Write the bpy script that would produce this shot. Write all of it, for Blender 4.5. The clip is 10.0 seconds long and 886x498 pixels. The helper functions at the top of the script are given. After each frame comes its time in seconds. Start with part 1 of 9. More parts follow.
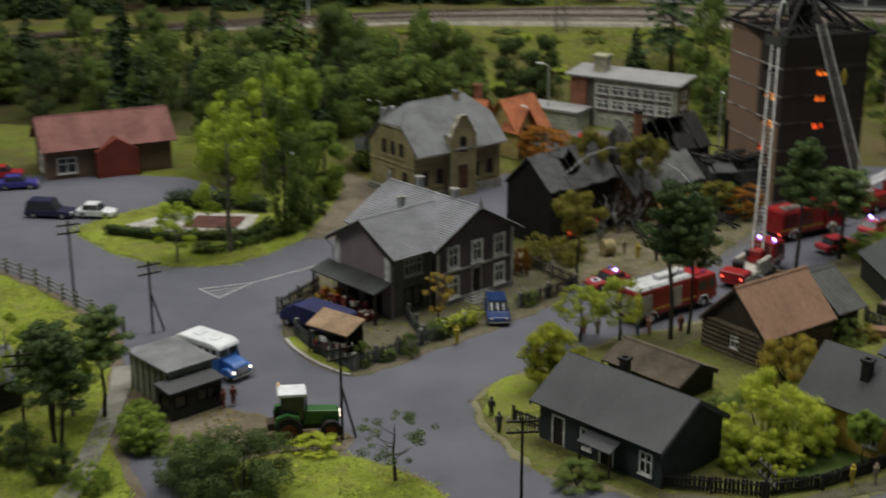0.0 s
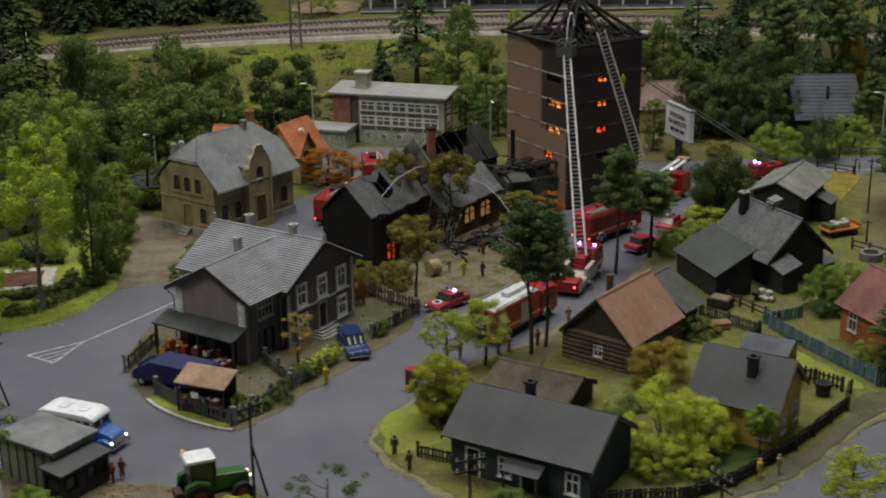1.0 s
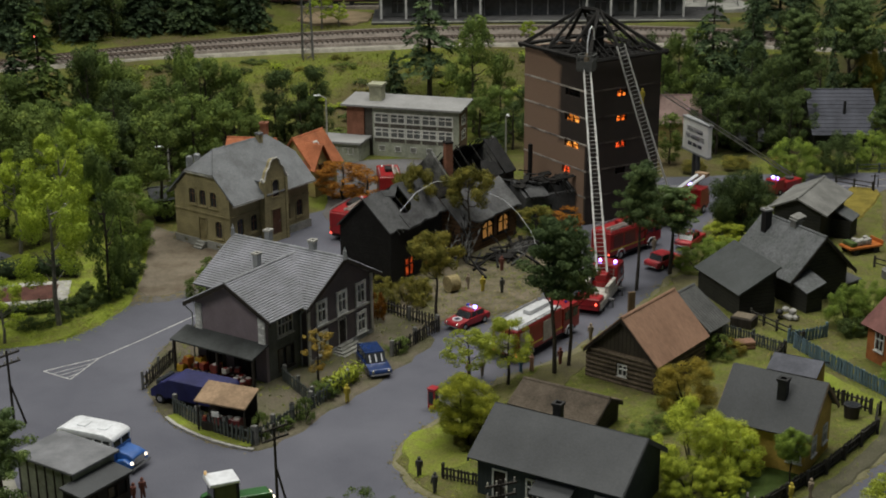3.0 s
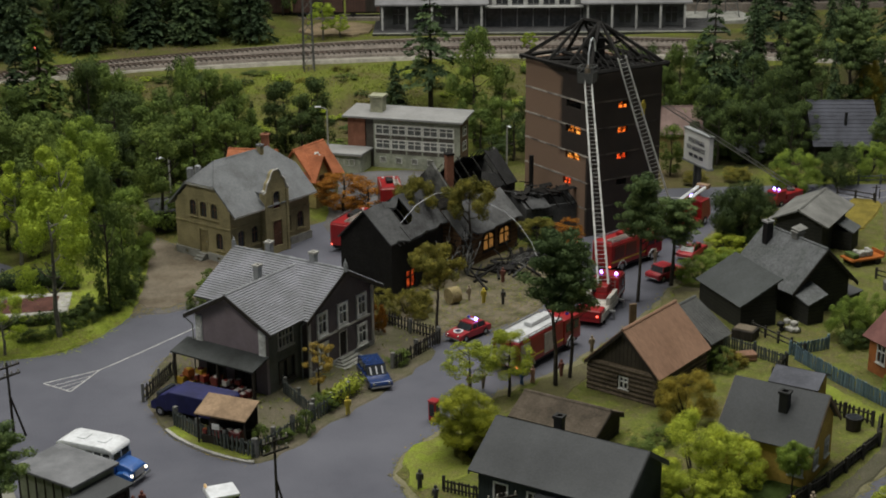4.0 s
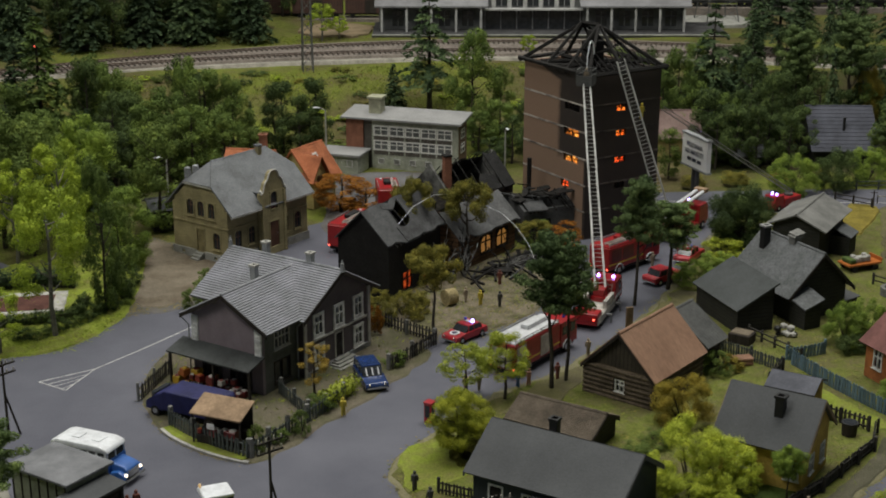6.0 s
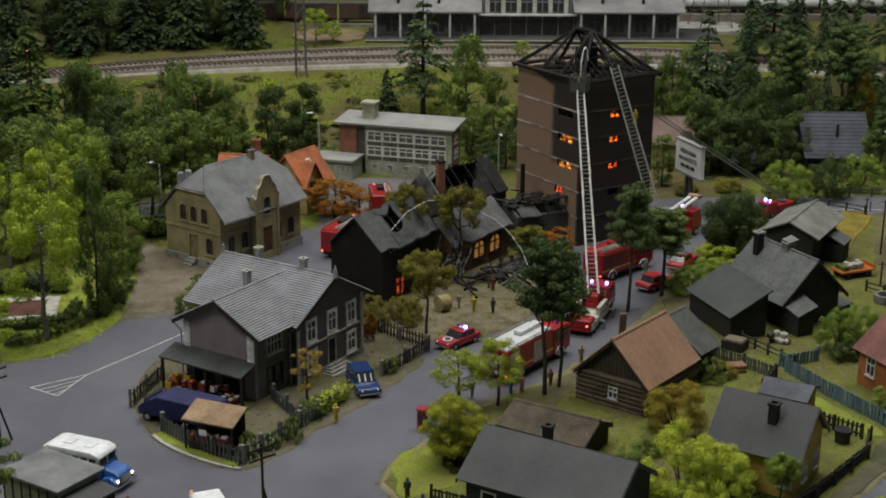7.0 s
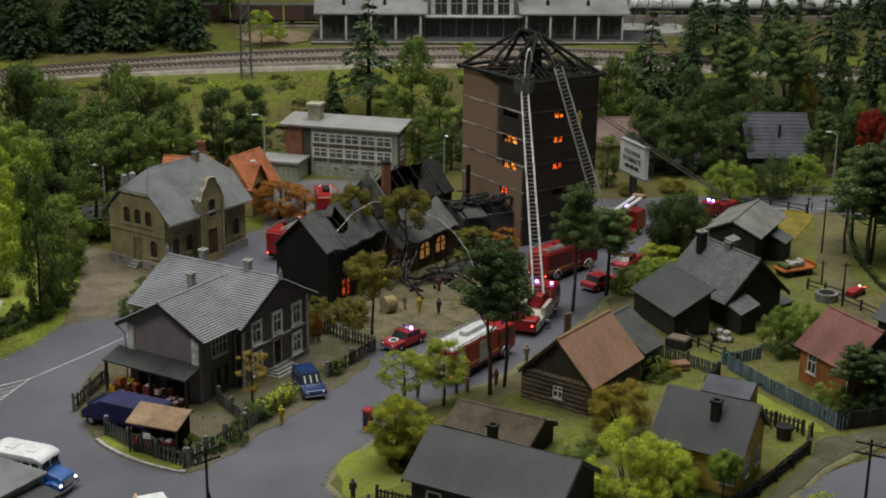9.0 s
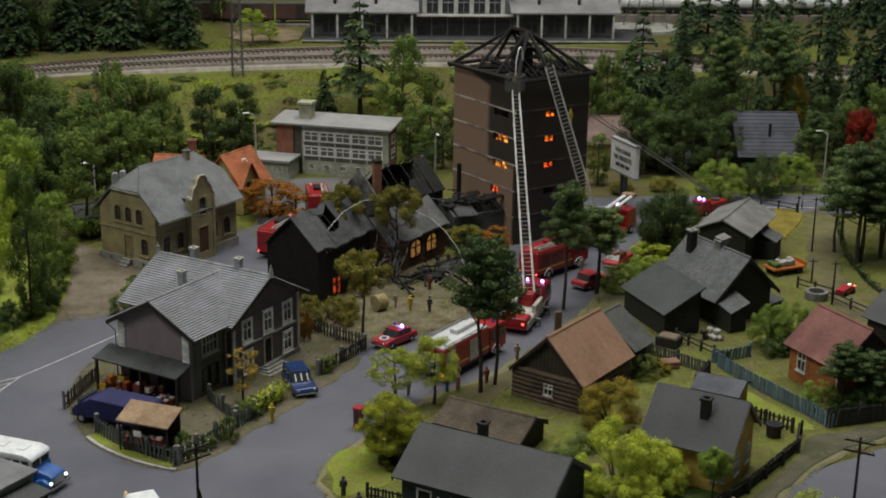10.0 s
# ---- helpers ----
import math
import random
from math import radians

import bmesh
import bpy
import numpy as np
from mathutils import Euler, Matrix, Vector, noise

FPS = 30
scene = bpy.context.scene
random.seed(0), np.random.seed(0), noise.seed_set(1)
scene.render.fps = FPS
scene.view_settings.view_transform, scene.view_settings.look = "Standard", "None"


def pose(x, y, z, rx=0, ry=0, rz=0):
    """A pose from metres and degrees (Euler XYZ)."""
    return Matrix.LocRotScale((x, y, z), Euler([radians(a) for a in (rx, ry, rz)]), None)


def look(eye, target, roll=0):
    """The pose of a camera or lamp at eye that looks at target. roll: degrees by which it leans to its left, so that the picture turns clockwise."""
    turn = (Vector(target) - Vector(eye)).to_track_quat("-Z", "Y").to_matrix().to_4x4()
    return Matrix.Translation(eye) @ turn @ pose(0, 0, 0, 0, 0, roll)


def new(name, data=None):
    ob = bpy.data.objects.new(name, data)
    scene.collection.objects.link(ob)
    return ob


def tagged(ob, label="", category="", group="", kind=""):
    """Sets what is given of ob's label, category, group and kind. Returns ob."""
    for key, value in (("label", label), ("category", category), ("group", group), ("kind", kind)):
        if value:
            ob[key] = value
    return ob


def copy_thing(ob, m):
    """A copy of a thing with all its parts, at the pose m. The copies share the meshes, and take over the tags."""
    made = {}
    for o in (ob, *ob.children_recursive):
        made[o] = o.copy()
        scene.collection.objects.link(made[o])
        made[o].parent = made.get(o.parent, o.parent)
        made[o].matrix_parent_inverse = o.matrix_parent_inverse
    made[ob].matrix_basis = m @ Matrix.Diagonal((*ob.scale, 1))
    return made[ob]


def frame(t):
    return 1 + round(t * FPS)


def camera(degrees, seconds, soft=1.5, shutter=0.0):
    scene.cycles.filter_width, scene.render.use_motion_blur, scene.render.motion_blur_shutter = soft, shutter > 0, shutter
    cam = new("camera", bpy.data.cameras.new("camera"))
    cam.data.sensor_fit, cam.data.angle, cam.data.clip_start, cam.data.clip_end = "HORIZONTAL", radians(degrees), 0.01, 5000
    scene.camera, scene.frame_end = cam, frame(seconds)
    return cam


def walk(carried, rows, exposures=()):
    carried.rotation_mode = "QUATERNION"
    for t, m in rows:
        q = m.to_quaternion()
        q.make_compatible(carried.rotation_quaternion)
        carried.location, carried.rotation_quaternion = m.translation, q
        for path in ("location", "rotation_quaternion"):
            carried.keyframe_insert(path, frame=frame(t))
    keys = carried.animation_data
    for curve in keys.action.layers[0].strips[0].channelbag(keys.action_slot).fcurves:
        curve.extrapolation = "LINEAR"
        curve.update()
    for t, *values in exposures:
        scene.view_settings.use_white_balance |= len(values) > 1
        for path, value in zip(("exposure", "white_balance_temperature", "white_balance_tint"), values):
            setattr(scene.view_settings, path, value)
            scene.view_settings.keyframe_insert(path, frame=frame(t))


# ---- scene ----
# A model village at 1:87. Lengths in the code are centimetres of the model; CM turns them into metres.
CM = 0.01

FOV = 34.76
PATH = [  # seconds, eye in metres, then tilt, lean and turn in degrees
    (0.00, 0.2528, -0.2900, 0.4828, 71.393, 0.086, 14.636),
    (0.20, 0.2171, -0.2789, 0.4891, 70.602, 0.861, 11.501),
    (0.40, 0.1598, -0.2784, 0.4789, 71.085, 1.678, 7.315),
    (0.60, 0.1212, -0.2856, 0.4924, 70.849, 2.423, 3.290),
    (0.80, 0.0943, -0.2882, 0.4980, 71.025, 1.564, 0.560),
    (1.00, 0.0674, -0.2908, 0.5059, 71.330, 0.732, -0.503),
    (1.50, 0.0421, -0.2853, 0.5096, 71.076, 0.139, -0.116),
    (2.00, 0.0430, -0.2755, 0.5094, 71.408, 0.398, -0.419),
    (2.50, 0.0451, -0.2742, 0.5088, 71.482, 0.402, -0.454),
    (4.00, 0.0468, -0.2712, 0.5098, 72.071, 0.427, -0.393),
    (4.50, 0.0466, -0.2715, 0.5088, 72.097, 0.319, -0.233),
    (5.00, 0.0488, -0.2708, 0.5090, 72.132, 0.222, -0.177),
    (5.50, 0.0479, -0.2708, 0.5085, 72.102, 0.046, -0.249),
    (7.00, 0.0475, -0.2681, 0.5090, 72.374, -0.278, -0.547),
    (7.50, 0.0494, -0.2698, 0.5089, 72.382, -0.427, -1.082),
    (8.00, 0.0497, -0.2713, 0.5085, 72.401, -0.717, -1.727),
    (8.50, 0.0503, -0.2715, 0.5087, 72.443, -0.549, -2.217),
    (9.00, 0.0512, -0.2706, 0.5087, 72.468, -0.567, -2.617),
    (9.50, 0.0522, -0.2719, 0.5084, 72.527, -0.668, -2.719),
    (10.00, 0.0519, -0.2722, 0.5082, 72.440, -0.707, -2.931),
]

cam = camera(FOV, 10.0, soft=1.9, shutter=0.5)
walk(cam, [(t, pose(x, y, z, rx, ry, rz)) for t, x, y, z, rx, ry, rz in PATH],
     exposures=((0.0, 0.0), (10.0, 0.0)))

# ---- light: the lamps under the exhibition hall's ceiling, and the hall's dim bounce ----
world = bpy.data.worlds.new("hall")
scene.world = world
world.use_nodes = True
world.node_tree.nodes["Background"].inputs[0].default_value = (0.8, 0.93, 1.0, 1)
world.node_tree.nodes["Background"].inputs[1].default_value = 0.095


def ceiling_lamp(x, y, z, sx, sy, watts, color, target):
    data = bpy.data.lights.new("ceiling_lamp", "AREA")
    data.shape, data.size, data.size_y, data.energy, data.color = "RECTANGLE", sx, sy, watts, color
    ob = new("ceiling_lamp", data)
    ob.matrix_world = look((x, y, z), target)
    return ob


ceiling_lamp(0.25, 1.2, 2.4, 1.6, 0.7, 43, (0.975, 0.955, 0.875), (0.25, 1.2001, 0))
ceiling_lamp(-1.1, 0.2, 2.1, 1.4, 0.7, 25, (0.975, 0.955, 0.875), (-0.1, 1.2, 0))
ceiling_lamp(-0.5, 2.5, 2.5, 2.0, 0.7, 25, (0.975, 0.955, 0.875), (-0.5, 2.4, 0))
ceiling_lamp(0.9, 2.2, 2.5, 1.6, 0.7, 16, (0.975, 0.955, 0.875), (0.8, 2.0, 0))

# ---- materials ----
def node_mat(name):
    m = bpy.data.materials.new(name)
    m.use_nodes = True
    nt = m.node_tree
    return m, nt, nt.nodes["Principled BSDF"]


def coords(nt, scale):
    """Object coordinates in centimetres, stretched by scale."""
    tc = nt.nodes.new("ShaderNodeTexCoord")
    mp = nt.nodes.new("ShaderNodeMapping")
    mp.inputs["Scale"].default_value = [100 * v for v in scale]
    nt.links.new(tc.outputs["Object"], mp.inputs["Vector"])
    return mp.outputs["Vector"]


def noise_node(nt, vec, scale, detail=3.0, rough=0.6):
    n = nt.nodes.new("ShaderNodeTexNoise")
    n.inputs["Scale"].default_value, n.inputs["Detail"].default_value = scale, detail
    n.inputs["Roughness"].default_value = rough
    nt.links.new(vec, n.inputs["Vector"])
    return n.outputs["Fac"]


def ramp(nt, fac, stops):
    r = nt.nodes.new("ShaderNodeValToRGB")
    e = r.color_ramp.elements
    while len(e) < len(stops):
        e.new(0.5)
    for el, (p, c) in zip(e, stops):
        el.position, el.color = p, (*c, 1)
    nt.links.new(fac, r.inputs["Fac"])
    return r.outputs["Color"]


def mix(nt, fac, a, b, mode="MIX"):
    n = nt.nodes.new("ShaderNodeMix")
    n.data_type, n.blend_type = "RGBA", mode
    for sock, v in ((n.inputs[0], fac), (n.inputs[6], a), (n.inputs[7], b)):
        if isinstance(v, (int, float)):
            sock.default_value = v
        elif isinstance(v, tuple):
            sock.default_value = (*v, 1)
        else:
            nt.links.new(v, sock)
    return n.outputs[2]


def bump(nt, bsdf, height, strength, distance):
    b = nt.nodes.new("ShaderNodeBump")
    b.inputs["Strength"].default_value, b.inputs["Distance"].default_value = strength, distance * CM
    nt.links.new(height, b.inputs["Height"])
    nt.links.new(b.outputs["Normal"], bsdf.inputs["Normal"])


def shade(c, k):
    return tuple(min(1.0, v * k) for v in c)


def surface(name, color, rough=0.8, metal=0.0, grain=6.0, stain=0.5, vary=0.25, relief=0.3, depth=0.05,
            other=None, stretch=(1, 1, 1), spread=0.0, spec=0.35):
    """A painted, weathered surface: fine grain, broad stains, relief; spread varies it from object to object."""
    m, nt, b = node_mat(name)
    vec = coords(nt, stretch)
    fine, broad = noise_node(nt, vec, grain, 4), noise_node(nt, vec, stain, 4, 0.65)
    other = other or shade(color, 0.6)
    col = ramp(nt, broad, [(0.35, other), (0.62, color)])
    col = mix(nt, 1.0, col, ramp(nt, fine, [(0.25, (1 - vary,) * 3), (0.75, (1 + vary * 0.4,) * 3)]), "MULTIPLY")
    if spread:
        info = nt.nodes.new("ShaderNodeObjectInfo")
        col = mix(nt, 1.0, col, ramp(nt, info.outputs["Random"], [(0.0, (1 - spread,) * 3), (1.0, (1 + spread * 0.6,) * 3)]), "MULTIPLY")
    nt.links.new(col, b.inputs["Base Color"])
    nt.links.new(ramp(nt, broad, [(0.3, (min(1, rough * 1.1),) * 3), (0.7, (rough * 0.9,) * 3)]), b.inputs["Roughness"])
    b.inputs["Metallic"].default_value = metal
    b.inputs["Specular IOR Level"].default_value = spec
    if relief:
        bump(nt, b, fine, relief, depth)
    return m


def lines(name, color, line, axis="Z", pitch=0.35, width=0.16, rough=0.8, grain=5.0, vary=0.3, depth=0.04, stain=0.5, other=None):
    """Boards or courses too fine to pick apart: thin recessed lines across one axis of the object."""
    m, nt, b = node_mat(name)
    vec = coords(nt, (1, 1, 1))
    sep = nt.nodes.new("ShaderNodeSeparateXYZ")
    nt.links.new(vec, sep.inputs[0])
    mod = nt.nodes.new("ShaderNodeMath")
    mod.operation = "PINGPONG"
    mod.inputs[1].default_value = pitch / 2
    nt.links.new(sep.outputs[axis], mod.inputs[0])
    div = nt.nodes.new("ShaderNodeMath")
    div.operation = "DIVIDE"
    div.inputs[1].default_value = pitch / 2
    nt.links.new(mod.outputs[0], div.inputs[0])
    groove = ramp(nt, div.outputs[0], [(width * 0.4, (0, 0, 0)), (width, (1, 1, 1))])
    fine, broad = noise_node(nt, vec, grain, 4), noise_node(nt, vec, stain, 4)
    col = ramp(nt, broad, [(0.35, other or shade(color, 0.65)), (0.65, color)])
    col = mix(nt, 1.0, col, ramp(nt, fine, [(0.25, (1 - vary,) * 3), (0.75, (1.1,) * 3)]), "MULTIPLY")
    col = mix(nt, groove, line, col)
    nt.links.new(col, b.inputs["Base Color"])
    b.inputs["Roughness"].default_value = rough
    b.inputs["Specular IOR Level"].default_value = 0.3
    bump(nt, b, groove, 0.6, depth)
    return m


def glowing(name, color, strength, base=(0.2, 0.2, 0.2)):
    m, nt, b = node_mat(name)
    b.inputs["Base Color"].default_value = (*base, 1)
    b.inputs["Emission Color"].default_value = (*color, 1)
    b.inputs["Emission Strength"].default_value = strength
    return m


def foliage(name, dark, mid, light, spread=0.3):
    """Foam leaves: hue by island and by tree."""
    m, nt, b = node_mat(name)
    geo = nt.nodes.new("ShaderNodeNewGeometry")
    info = nt.nodes.new("ShaderNodeObjectInfo")
    low, high = [tuple((p + q) / 2 for p, q in zip(mid, c)) for c in (dark, light)]
    col = ramp(nt, geo.outputs["Random Per Island"], [(0.0, low), (0.55, mid), (1.0, high)])
    col = mix(nt, 1.0, col, ramp(nt, info.outputs["Random"], [(0.0, (1 - spread * 1.2, 1 - spread * 1.2, 1 - spread * 1.2)), (1.0, (1 + spread * 0.6, 1 + spread * 0.4, 1.0))]), "MULTIPLY")
    # Noise paints warm highlights and cool dark gaps into the leaf colour.
    light_noise = noise_node(nt, coords(nt, (1, 1, 1)), 0.75, 3.0)
    col = mix(nt, 1.0, col, ramp(nt, light_noise, [(0.3, (0.55, 0.6, 0.64)), (0.5, (1, 1, 1)), (0.7, (1.5, 1.4, 1.12))]), "MULTIPLY")
    nt.links.new(col, b.inputs["Base Color"])
    b.inputs["Roughness"].default_value = 0.85
    b.inputs["Specular IOR Level"].default_value = 0.12
    thin = nt.nodes.new("ShaderNodeBsdfTranslucent")
    nt.links.new(col, thin.inputs["Color"])
    both = nt.nodes.new("ShaderNodeMixShader")
    both.inputs[0].default_value = 0.2
    nt.links.new(b.outputs[0], both.inputs[1])
    nt.links.new(thin.outputs[0], both.inputs[2])
    nt.links.new(both.outputs[0], nt.nodes["Material Output"].inputs["Surface"])
    return m


def glass(name, color=(0.02, 0.022, 0.025), rough=0.12):
    m, nt, b = node_mat(name)
    vec = coords(nt, (1, 1, 1))
    nt.links.new(ramp(nt, noise_node(nt, vec, 1.2), [(0.3, color), (0.7, shade(color, 2.0))]), b.inputs["Base Color"])
    b.inputs["Roughness"].default_value = rough
    return m


def turf(name, fresh, olive, dry, patch_size=0.12, grain=4.0):
    """Grass flock: drifts of fresh, olive and dry fibre, fine grain over them."""
    m, nt, b = node_mat(name)
    vec = coords(nt, (1, 1, 1))
    broad, mid, fine = noise_node(nt, vec, patch_size, 5, 0.6), noise_node(nt, vec, patch_size * 4.5, 4, 0.65), noise_node(nt, vec, grain, 4, 0.7)
    col = ramp(nt, broad, [(0.3, dry), (0.44, olive), (0.56, fresh), (0.72, shade(fresh, 1.2))])
    col = mix(nt, ramp(nt, mid, [(0.45, (0, 0, 0)), (0.68, (0.75, 0.75, 0.75))]), col, dry)
    col = mix(nt, ramp(nt, mid, [(0.28, (0.6, 0.6, 0.6)), (0.45, (0, 0, 0))]), col, shade(fresh, 0.55))
    col = mix(nt, 1.0, col, ramp(nt, fine, [(0.25, (0.55, 0.55, 0.55)), (0.75, (1.25, 1.25, 1.2))]), "MULTIPLY")
    nt.links.new(col, b.inputs["Base Color"])
    b.inputs["Roughness"].default_value = 0.95
    b.inputs["Specular IOR Level"].default_value = 0.15
    bump(nt, b, fine, 0.8, 0.25)
    return m


ASPHALT = surface("asphalt", (0.12, 0.122, 0.15), 0.85, grain=9, stain=0.06, vary=0.3, relief=0.25, depth=0.02, other=(0.092, 0.094, 0.118))
GRASS = turf("grass", (0.155, 0.178, 0.04), (0.128, 0.128, 0.042), (0.16, 0.138, 0.072), 0.16, 5.0)
MEADOW = turf("meadow", (0.135, 0.162, 0.027), (0.092, 0.096, 0.028), (0.115, 0.09, 0.048), 0.045, 2.5)
DIRT = surface("dirt", (0.19, 0.16, 0.12), 0.95, grain=6, stain=0.25, vary=0.4, relief=0.6, depth=0.1, other=(0.12, 0.095, 0.065))
GRAVEL = surface("gravel", (0.2, 0.165, 0.115), 0.95, grain=7, stain=0.4, vary=0.7, relief=0.9, depth=0.1, other=(0.085, 0.082, 0.035))
KERB = surface("kerbstone", (0.42, 0.41, 0.38), 0.85, grain=6, stain=1.0, vary=0.3)
PAINT_LINE = surface("road_paint", (0.55, 0.55, 0.54), 0.8, grain=5, stain=1.2, vary=0.4, other=(0.32, 0.32, 0.32))
BALLAST = surface("ballast", (0.25, 0.215, 0.185), 0.95, grain=5, stain=0.4, vary=0.6, relief=0.9, depth=0.15)
CONCRETE = surface("concrete", (0.36, 0.36, 0.33), 0.85, grain=5, stain=0.5)
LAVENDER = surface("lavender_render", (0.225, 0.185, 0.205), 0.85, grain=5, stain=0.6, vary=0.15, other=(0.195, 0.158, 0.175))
# The lavender at half value: shade on the street side, put into its colour.
LAVENDER_SHADED = surface("shaded_lavender", (0.115, 0.095, 0.1), 0.85, grain=5, stain=0.5, vary=0.2, other=(0.09, 0.075, 0.08))
TRIM = surface("pale_trim", (0.52, 0.5, 0.46), 0.7, grain=5, stain=1.0, vary=0.2)
PLINTH = surface("grey_plinth", (0.3, 0.31, 0.32), 0.85, grain=5, stain=0.7)
SLATE = surface("grey_roof", (0.25, 0.255, 0.29), 0.7, grain=4, stain=0.25, vary=0.2, other=(0.175, 0.18, 0.195))
RIB = surface("grey_roof_rib", (0.27, 0.28, 0.3), 0.65, grain=4, stain=0.5, vary=0.2)
STONE_ROOF = surface("slate_roof", (0.17, 0.178, 0.19), 0.75, grain=5, stain=0.35, vary=0.3, other=(0.11, 0.115, 0.12))
SOIL = surface("garden_soil", (0.14, 0.118, 0.085), 0.95, grain=6, stain=0.25, vary=0.4, relief=0.8, depth=0.15, other=(0.085, 0.085, 0.04))
TARPAPER = surface("tar_paper", (0.074, 0.078, 0.083), 0.8, grain=6, stain=0.15, vary=0.2, other=(0.059, 0.062, 0.066))
DARK_ROOF = surface("weathered_dark_roof", (0.112, 0.117, 0.125), 0.8, grain=4, stain=0.9, vary=0.5, relief=0.5, depth=0.06, other=(0.085, 0.092, 0.092))
PALE_ROOF = surface("pale_grey_roof", (0.27, 0.27, 0.27), 0.8, grain=4, stain=0.3, vary=0.2, other=(0.22, 0.22, 0.22))
OCHRE = lines("ochre_stone", (0.35, 0.3, 0.16), (0.25, 0.21, 0.115), "Z", 0.45, 0.14)
YELLOW_WALL = surface("yellow_plaster", (0.46, 0.31, 0.07), 0.85, grain=4, stain=0.6, vary=0.25, other=(0.34, 0.23, 0.06))
LOGS = lines("logs", (0.15, 0.115, 0.075), (0.03, 0.022, 0.015), "Z", 0.42, 0.25, depth=0.08)
DARK_WOOD = lines("dark_boards", (0.035, 0.035, 0.03), (0.008, 0.008, 0.008), "Z", 0.4, 0.2)
GREEN_BOARDS = lines("blue_green_boards", (0.045, 0.058, 0.06), (0.015, 0.02, 0.02), "X", 0.35, 0.15)
RUST_ROOF = surface("rusty_tin", (0.29, 0.17, 0.112), 0.75, grain=4, stain=0.3, vary=0.3, other=(0.22, 0.125, 0.08), stretch=(1.6, 0.5, 0.5))
CORRUGATED = surface("corrugated_tin", (0.105, 0.107, 0.105), 0.6, grain=4, stain=0.4, vary=0.3)
SHINGLE = surface("brown_shingle", (0.17, 0.135, 0.1), 0.85, grain=5, stain=0.5, vary=0.4, spread=0.35)
ORANGE_TILE = surface("orange_tile", (0.42, 0.14, 0.06), 0.8, grain=5, stain=0.5, vary=0.3)
CREAM = surface("cream_render", (0.42, 0.34, 0.14), 0.85, grain=4, stain=0.6)
MAROON_ROOF = surface("maroon_roof", (0.2, 0.085, 0.075), 0.8, grain=5, stain=0.3, vary=0.2)
RED_BOARDS = lines("red_boards", (0.2, 0.04, 0.025), (0.06, 0.012, 0.01), "X", 0.4, 0.2)
ORANGE_WALL = surface("orange_boards", (0.42, 0.15, 0.05), 0.8, grain=4, stain=0.6)
BRICK = surface("brown_brick", (0.175, 0.112, 0.076), 0.85, grain=8, stain=0.35, vary=0.3, other=(0.125, 0.082, 0.058))
GRASS_BRIGHT = turf("fresh_grass", (0.25, 0.31, 0.045), (0.19, 0.22, 0.04), (0.2, 0.18, 0.07), 0.12, 5.0)
RED_BRICK = surface("red_brick", (0.3, 0.13, 0.08), 0.85, grain=8, stain=0.6, vary=0.35)
CHAR = surface("charred", (0.011, 0.01, 0.0095), 0.8, grain=5, stain=0.5, vary=0.5, relief=0.7, depth=0.12, other=(0.02, 0.019, 0.018), spec=0.2)
ASH = surface("ash_grey", (0.085, 0.087, 0.09), 0.9, grain=4, stain=0.4, vary=0.4, other=(0.04, 0.04, 0.042))
OFFICE = surface("pale_green_panel", (0.4, 0.42, 0.34), 0.8, grain=4, stain=0.6)
OFFICE_DARK = surface("dark_panel", (0.1, 0.09, 0.075), 0.7, grain=4, stain=0.8)
WHITE = surface("white_paint", (0.74, 0.74, 0.72), 0.5, grain=4, stain=1.0, vary=0.12, relief=0.1)
GLASS = glass("window_glass")
BARK = surface("bark", (0.06, 0.05, 0.038), 0.9, grain=5, stain=1.0, vary=0.5)
PALE_BARK = surface("pale_bark", (0.2, 0.19, 0.16), 0.9, grain=5, stain=1.0, vary=0.5)
BLACK = surface("black_iron", (0.014, 0.014, 0.015), 0.6, grain=6, stain=1.0)
DARK_TIMBER = surface("dark_timber", (0.035, 0.028, 0.022), 0.8, grain=5, stain=1.0, vary=0.5, stretch=(1, 1, 0.2))
STEEL = surface("steel", (0.36, 0.36, 0.37), 0.45, metal=0.6, grain=5, stain=1.0)
RUST = surface("rusty_rail", (0.09, 0.06, 0.045), 0.7, metal=0.3, grain=6, stain=1.0)
LEAF_PARK = foliage("leaf_park", (0.1, 0.155, 0.03), (0.2, 0.29, 0.055), (0.33, 0.43, 0.1), 0.2)
LEAF_SOFT = foliage("leaf_soft", (0.06, 0.1, 0.03), (0.13, 0.195, 0.052), (0.24, 0.315, 0.1))
LEAF_YARD = foliage("leaf_yard_pine", (0.055, 0.09, 0.04), (0.125, 0.185, 0.075), (0.22, 0.3, 0.13))
LEAF_LIME = foliage("leaf_lime", (0.2, 0.25, 0.03), (0.33, 0.39, 0.055), (0.5, 0.55, 0.11), 0.15)
LEAF_VERGE = foliage("leaf_verge", (0.15, 0.165, 0.02), (0.34, 0.375, 0.042), (0.58, 0.6, 0.11), 0.15)
LEAF_STRAW = foliage("leaf_straw", (0.2, 0.14, 0.03), (0.36, 0.26, 0.06), (0.48, 0.38, 0.1), 0.1)
LEAF_LIGHT = foliage("leaf_light", (0.165, 0.235, 0.028), (0.32, 0.42, 0.05), (0.52, 0.62, 0.11), 0.14)
LEAF_MID = foliage("leaf_mid", (0.065, 0.1, 0.03), (0.135, 0.195, 0.052), (0.24, 0.31, 0.095))
LEAF_DARK = foliage("leaf_dark", (0.035, 0.055, 0.024), (0.075, 0.115, 0.042), (0.14, 0.19, 0.07))
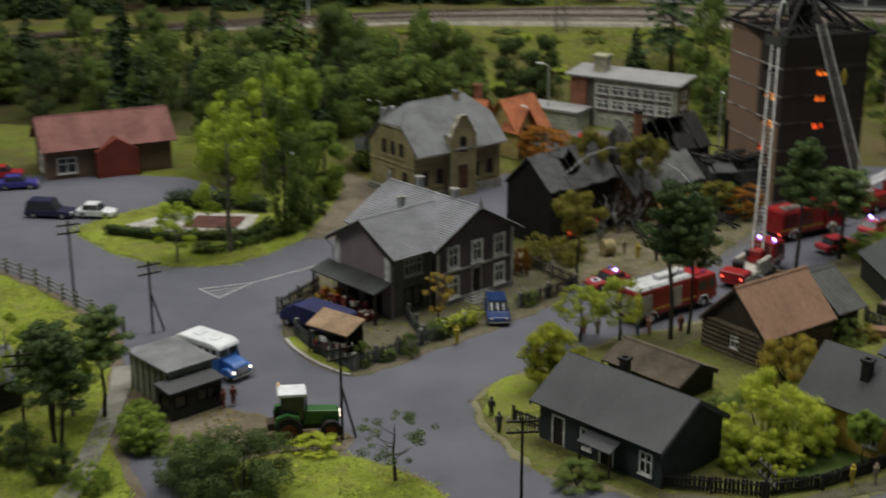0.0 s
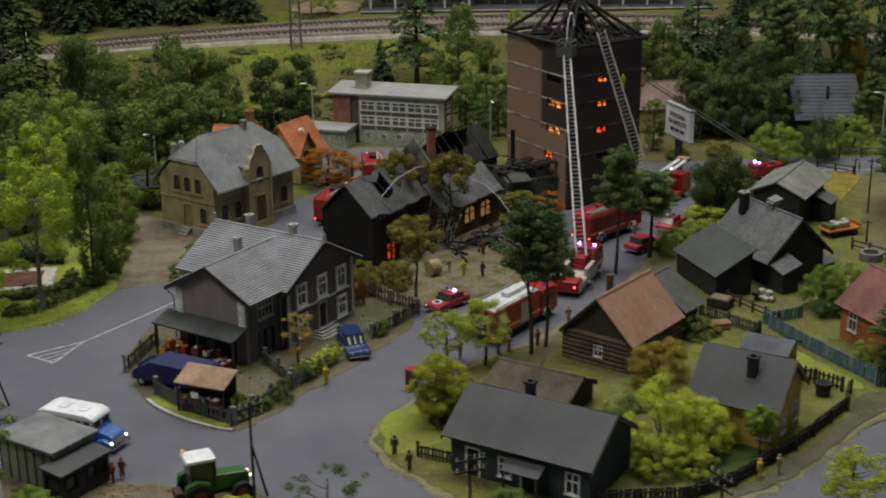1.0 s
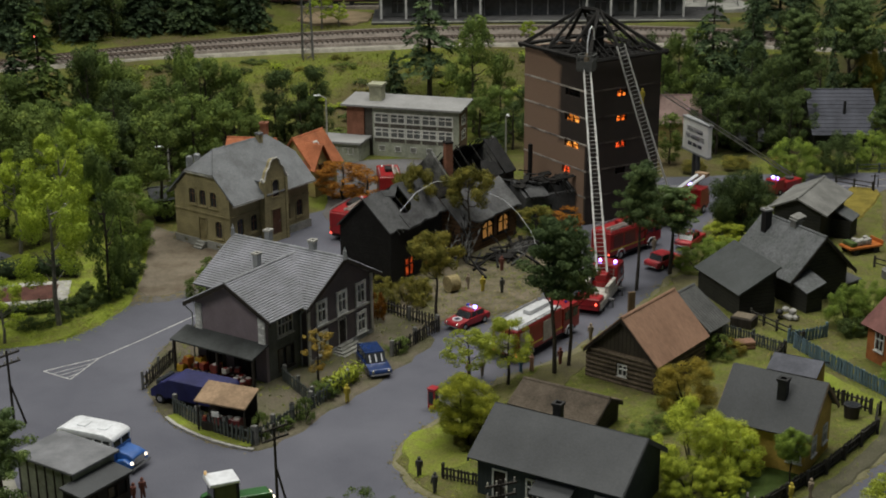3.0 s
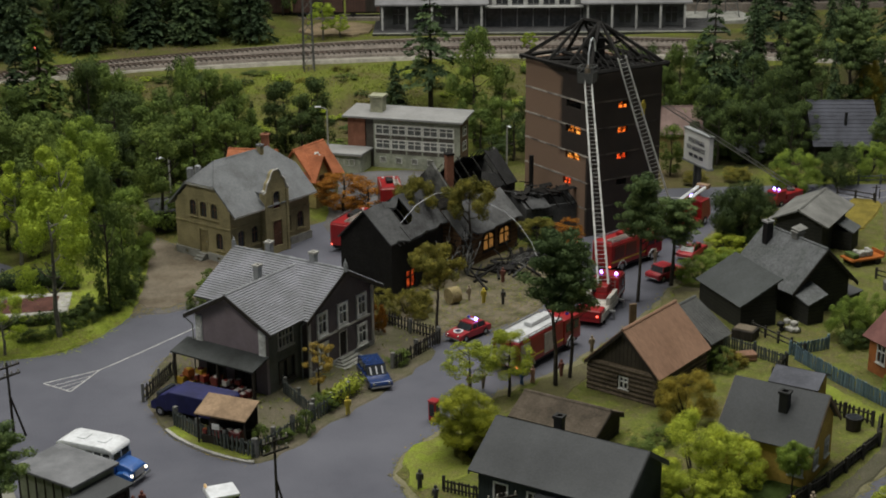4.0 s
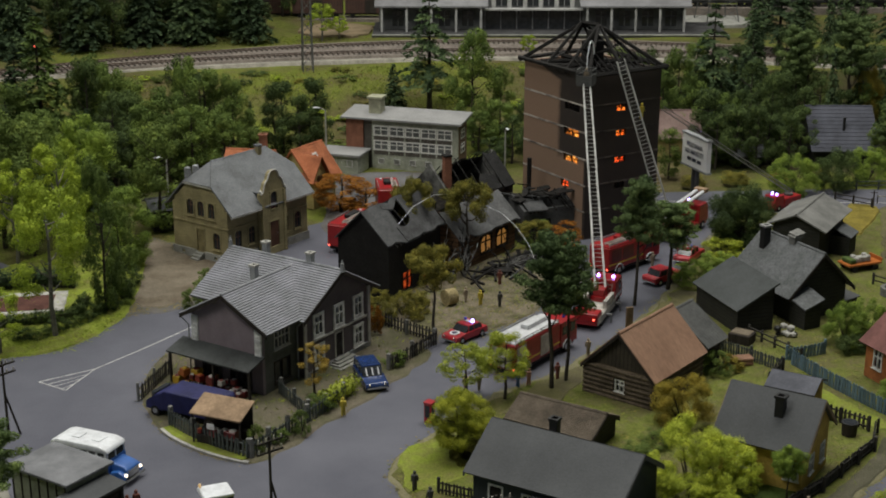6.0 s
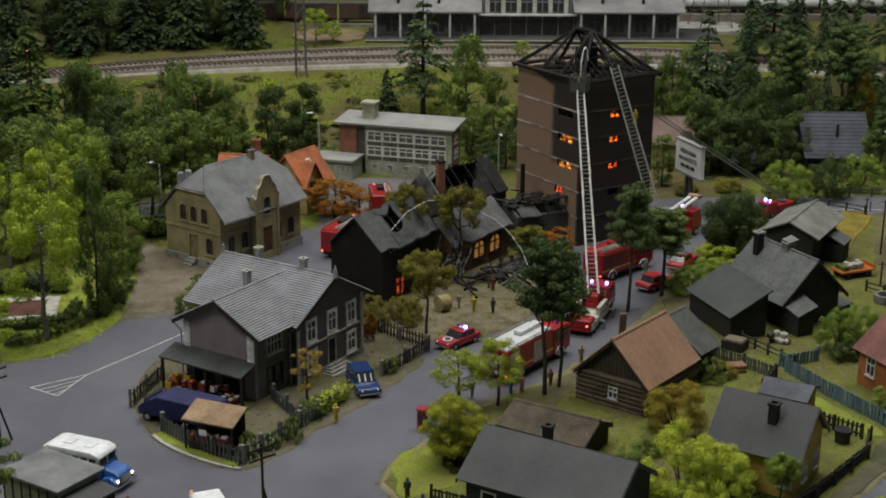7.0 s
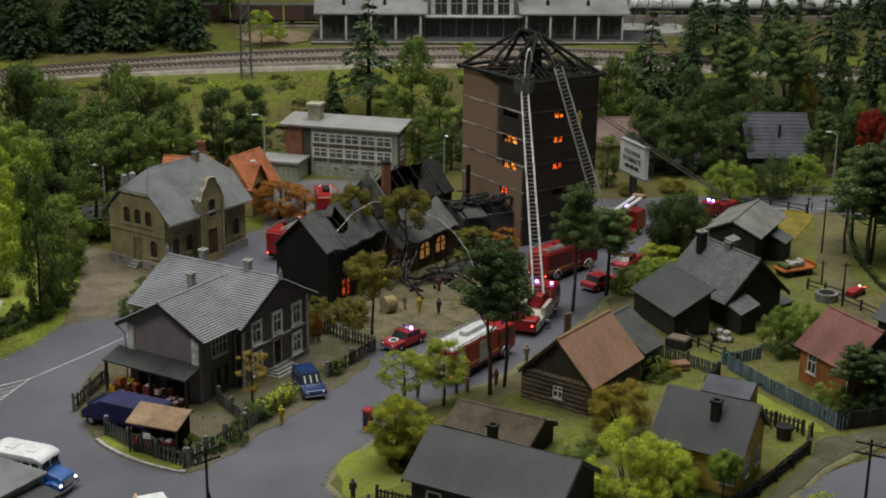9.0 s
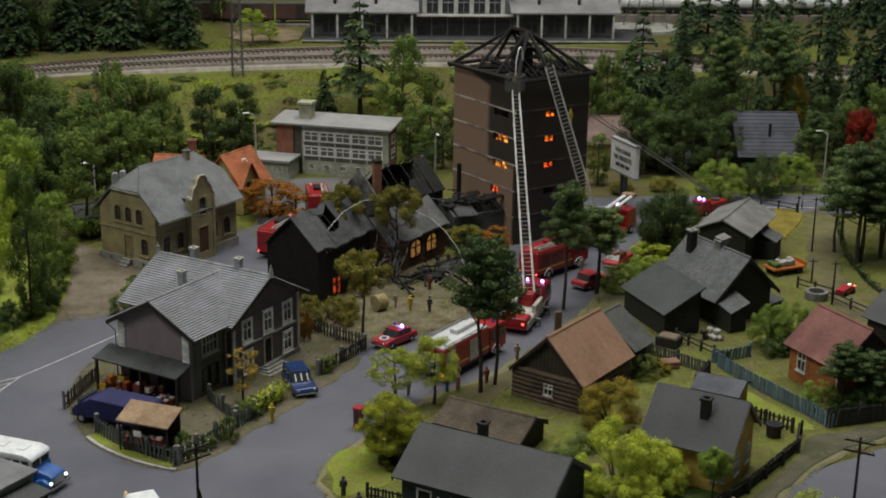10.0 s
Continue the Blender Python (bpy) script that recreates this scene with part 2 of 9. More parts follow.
LEAF_PINE = foliage("needle_dark", (0.03, 0.055, 0.03), (0.068, 0.108, 0.055), (0.125, 0.18, 0.09))
LEAF_OLIVE = foliage("leaf_olive", (0.085, 0.085, 0.018), (0.17, 0.165, 0.04), (0.27, 0.245, 0.06))
LEAF_AUTUMN = foliage("leaf_autumn", (0.13, 0.05, 0.012), (0.25, 0.11, 0.02), (0.36, 0.19, 0.04))
LEAF_YELLOW = foliage("leaf_yellow_green", (0.14, 0.1, 0.02), (0.31, 0.26, 0.045), (0.58, 0.5, 0.13))
LEAF_BUSH = foliage("leaf_bush", (0.2, 0.26, 0.03), (0.4, 0.47, 0.055), (0.62, 0.67, 0.13), 0.12)
LEAF_RED = foliage("leaf_red", (0.09, 0.012, 0.01), (0.2, 0.026, 0.02), (0.33, 0.055, 0.04))


def burning(name, edge, core, strength):
    """Fire with brighter cores in darker, redder edges."""
    m, nt, b = node_mat(name)
    n = noise_node(nt, coords(nt, (1, 1, 0.6)), 2.6, 3, 0.7)
    b.inputs["Base Color"].default_value = (0.02, 0.012, 0.01, 1)
    nt.links.new(ramp(nt, n, [(0.4, (0.0, 0.0, 0.0)), (0.52, edge), (0.68, core)]), b.inputs["Emission Color"])
    b.inputs["Emission Strength"].default_value = strength
    return m


FIRE = burning("fire_glow", (0.7, 0.1, 0.01), (1.0, 0.35, 0.05), 1.9)
FIRE_GOLD = burning("fire_gold", (0.6, 0.16, 0.015), (1.0, 0.55, 0.12), 1.6)
FIRE_RED = burning("fire_red_glow", (0.6, 0.05, 0.01), (1.0, 0.2, 0.04), 2.6)
FIRE_DIM = burning("dying_fire", (0.3, 0.03, 0.006), (0.7, 0.13, 0.02), 0.9)
LAMPLIGHT = glowing("warm_window", (1.0, 0.45, 0.09), 0.2)
BLUE_LIGHT = glowing("blue_beacon", (0.22, 0.18, 1.0), 18.0)
HEADLIGHT = glowing("headlight_on", (1.0, 0.85, 0.6), 3.0)
TAIL_LIGHT = glowing("tail_light_on", (1.0, 0.08, 0.04), 4.0)


# ---- building blocks ----
def part(name, bm, material, parent, label=""):
    """Links a bmesh, in centimetres, as one mesh under a thing or a part."""
    me = bpy.data.meshes.new(name)
    bmesh.ops.scale(bm, vec=(CM, CM, CM), verts=bm.verts)
    bmesh.ops.recalc_face_normals(bm, faces=bm.faces)
    bm.to_mesh(me)
    bm.free()
    me.materials.append(material)
    ob = new(name, me)
    ob.parent = parent
    return tagged(ob, label)


def piece(name, me, parent, m):
    """One more object on a mesh that is already there, at the pose m (centimetres)."""
    ob = new(name, me)
    ob.parent = parent
    m = m.copy()
    m.translation = m.translation * CM
    ob.matrix_basis = m
    return ob


def thing(name, x, y, z, rz, label, category, group="", kind=""):
    ob = new(name)
    ob.empty_display_size = 0.02
    ob.matrix_basis = pose(x * CM, y * CM, z * CM, 0, 0, rz)
    return tagged(ob, label, category, group, kind)


def structure(name, bm, material, label, category=""):
    ob = part(name, bm, material, None, label)
    return tagged(ob, category=category, kind="structure")


def at(x, y, z, rz=0.0, k=1.0, kz=None):
    return pose(x * CM, y * CM, z * CM, 0, 0, rz) @ Matrix.Diagonal((k, k, kz or k, 1))


def box(bm, x0, x1, y0, y1, z0, z1, bevel=0.0, m=None):
    vs = bmesh.ops.create_cube(bm, size=1)["verts"]
    for v in vs:
        v.co = Vector(((x0 + x1) / 2 + v.co.x * (x1 - x0), (y0 + y1) / 2 + v.co.y * (y1 - y0), (z0 + z1) / 2 + v.co.z * (z1 - z0)))
    if bevel:
        es = list({e for v in vs for e in v.link_edges})
        r = bmesh.ops.bevel(bm, geom=es, offset=bevel, segments=1, affect="EDGES", profile=0.6)
        vs = list({v for f in r["faces"] for v in f.verts} | {v for v in vs if v.is_valid})
    if m is not None:
        for v in vs:
            v.co = m @ v.co
    return vs


def solid(bm, pts, offset):
    """A slab: the outline pts, thickened by the vector offset."""
    o = Vector(offset)
    a = [bm.verts.new(Vector(p)) for p in pts]
    b = [bm.verts.new(Vector(p) + o) for p in pts]
    bm.faces.new(a)
    bm.faces.new(b[::-1])
    for i in range(len(pts)):
        j = (i + 1) % len(pts)
        bm.faces.new((a[i], b[i], b[j], a[j]))
    return a + b


def rod(bm, p0, p1, r0, r1=None, seg=6):
    """A tapered rod from p0 to p1."""
    p0, p1 = Vector(p0), Vector(p1)
    r1 = r0 if r1 is None else r1
    axis = (p1 - p0).normalized()
    u = axis.orthogonal().normalized()
    w = axis.cross(u)
    rings = []
    for p, r in ((p0, r0), (p1, r1)):
        rings.append([bm.verts.new(p + (u * math.cos(2 * math.pi * i / seg) + w * math.sin(2 * math.pi * i / seg)) * r) for i in range(seg)])
    for i in range(seg):
        j = (i + 1) % seg
        bm.faces.new((rings[0][i], rings[0][j], rings[1][j], rings[1][i]))
    bm.faces.new(rings[0][::-1])
    bm.faces.new(rings[1])
    return rings[0] + rings[1]


def disc(bm, c, axis, r, width, seg=14):
    c, axis = Vector(c), Vector(axis).normalized()
    return rod(bm, c - axis * width / 2, c + axis * width / 2, r, r, seg)


def tube(bm, pts, r, seg=5):
    """One unbroken tube along the points."""
    pts = [Vector(p) for p in pts]
    rings = []
    for i, p in enumerate(pts):
        axis = (pts[min(i + 1, len(pts) - 1)] - pts[max(i - 1, 0)]).normalized()
        u = axis.cross(Vector((0.31, 0.2, 0.93))).normalized()
        w = axis.cross(u)
        rings.append([bm.verts.new(p + (u * math.cos(2 * math.pi * k / seg) + w * math.sin(2 * math.pi * k / seg)) * r) for k in range(seg)])
    for a, b in zip(rings, rings[1:]):
        for k in range(seg):
            bm.faces.new((a[k], a[(k + 1) % seg], b[(k + 1) % seg], b[k]))
    bm.faces.new(rings[0][::-1])
    bm.faces.new(rings[-1])


def ball(bm, c, r, squash=1.0, sub=1):
    vs = bmesh.ops.create_icosphere(bm, subdivisions=sub, radius=r)["verts"]
    for v in vs:
        v.co = Vector((v.co.x, v.co.y, v.co.z * squash)) + Vector(c)
    return vs


from mathutils import geometry


# ---- ground, roads and lawns ----
def smooth(a, b, v):
    t = min(1.0, max(0.0, (v - a) / (b - a)))
    return t * t * (3 - 2 * t)


RAIL_BEND = 0.0028


def height(x, y):
    """The lie of the land: level village, railway embankment, wooded hill behind."""
    line = y + RAIL_BEND * (x - 20) ** 2
    h = 6.0 * smooth(184, 219, line)
    h += 16.0 * smooth(258, 330, line) * smooth(5, -45, x) + 5.0 * smooth(275, 330, line)
    h += 0.5 * noise.noise((x * 0.05, y * 0.05, 3.0)) * smooth(160, 190, y)
    return h - 0.12


def build_ground():
    xs = np.arange(-260, 261, 4.0)
    ys = np.arange(-90, 441, 4.0)
    verts = [(x * CM, y * CM, height(x, y) * CM) for y in ys for x in xs]
    n = len(xs)
    faces = [(j * n + i, j * n + i + 1, (j + 1) * n + i + 1, (j + 1) * n + i) for j in range(len(ys) - 1) for i in range(n - 1)]
    me = bpy.data.meshes.new("ground")
    me.from_pydata(verts, [], faces)
    me.materials.append(MEADOW)
    for p in me.polygons:
        p.use_smooth = True
    tagged(new("ground", me), "scenic grass ground sheet of the model village", "ground", kind="structure")


build_ground()


def forest_floor(name, x0, x1, y0, y1, material, label, seed):
    """Dark litter and moss under the trees, lying on the land, with a wandering rim."""
    xs, ys = np.arange(x0, x1 + 1, 2.0), np.arange(y0, y1 + 1, 2.0)
    verts, faces, index = [], [], {}
    for j, y in enumerate(ys):
        for i, x in enumerate(xs):
            u = min(x - x0, x1 - x, y - y0, y1 - y) + 4 * noise.noise((x * 0.09, y * 0.09, seed))
            lift = 0.12 if u > 3 else -0.3
            index[i, j] = len(verts)
            verts.append((x * CM, y * CM, (height(x, y) + lift) * CM))
    for j in range(len(ys) - 1):
        for i in range(len(xs) - 1):
            faces.append((index[i, j], index[i + 1, j], index[i + 1, j + 1], index[i, j + 1]))
    me = bpy.data.meshes.new(name)
    me.from_pydata(verts, [], faces)
    me.materials.append(material)
    for p in me.polygons:
        p.use_smooth = True
    tagged(new(name, me), label, "ground", kind="structure")


LITTER = turf("forest_litter", (0.06, 0.075, 0.018), (0.05, 0.05, 0.02), (0.06, 0.045, 0.025), 0.09, 3.0)
forest_floor("forest_floor_1", 38, 120, 163, 214, LITTER, "dark mossy floor of the wood behind the tower", 5.0)
forest_floor("forest_floor_2", -130, -22, 146, 186, LITTER, "dark mossy floor of the wood behind the villa", 7.0)
forest_floor("forest_floor_3", -170, -24, 250, 400, LITTER, "dark floor of the wooded hill", 9.0)


def ragged(pts, amp, step=0.8, seed=1):
    """The outline pts, walked in short steps and frayed."""
    out = []
    for i, p in enumerate(pts):
        q = pts[(i + 1) % len(pts)]
        n = max(1, int(math.hypot(q[0] - p[0], q[1] - p[1]) / step))
        for k in range(n):
            x, y = p[0] + (q[0] - p[0]) * k / n, p[1] + (q[1] - p[1]) * k / n
            out.append((x + amp * noise.noise((x * 0.5, y * 0.5, seed)), y + amp * noise.noise((x * 0.5, y * 0.5, seed + 9))))
    return out


def rounded(pts, times=2):
    for _ in range(times):
        pts = [q for a, b in zip(pts, pts[1:] + pts[:1]) for q in ((a[0] * .75 + b[0] * .25, a[1] * .75 + b[1] * .25), (a[0] * .25 + b[0] * .75, a[1] * .25 + b[1] * .75))]
    return pts


def outset(poly, d):
    """The outline poly, pushed outward by d."""
    area = sum(x0 * y1 - x1 * y0 for (x0, y0), (x1, y1) in zip(poly, poly[1:] + poly[:1]))
    s = 1 if area > 0 else -1
    out = []
    for p, q, r in zip(poly[-1:] + poly[:-1], poly, poly[1:] + poly[:1]):
        t = Vector((r[0] - p[0], r[1] - p[1])).normalized()
        out.append((q[0] + t.y * d * s, q[1] - t.x * d * s))
    return out


def patch(name, pts, top, material, label, amp=0.4, seed=1, cat="ground", round_off=2):
    line = [Vector(p) for p in ragged(rounded(pts, round_off), amp, 0.8, seed)]
    n = len(line)
    flat = geometry.delaunay_2d_cdt(line, [], [list(range(n))], 1, 1e-4)
    bm = bmesh.new()
    vs = [bm.verts.new((p.x, p.y, top)) for p in flat[0]]
    for f in flat[2]:
        bm.faces.new([vs[k] for k in f])
    foot = outset([(p.x, p.y) for p in line], 0.3)
    rim = [(bm.verts.new((p.x, p.y, top)), bm.verts.new((q[0], q[1], min(top - 0.05, 0.0) - 0.04))) for p, q in zip(line, foot)]
    for a, b in zip(rim, rim[1:] + rim[:1]):
        bm.faces.new((a[0], a[1], b[1], b[0]))
    return structure(name, bm, material, label, cat)


ROAD = [(-140, 150), (-140, 96), (-75, 99), (-54.5, 92.5), (-47.5, 89), (-40.5, 84.3), (-33, 79.5), (-30, 73), (-24, 66), (-22, 40),
        (30, 40), (70, 60), (110, 80), (110, 92), (62, 84), (44, 76), (30, 66), (16, 64), (9, 68), (9, 82), (16, 90), (23, 98), (30, 112), (38, 130), (46, 146),
        (120, 148), (120, 157), (34, 157.5), (27, 150), (22, 135), (14, 118), (10, 110), (4, 106), (-6, 112), (-4, 126), (4, 141), (-2, 147), (-10, 142), (-13.5, 136),
        (-18, 128.5), (-18.5, 124), (-24, 114), (-27, 111), (-44, 126), (-52, 130), (-80, 122), (-110, 140)]
patch("road", ROAD, 0.0, ASPHALT, "smooth grey asphalt village road and square", 0.15, 2, "road", 1)
WORN = surface("worn_grass", (0.15, 0.14, 0.055), 0.95, grain=6, stain=0.3, vary=0.45, relief=0.8, depth=0.15, other=(0.1, 0.088, 0.05))
LAWN = [(5.8, 81.2), (3.5, 78.2), (2.0, 75.5), (1.7, 72.5), (2.8, 69.5), (4.6, 67.2), (7.4, 64.0), (10.8, 61.2), (14, 61.3), (17.5, 60.0), (21.4, 60.0),
        (25.5, 61.2), (32, 65), (37, 70.3), (41, 75.2), (45, 78.3), (50, 81), (75, 88), (110, 100), (110, 146), (62, 147), (43, 145), (38, 135), (33, 122), (28.5, 112),
        (24, 104), (20, 98), (16, 93), (11.5, 89.5), (8, 85)]
patch("lawn_1", LAWN, 0.13, GRASS, "uneven green lawn of the farm plots", 0.9, 3, "lawn", 1)
PLOT = [(-21.2, 88.4), (-18.2, 81.4), (-16.1, 79), (-13.4, 76.6), (-10.2, 75.3), (-7.4, 80), (-4, 85.2), (0.2, 92.4), (3.8, 99.2), (3, 104), (-3, 110), (-11, 110), (-19, 103), (-21.5, 96)]
patch("lawn_2", PLOT, 0.12, SOIL, "worn grass and soil plot of the corner house", 0.12, 5, "ground", 1)
ISLAND = [(-53, 106.5), (-49.8, 103.6), (-43.9, 99.4), (-36.9, 97), (-30.8, 99.6), (-27.9, 105.6), (-26.6, 112), (-27.5, 121), (-29, 131), (-34, 140), (-41, 128), (-48, 116)]
patch("lawn_3", ISLAND, 0.16, GRASS_BRIGHT, "green lawn island with park trees beside the road", 0.4, 7, "lawn")
patch("pavement", [(-9.5, 137), (-3, 134.5), (3.5, 140), (7.5, 148), (11.5, 159), (4, 167), (-8, 166), (-12, 159), (-8.5, 150)], 0.03, surface("worn_asphalt", (0.13, 0.128, 0.135), 0.9, grain=9, stain=0.15, vary=0.35, other=(0.1, 0.09, 0.08)), "worn grey asphalt between the villa and the office", 0.5, 15, "pavement", 1)
patch("ground_strip", [(12, 88.6), (16, 92.6), (20, 97.6), (24, 103.6), (28, 110.6), (31, 116.6), (33.2, 115), (29.4, 107), (24.6, 100.4), (19.6, 94), (16.4, 88), (14, 84.4), (10.6, 84)], 0.2, WORN, "worn olive-brown ground beside the fire engines", 1.4, 16, "ground", 1)
TRACK = [(-27, 110), (-21.5, 113), (-19.5, 119), (-18.5, 124), (-26, 131), (-29, 136), (-31, 132), (-29, 122)]
EDGE = [(-28.5, 108.4), (-24, 109.6), (-20, 111.4), (-18.4, 116), (-17.6, 122), (-20, 126), (-27, 134), (-30, 137), (-31.5, 131), (-30, 120)]
patch("dust", EDGE, 0.045, surface("dusty_asphalt", (0.135, 0.125, 0.12), 0.92, grain=8, stain=0.3, vary=0.4, other=(0.105, 0.1, 0.1)), "asphalt dusted with brown earth", 0.9, 18, "ground")
patch("path", TRACK, 0.1, DIRT, "brown dirt track beside the stone house", 1.3, 8, "path")
YARD = [(3.2, 101.5), (6.4, 105), (10, 104), (13.5, 108), (17, 114), (20, 122), (21, 130), (14, 131), (6, 121), (0, 113), (-4, 109), (0, 104)]
patch("yard", YARD, 0.1, GRAVEL, "trampled gravel yard before the burnt houses", 0.7, 9, "ground")
LOT = [(-29, 66), (-24, 69.5), (-18, 66.5), (-13, 65.8), (-9.5, 64.6), (-6.4, 65), (-6, 61.5), (-10, 59), (-16, 58), (-22, 58)]
patch("lay_by", LOT, 0.06, DIRT, "sandy lay-by under the tractor and kiosk", 0.6, 10, "ground")
MOUND = [(-16, 40), (-14, 57), (-10.5, 60.6), (-6.5, 61.2), (-2, 60), (1.5, 58.2), (4, 55), (6, 50), (7, 40)]
patch("lawn_4", MOUND, 0.2, GRASS_BRIGHT, "bright green grass bank at the road junction", 0.3, 11, "lawn")
VERGE = [(-140, 92), (-75, 95), (-54.5, 91.3), (-47.5, 88), (-40.5, 83.3), (-33.5, 78.4), (-31, 72), (-28, 66), (-23, 57), (-17, 50), (-17, 30), (-140, 30)]
patch("lawn_5", VERGE, 0.18, GRASS_BRIGHT, "grass slope behind the roadside fence", 0.4, 12, "lawn")


def strip(name, pts, w, top, material, label, cat, parent=None, t=0.14):
    """A narrow band along a line."""
    bm = bmesh.new()
    for (x0, y0), (x1, y1) in zip(pts, pts[1:]):
        d = Vector((x1 - x0, y1 - y0, 0)).normalized()
        s = Vector((-d.y, d.x, 0)) * w / 2
        a, b = Vector((x0, y0, top)), Vector((x1, y1, top))
        solid(bm, (a - s, b - s, b + s, a + s), (0, 0, -t))
    if parent:
        return part(name, bm, material, parent, label)
    return structure(name, bm, material, label, cat)


strip("kerb", [(-18.2, 81.5), (-17.2, 80.1), (-16.1, 79), (-14.8, 77.8), (-13.4, 76.8), (-11.8, 75.9), (-10.1, 75.2)], 0.32, 0.2, KERB, "pale worn kerb round the corner plot", "kerb", t=0.4)
strip("road_marking", [(-31.2, 91.8), (-28.3, 89.9), (-26.8, 94.8), (-31.2, 91.8)], 0.13, 0.012, PAINT_LINE, "white painted triangle on the asphalt", "road marking", t=0.02)
strip("road_marking", [(-30.3, 91.2), (-27.2, 93.5)], 0.08, 0.012, PAINT_LINE, "white hatching line inside the painted triangle", "road marking", t=0.02)
strip("road_marking", [(-29.6, 90.7), (-27.5, 92.5)], 0.08, 0.012, PAINT_LINE, "white hatching line inside the painted triangle", "road marking", t=0.02)
strip("road_marking", [(-28.8, 90.2), (-27.8, 91.4)], 0.08, 0.012, PAINT_LINE, "white hatching line inside the painted triangle", "road marking", t=0.02)
strip("road_marking", [(-26.8, 94.8), (-23.6, 99.4), (-20.5, 104.2), (-18.4, 107.5)], 0.14, 0.012, PAINT_LINE, "long thin white line on the asphalt", "road marking", t=0.02)
strip("road_marking", [(34, 151.5), (70, 150.5), (110, 150)], 0.18, 0.012, PAINT_LINE, "white edge line of the back road", "road marking", t=0.02)


# ---- houses ----
def panel_pose(side, L, W):
    return {"S": pose(-L / 2, -W / 2, 0), "E": pose(L / 2, -W / 2, 0, 0, 0, 90), "N": pose(L / 2, W / 2, 0, 0, 0, 180), "W": pose(-L / 2, W / 2, 0, 0, 0, 270)}[side]


def wall_panel(bm, m, u0, u1, z0, z1, thick, holes):
    """A wall from u0 to u1 with openings (u, z, width, height) that go right through."""
    us = sorted({u0, u1, *[min(u1, max(u0, v)) for u, z, w, h in holes for v in (u - w / 2, u + w / 2)]})
    zs = sorted({z0, z1, *[min(z1, max(z0, v)) for u, z, w, h in holes for v in (z, z + h)]})
    verts = {}

    def vert(i, j, side):
        if (i, j, side) not in verts:
            verts[i, j, side] = bm.verts.new(m @ Vector((us[i], thick * side, zs[j])))
        return verts[i, j, side]

    def full(i, j):
        if not (0 <= i < len(us) - 1 and 0 <= j < len(zs) - 1):
            return False
        mu, mz = (us[i] + us[i + 1]) / 2, (zs[j] + zs[j + 1]) / 2
        return not any(abs(mu - u) < w / 2 and z < mz < z + h for u, z, w, h in holes)

    for i in range(len(us) - 1):
        for j in range(len(zs) - 1):
            if not full(i, j):
                continue
            q = ((i, j), (i + 1, j), (i + 1, j + 1), (i, j + 1))
            for side in (0, 1):
                bm.faces.new([vert(*p, side) for p in q])
            for (di, dj), p, r in (((0, -1), q[0], q[1]), ((1, 0), q[1], q[2]), ((0, 1), q[2], q[3]), ((-1, 0), q[3], q[0])):
                if not full(i + di, j + dj):
                    bm.faces.new((vert(*p, 0), vert(*r, 0), vert(*r, 1), vert(*p, 1)))


def window(parent, m, u, z, w, h, frame=None, bars=(1, 1), surround=0.14, pane=None, sill=True, proud=0.07, arch=False):
    """A casement in its opening: surround, bars, pane and sill."""
    bm = bmesh.new()
    s, bw = surround, 0.05
    us = [u - w / 2 + w * i / (bars[0] + 1) for i in range(bars[0] + 2)]
    zs = [z] + [z + h * (0.62 if bars[1] == 1 else i / (bars[1] + 1)) for i in range(1, bars[1] + 1)] + [z + h]
    lights = []
    for i, (a, b) in enumerate(zip(us, us[1:])):
        for j, (c, d) in enumerate(zip(zs, zs[1:])):
            a2, b2 = a + bw * (i > 0), b - bw * (i < bars[0])
            c2, d2 = c + bw * (j > 0), d - bw * (j < bars[1])
            lights.append(((a2 + b2) / 2, c2, b2 - a2, d2 - c2))
    wall_panel(bm, m @ pose(0, -proud, 0), u - w / 2 - s, u + w / 2 + s, z - s, z + h + s, proud + 0.08, lights)
    if arch:
        r = w / 2
        for k in (-1, 1):
            curve = [(u + k * r * math.cos(math.radians(t)), z + h - r * 0.7 + r * 0.7 * math.sin(math.radians(t))) for t in (0, 25, 50, 70, 90)]
            solid(bm, [m @ Vector((a, -proud, b)) for a, b in curve + [(u + k * r, z + h)]], m.to_3x3() @ Vector((0, proud + 0.08, 0)))
    ob = part("window", bm, frame or TRIM, parent)
    bm = bmesh.new()
    box(bm, u - w / 2, u + w / 2, 0.11, 0.15, z, z + h, m=m)
    part("pane", bm, pane or GLASS, ob)
    if sill:
        bm = bmesh.new()
        box(bm, u - w / 2 - s - 0.08, u + w / 2 + s + 0.08, -proud - 0.1, 0.02, z - s - 0.09, z - s, m=m)
        part("sill", bm, frame or TRIM, ob)
    return ob


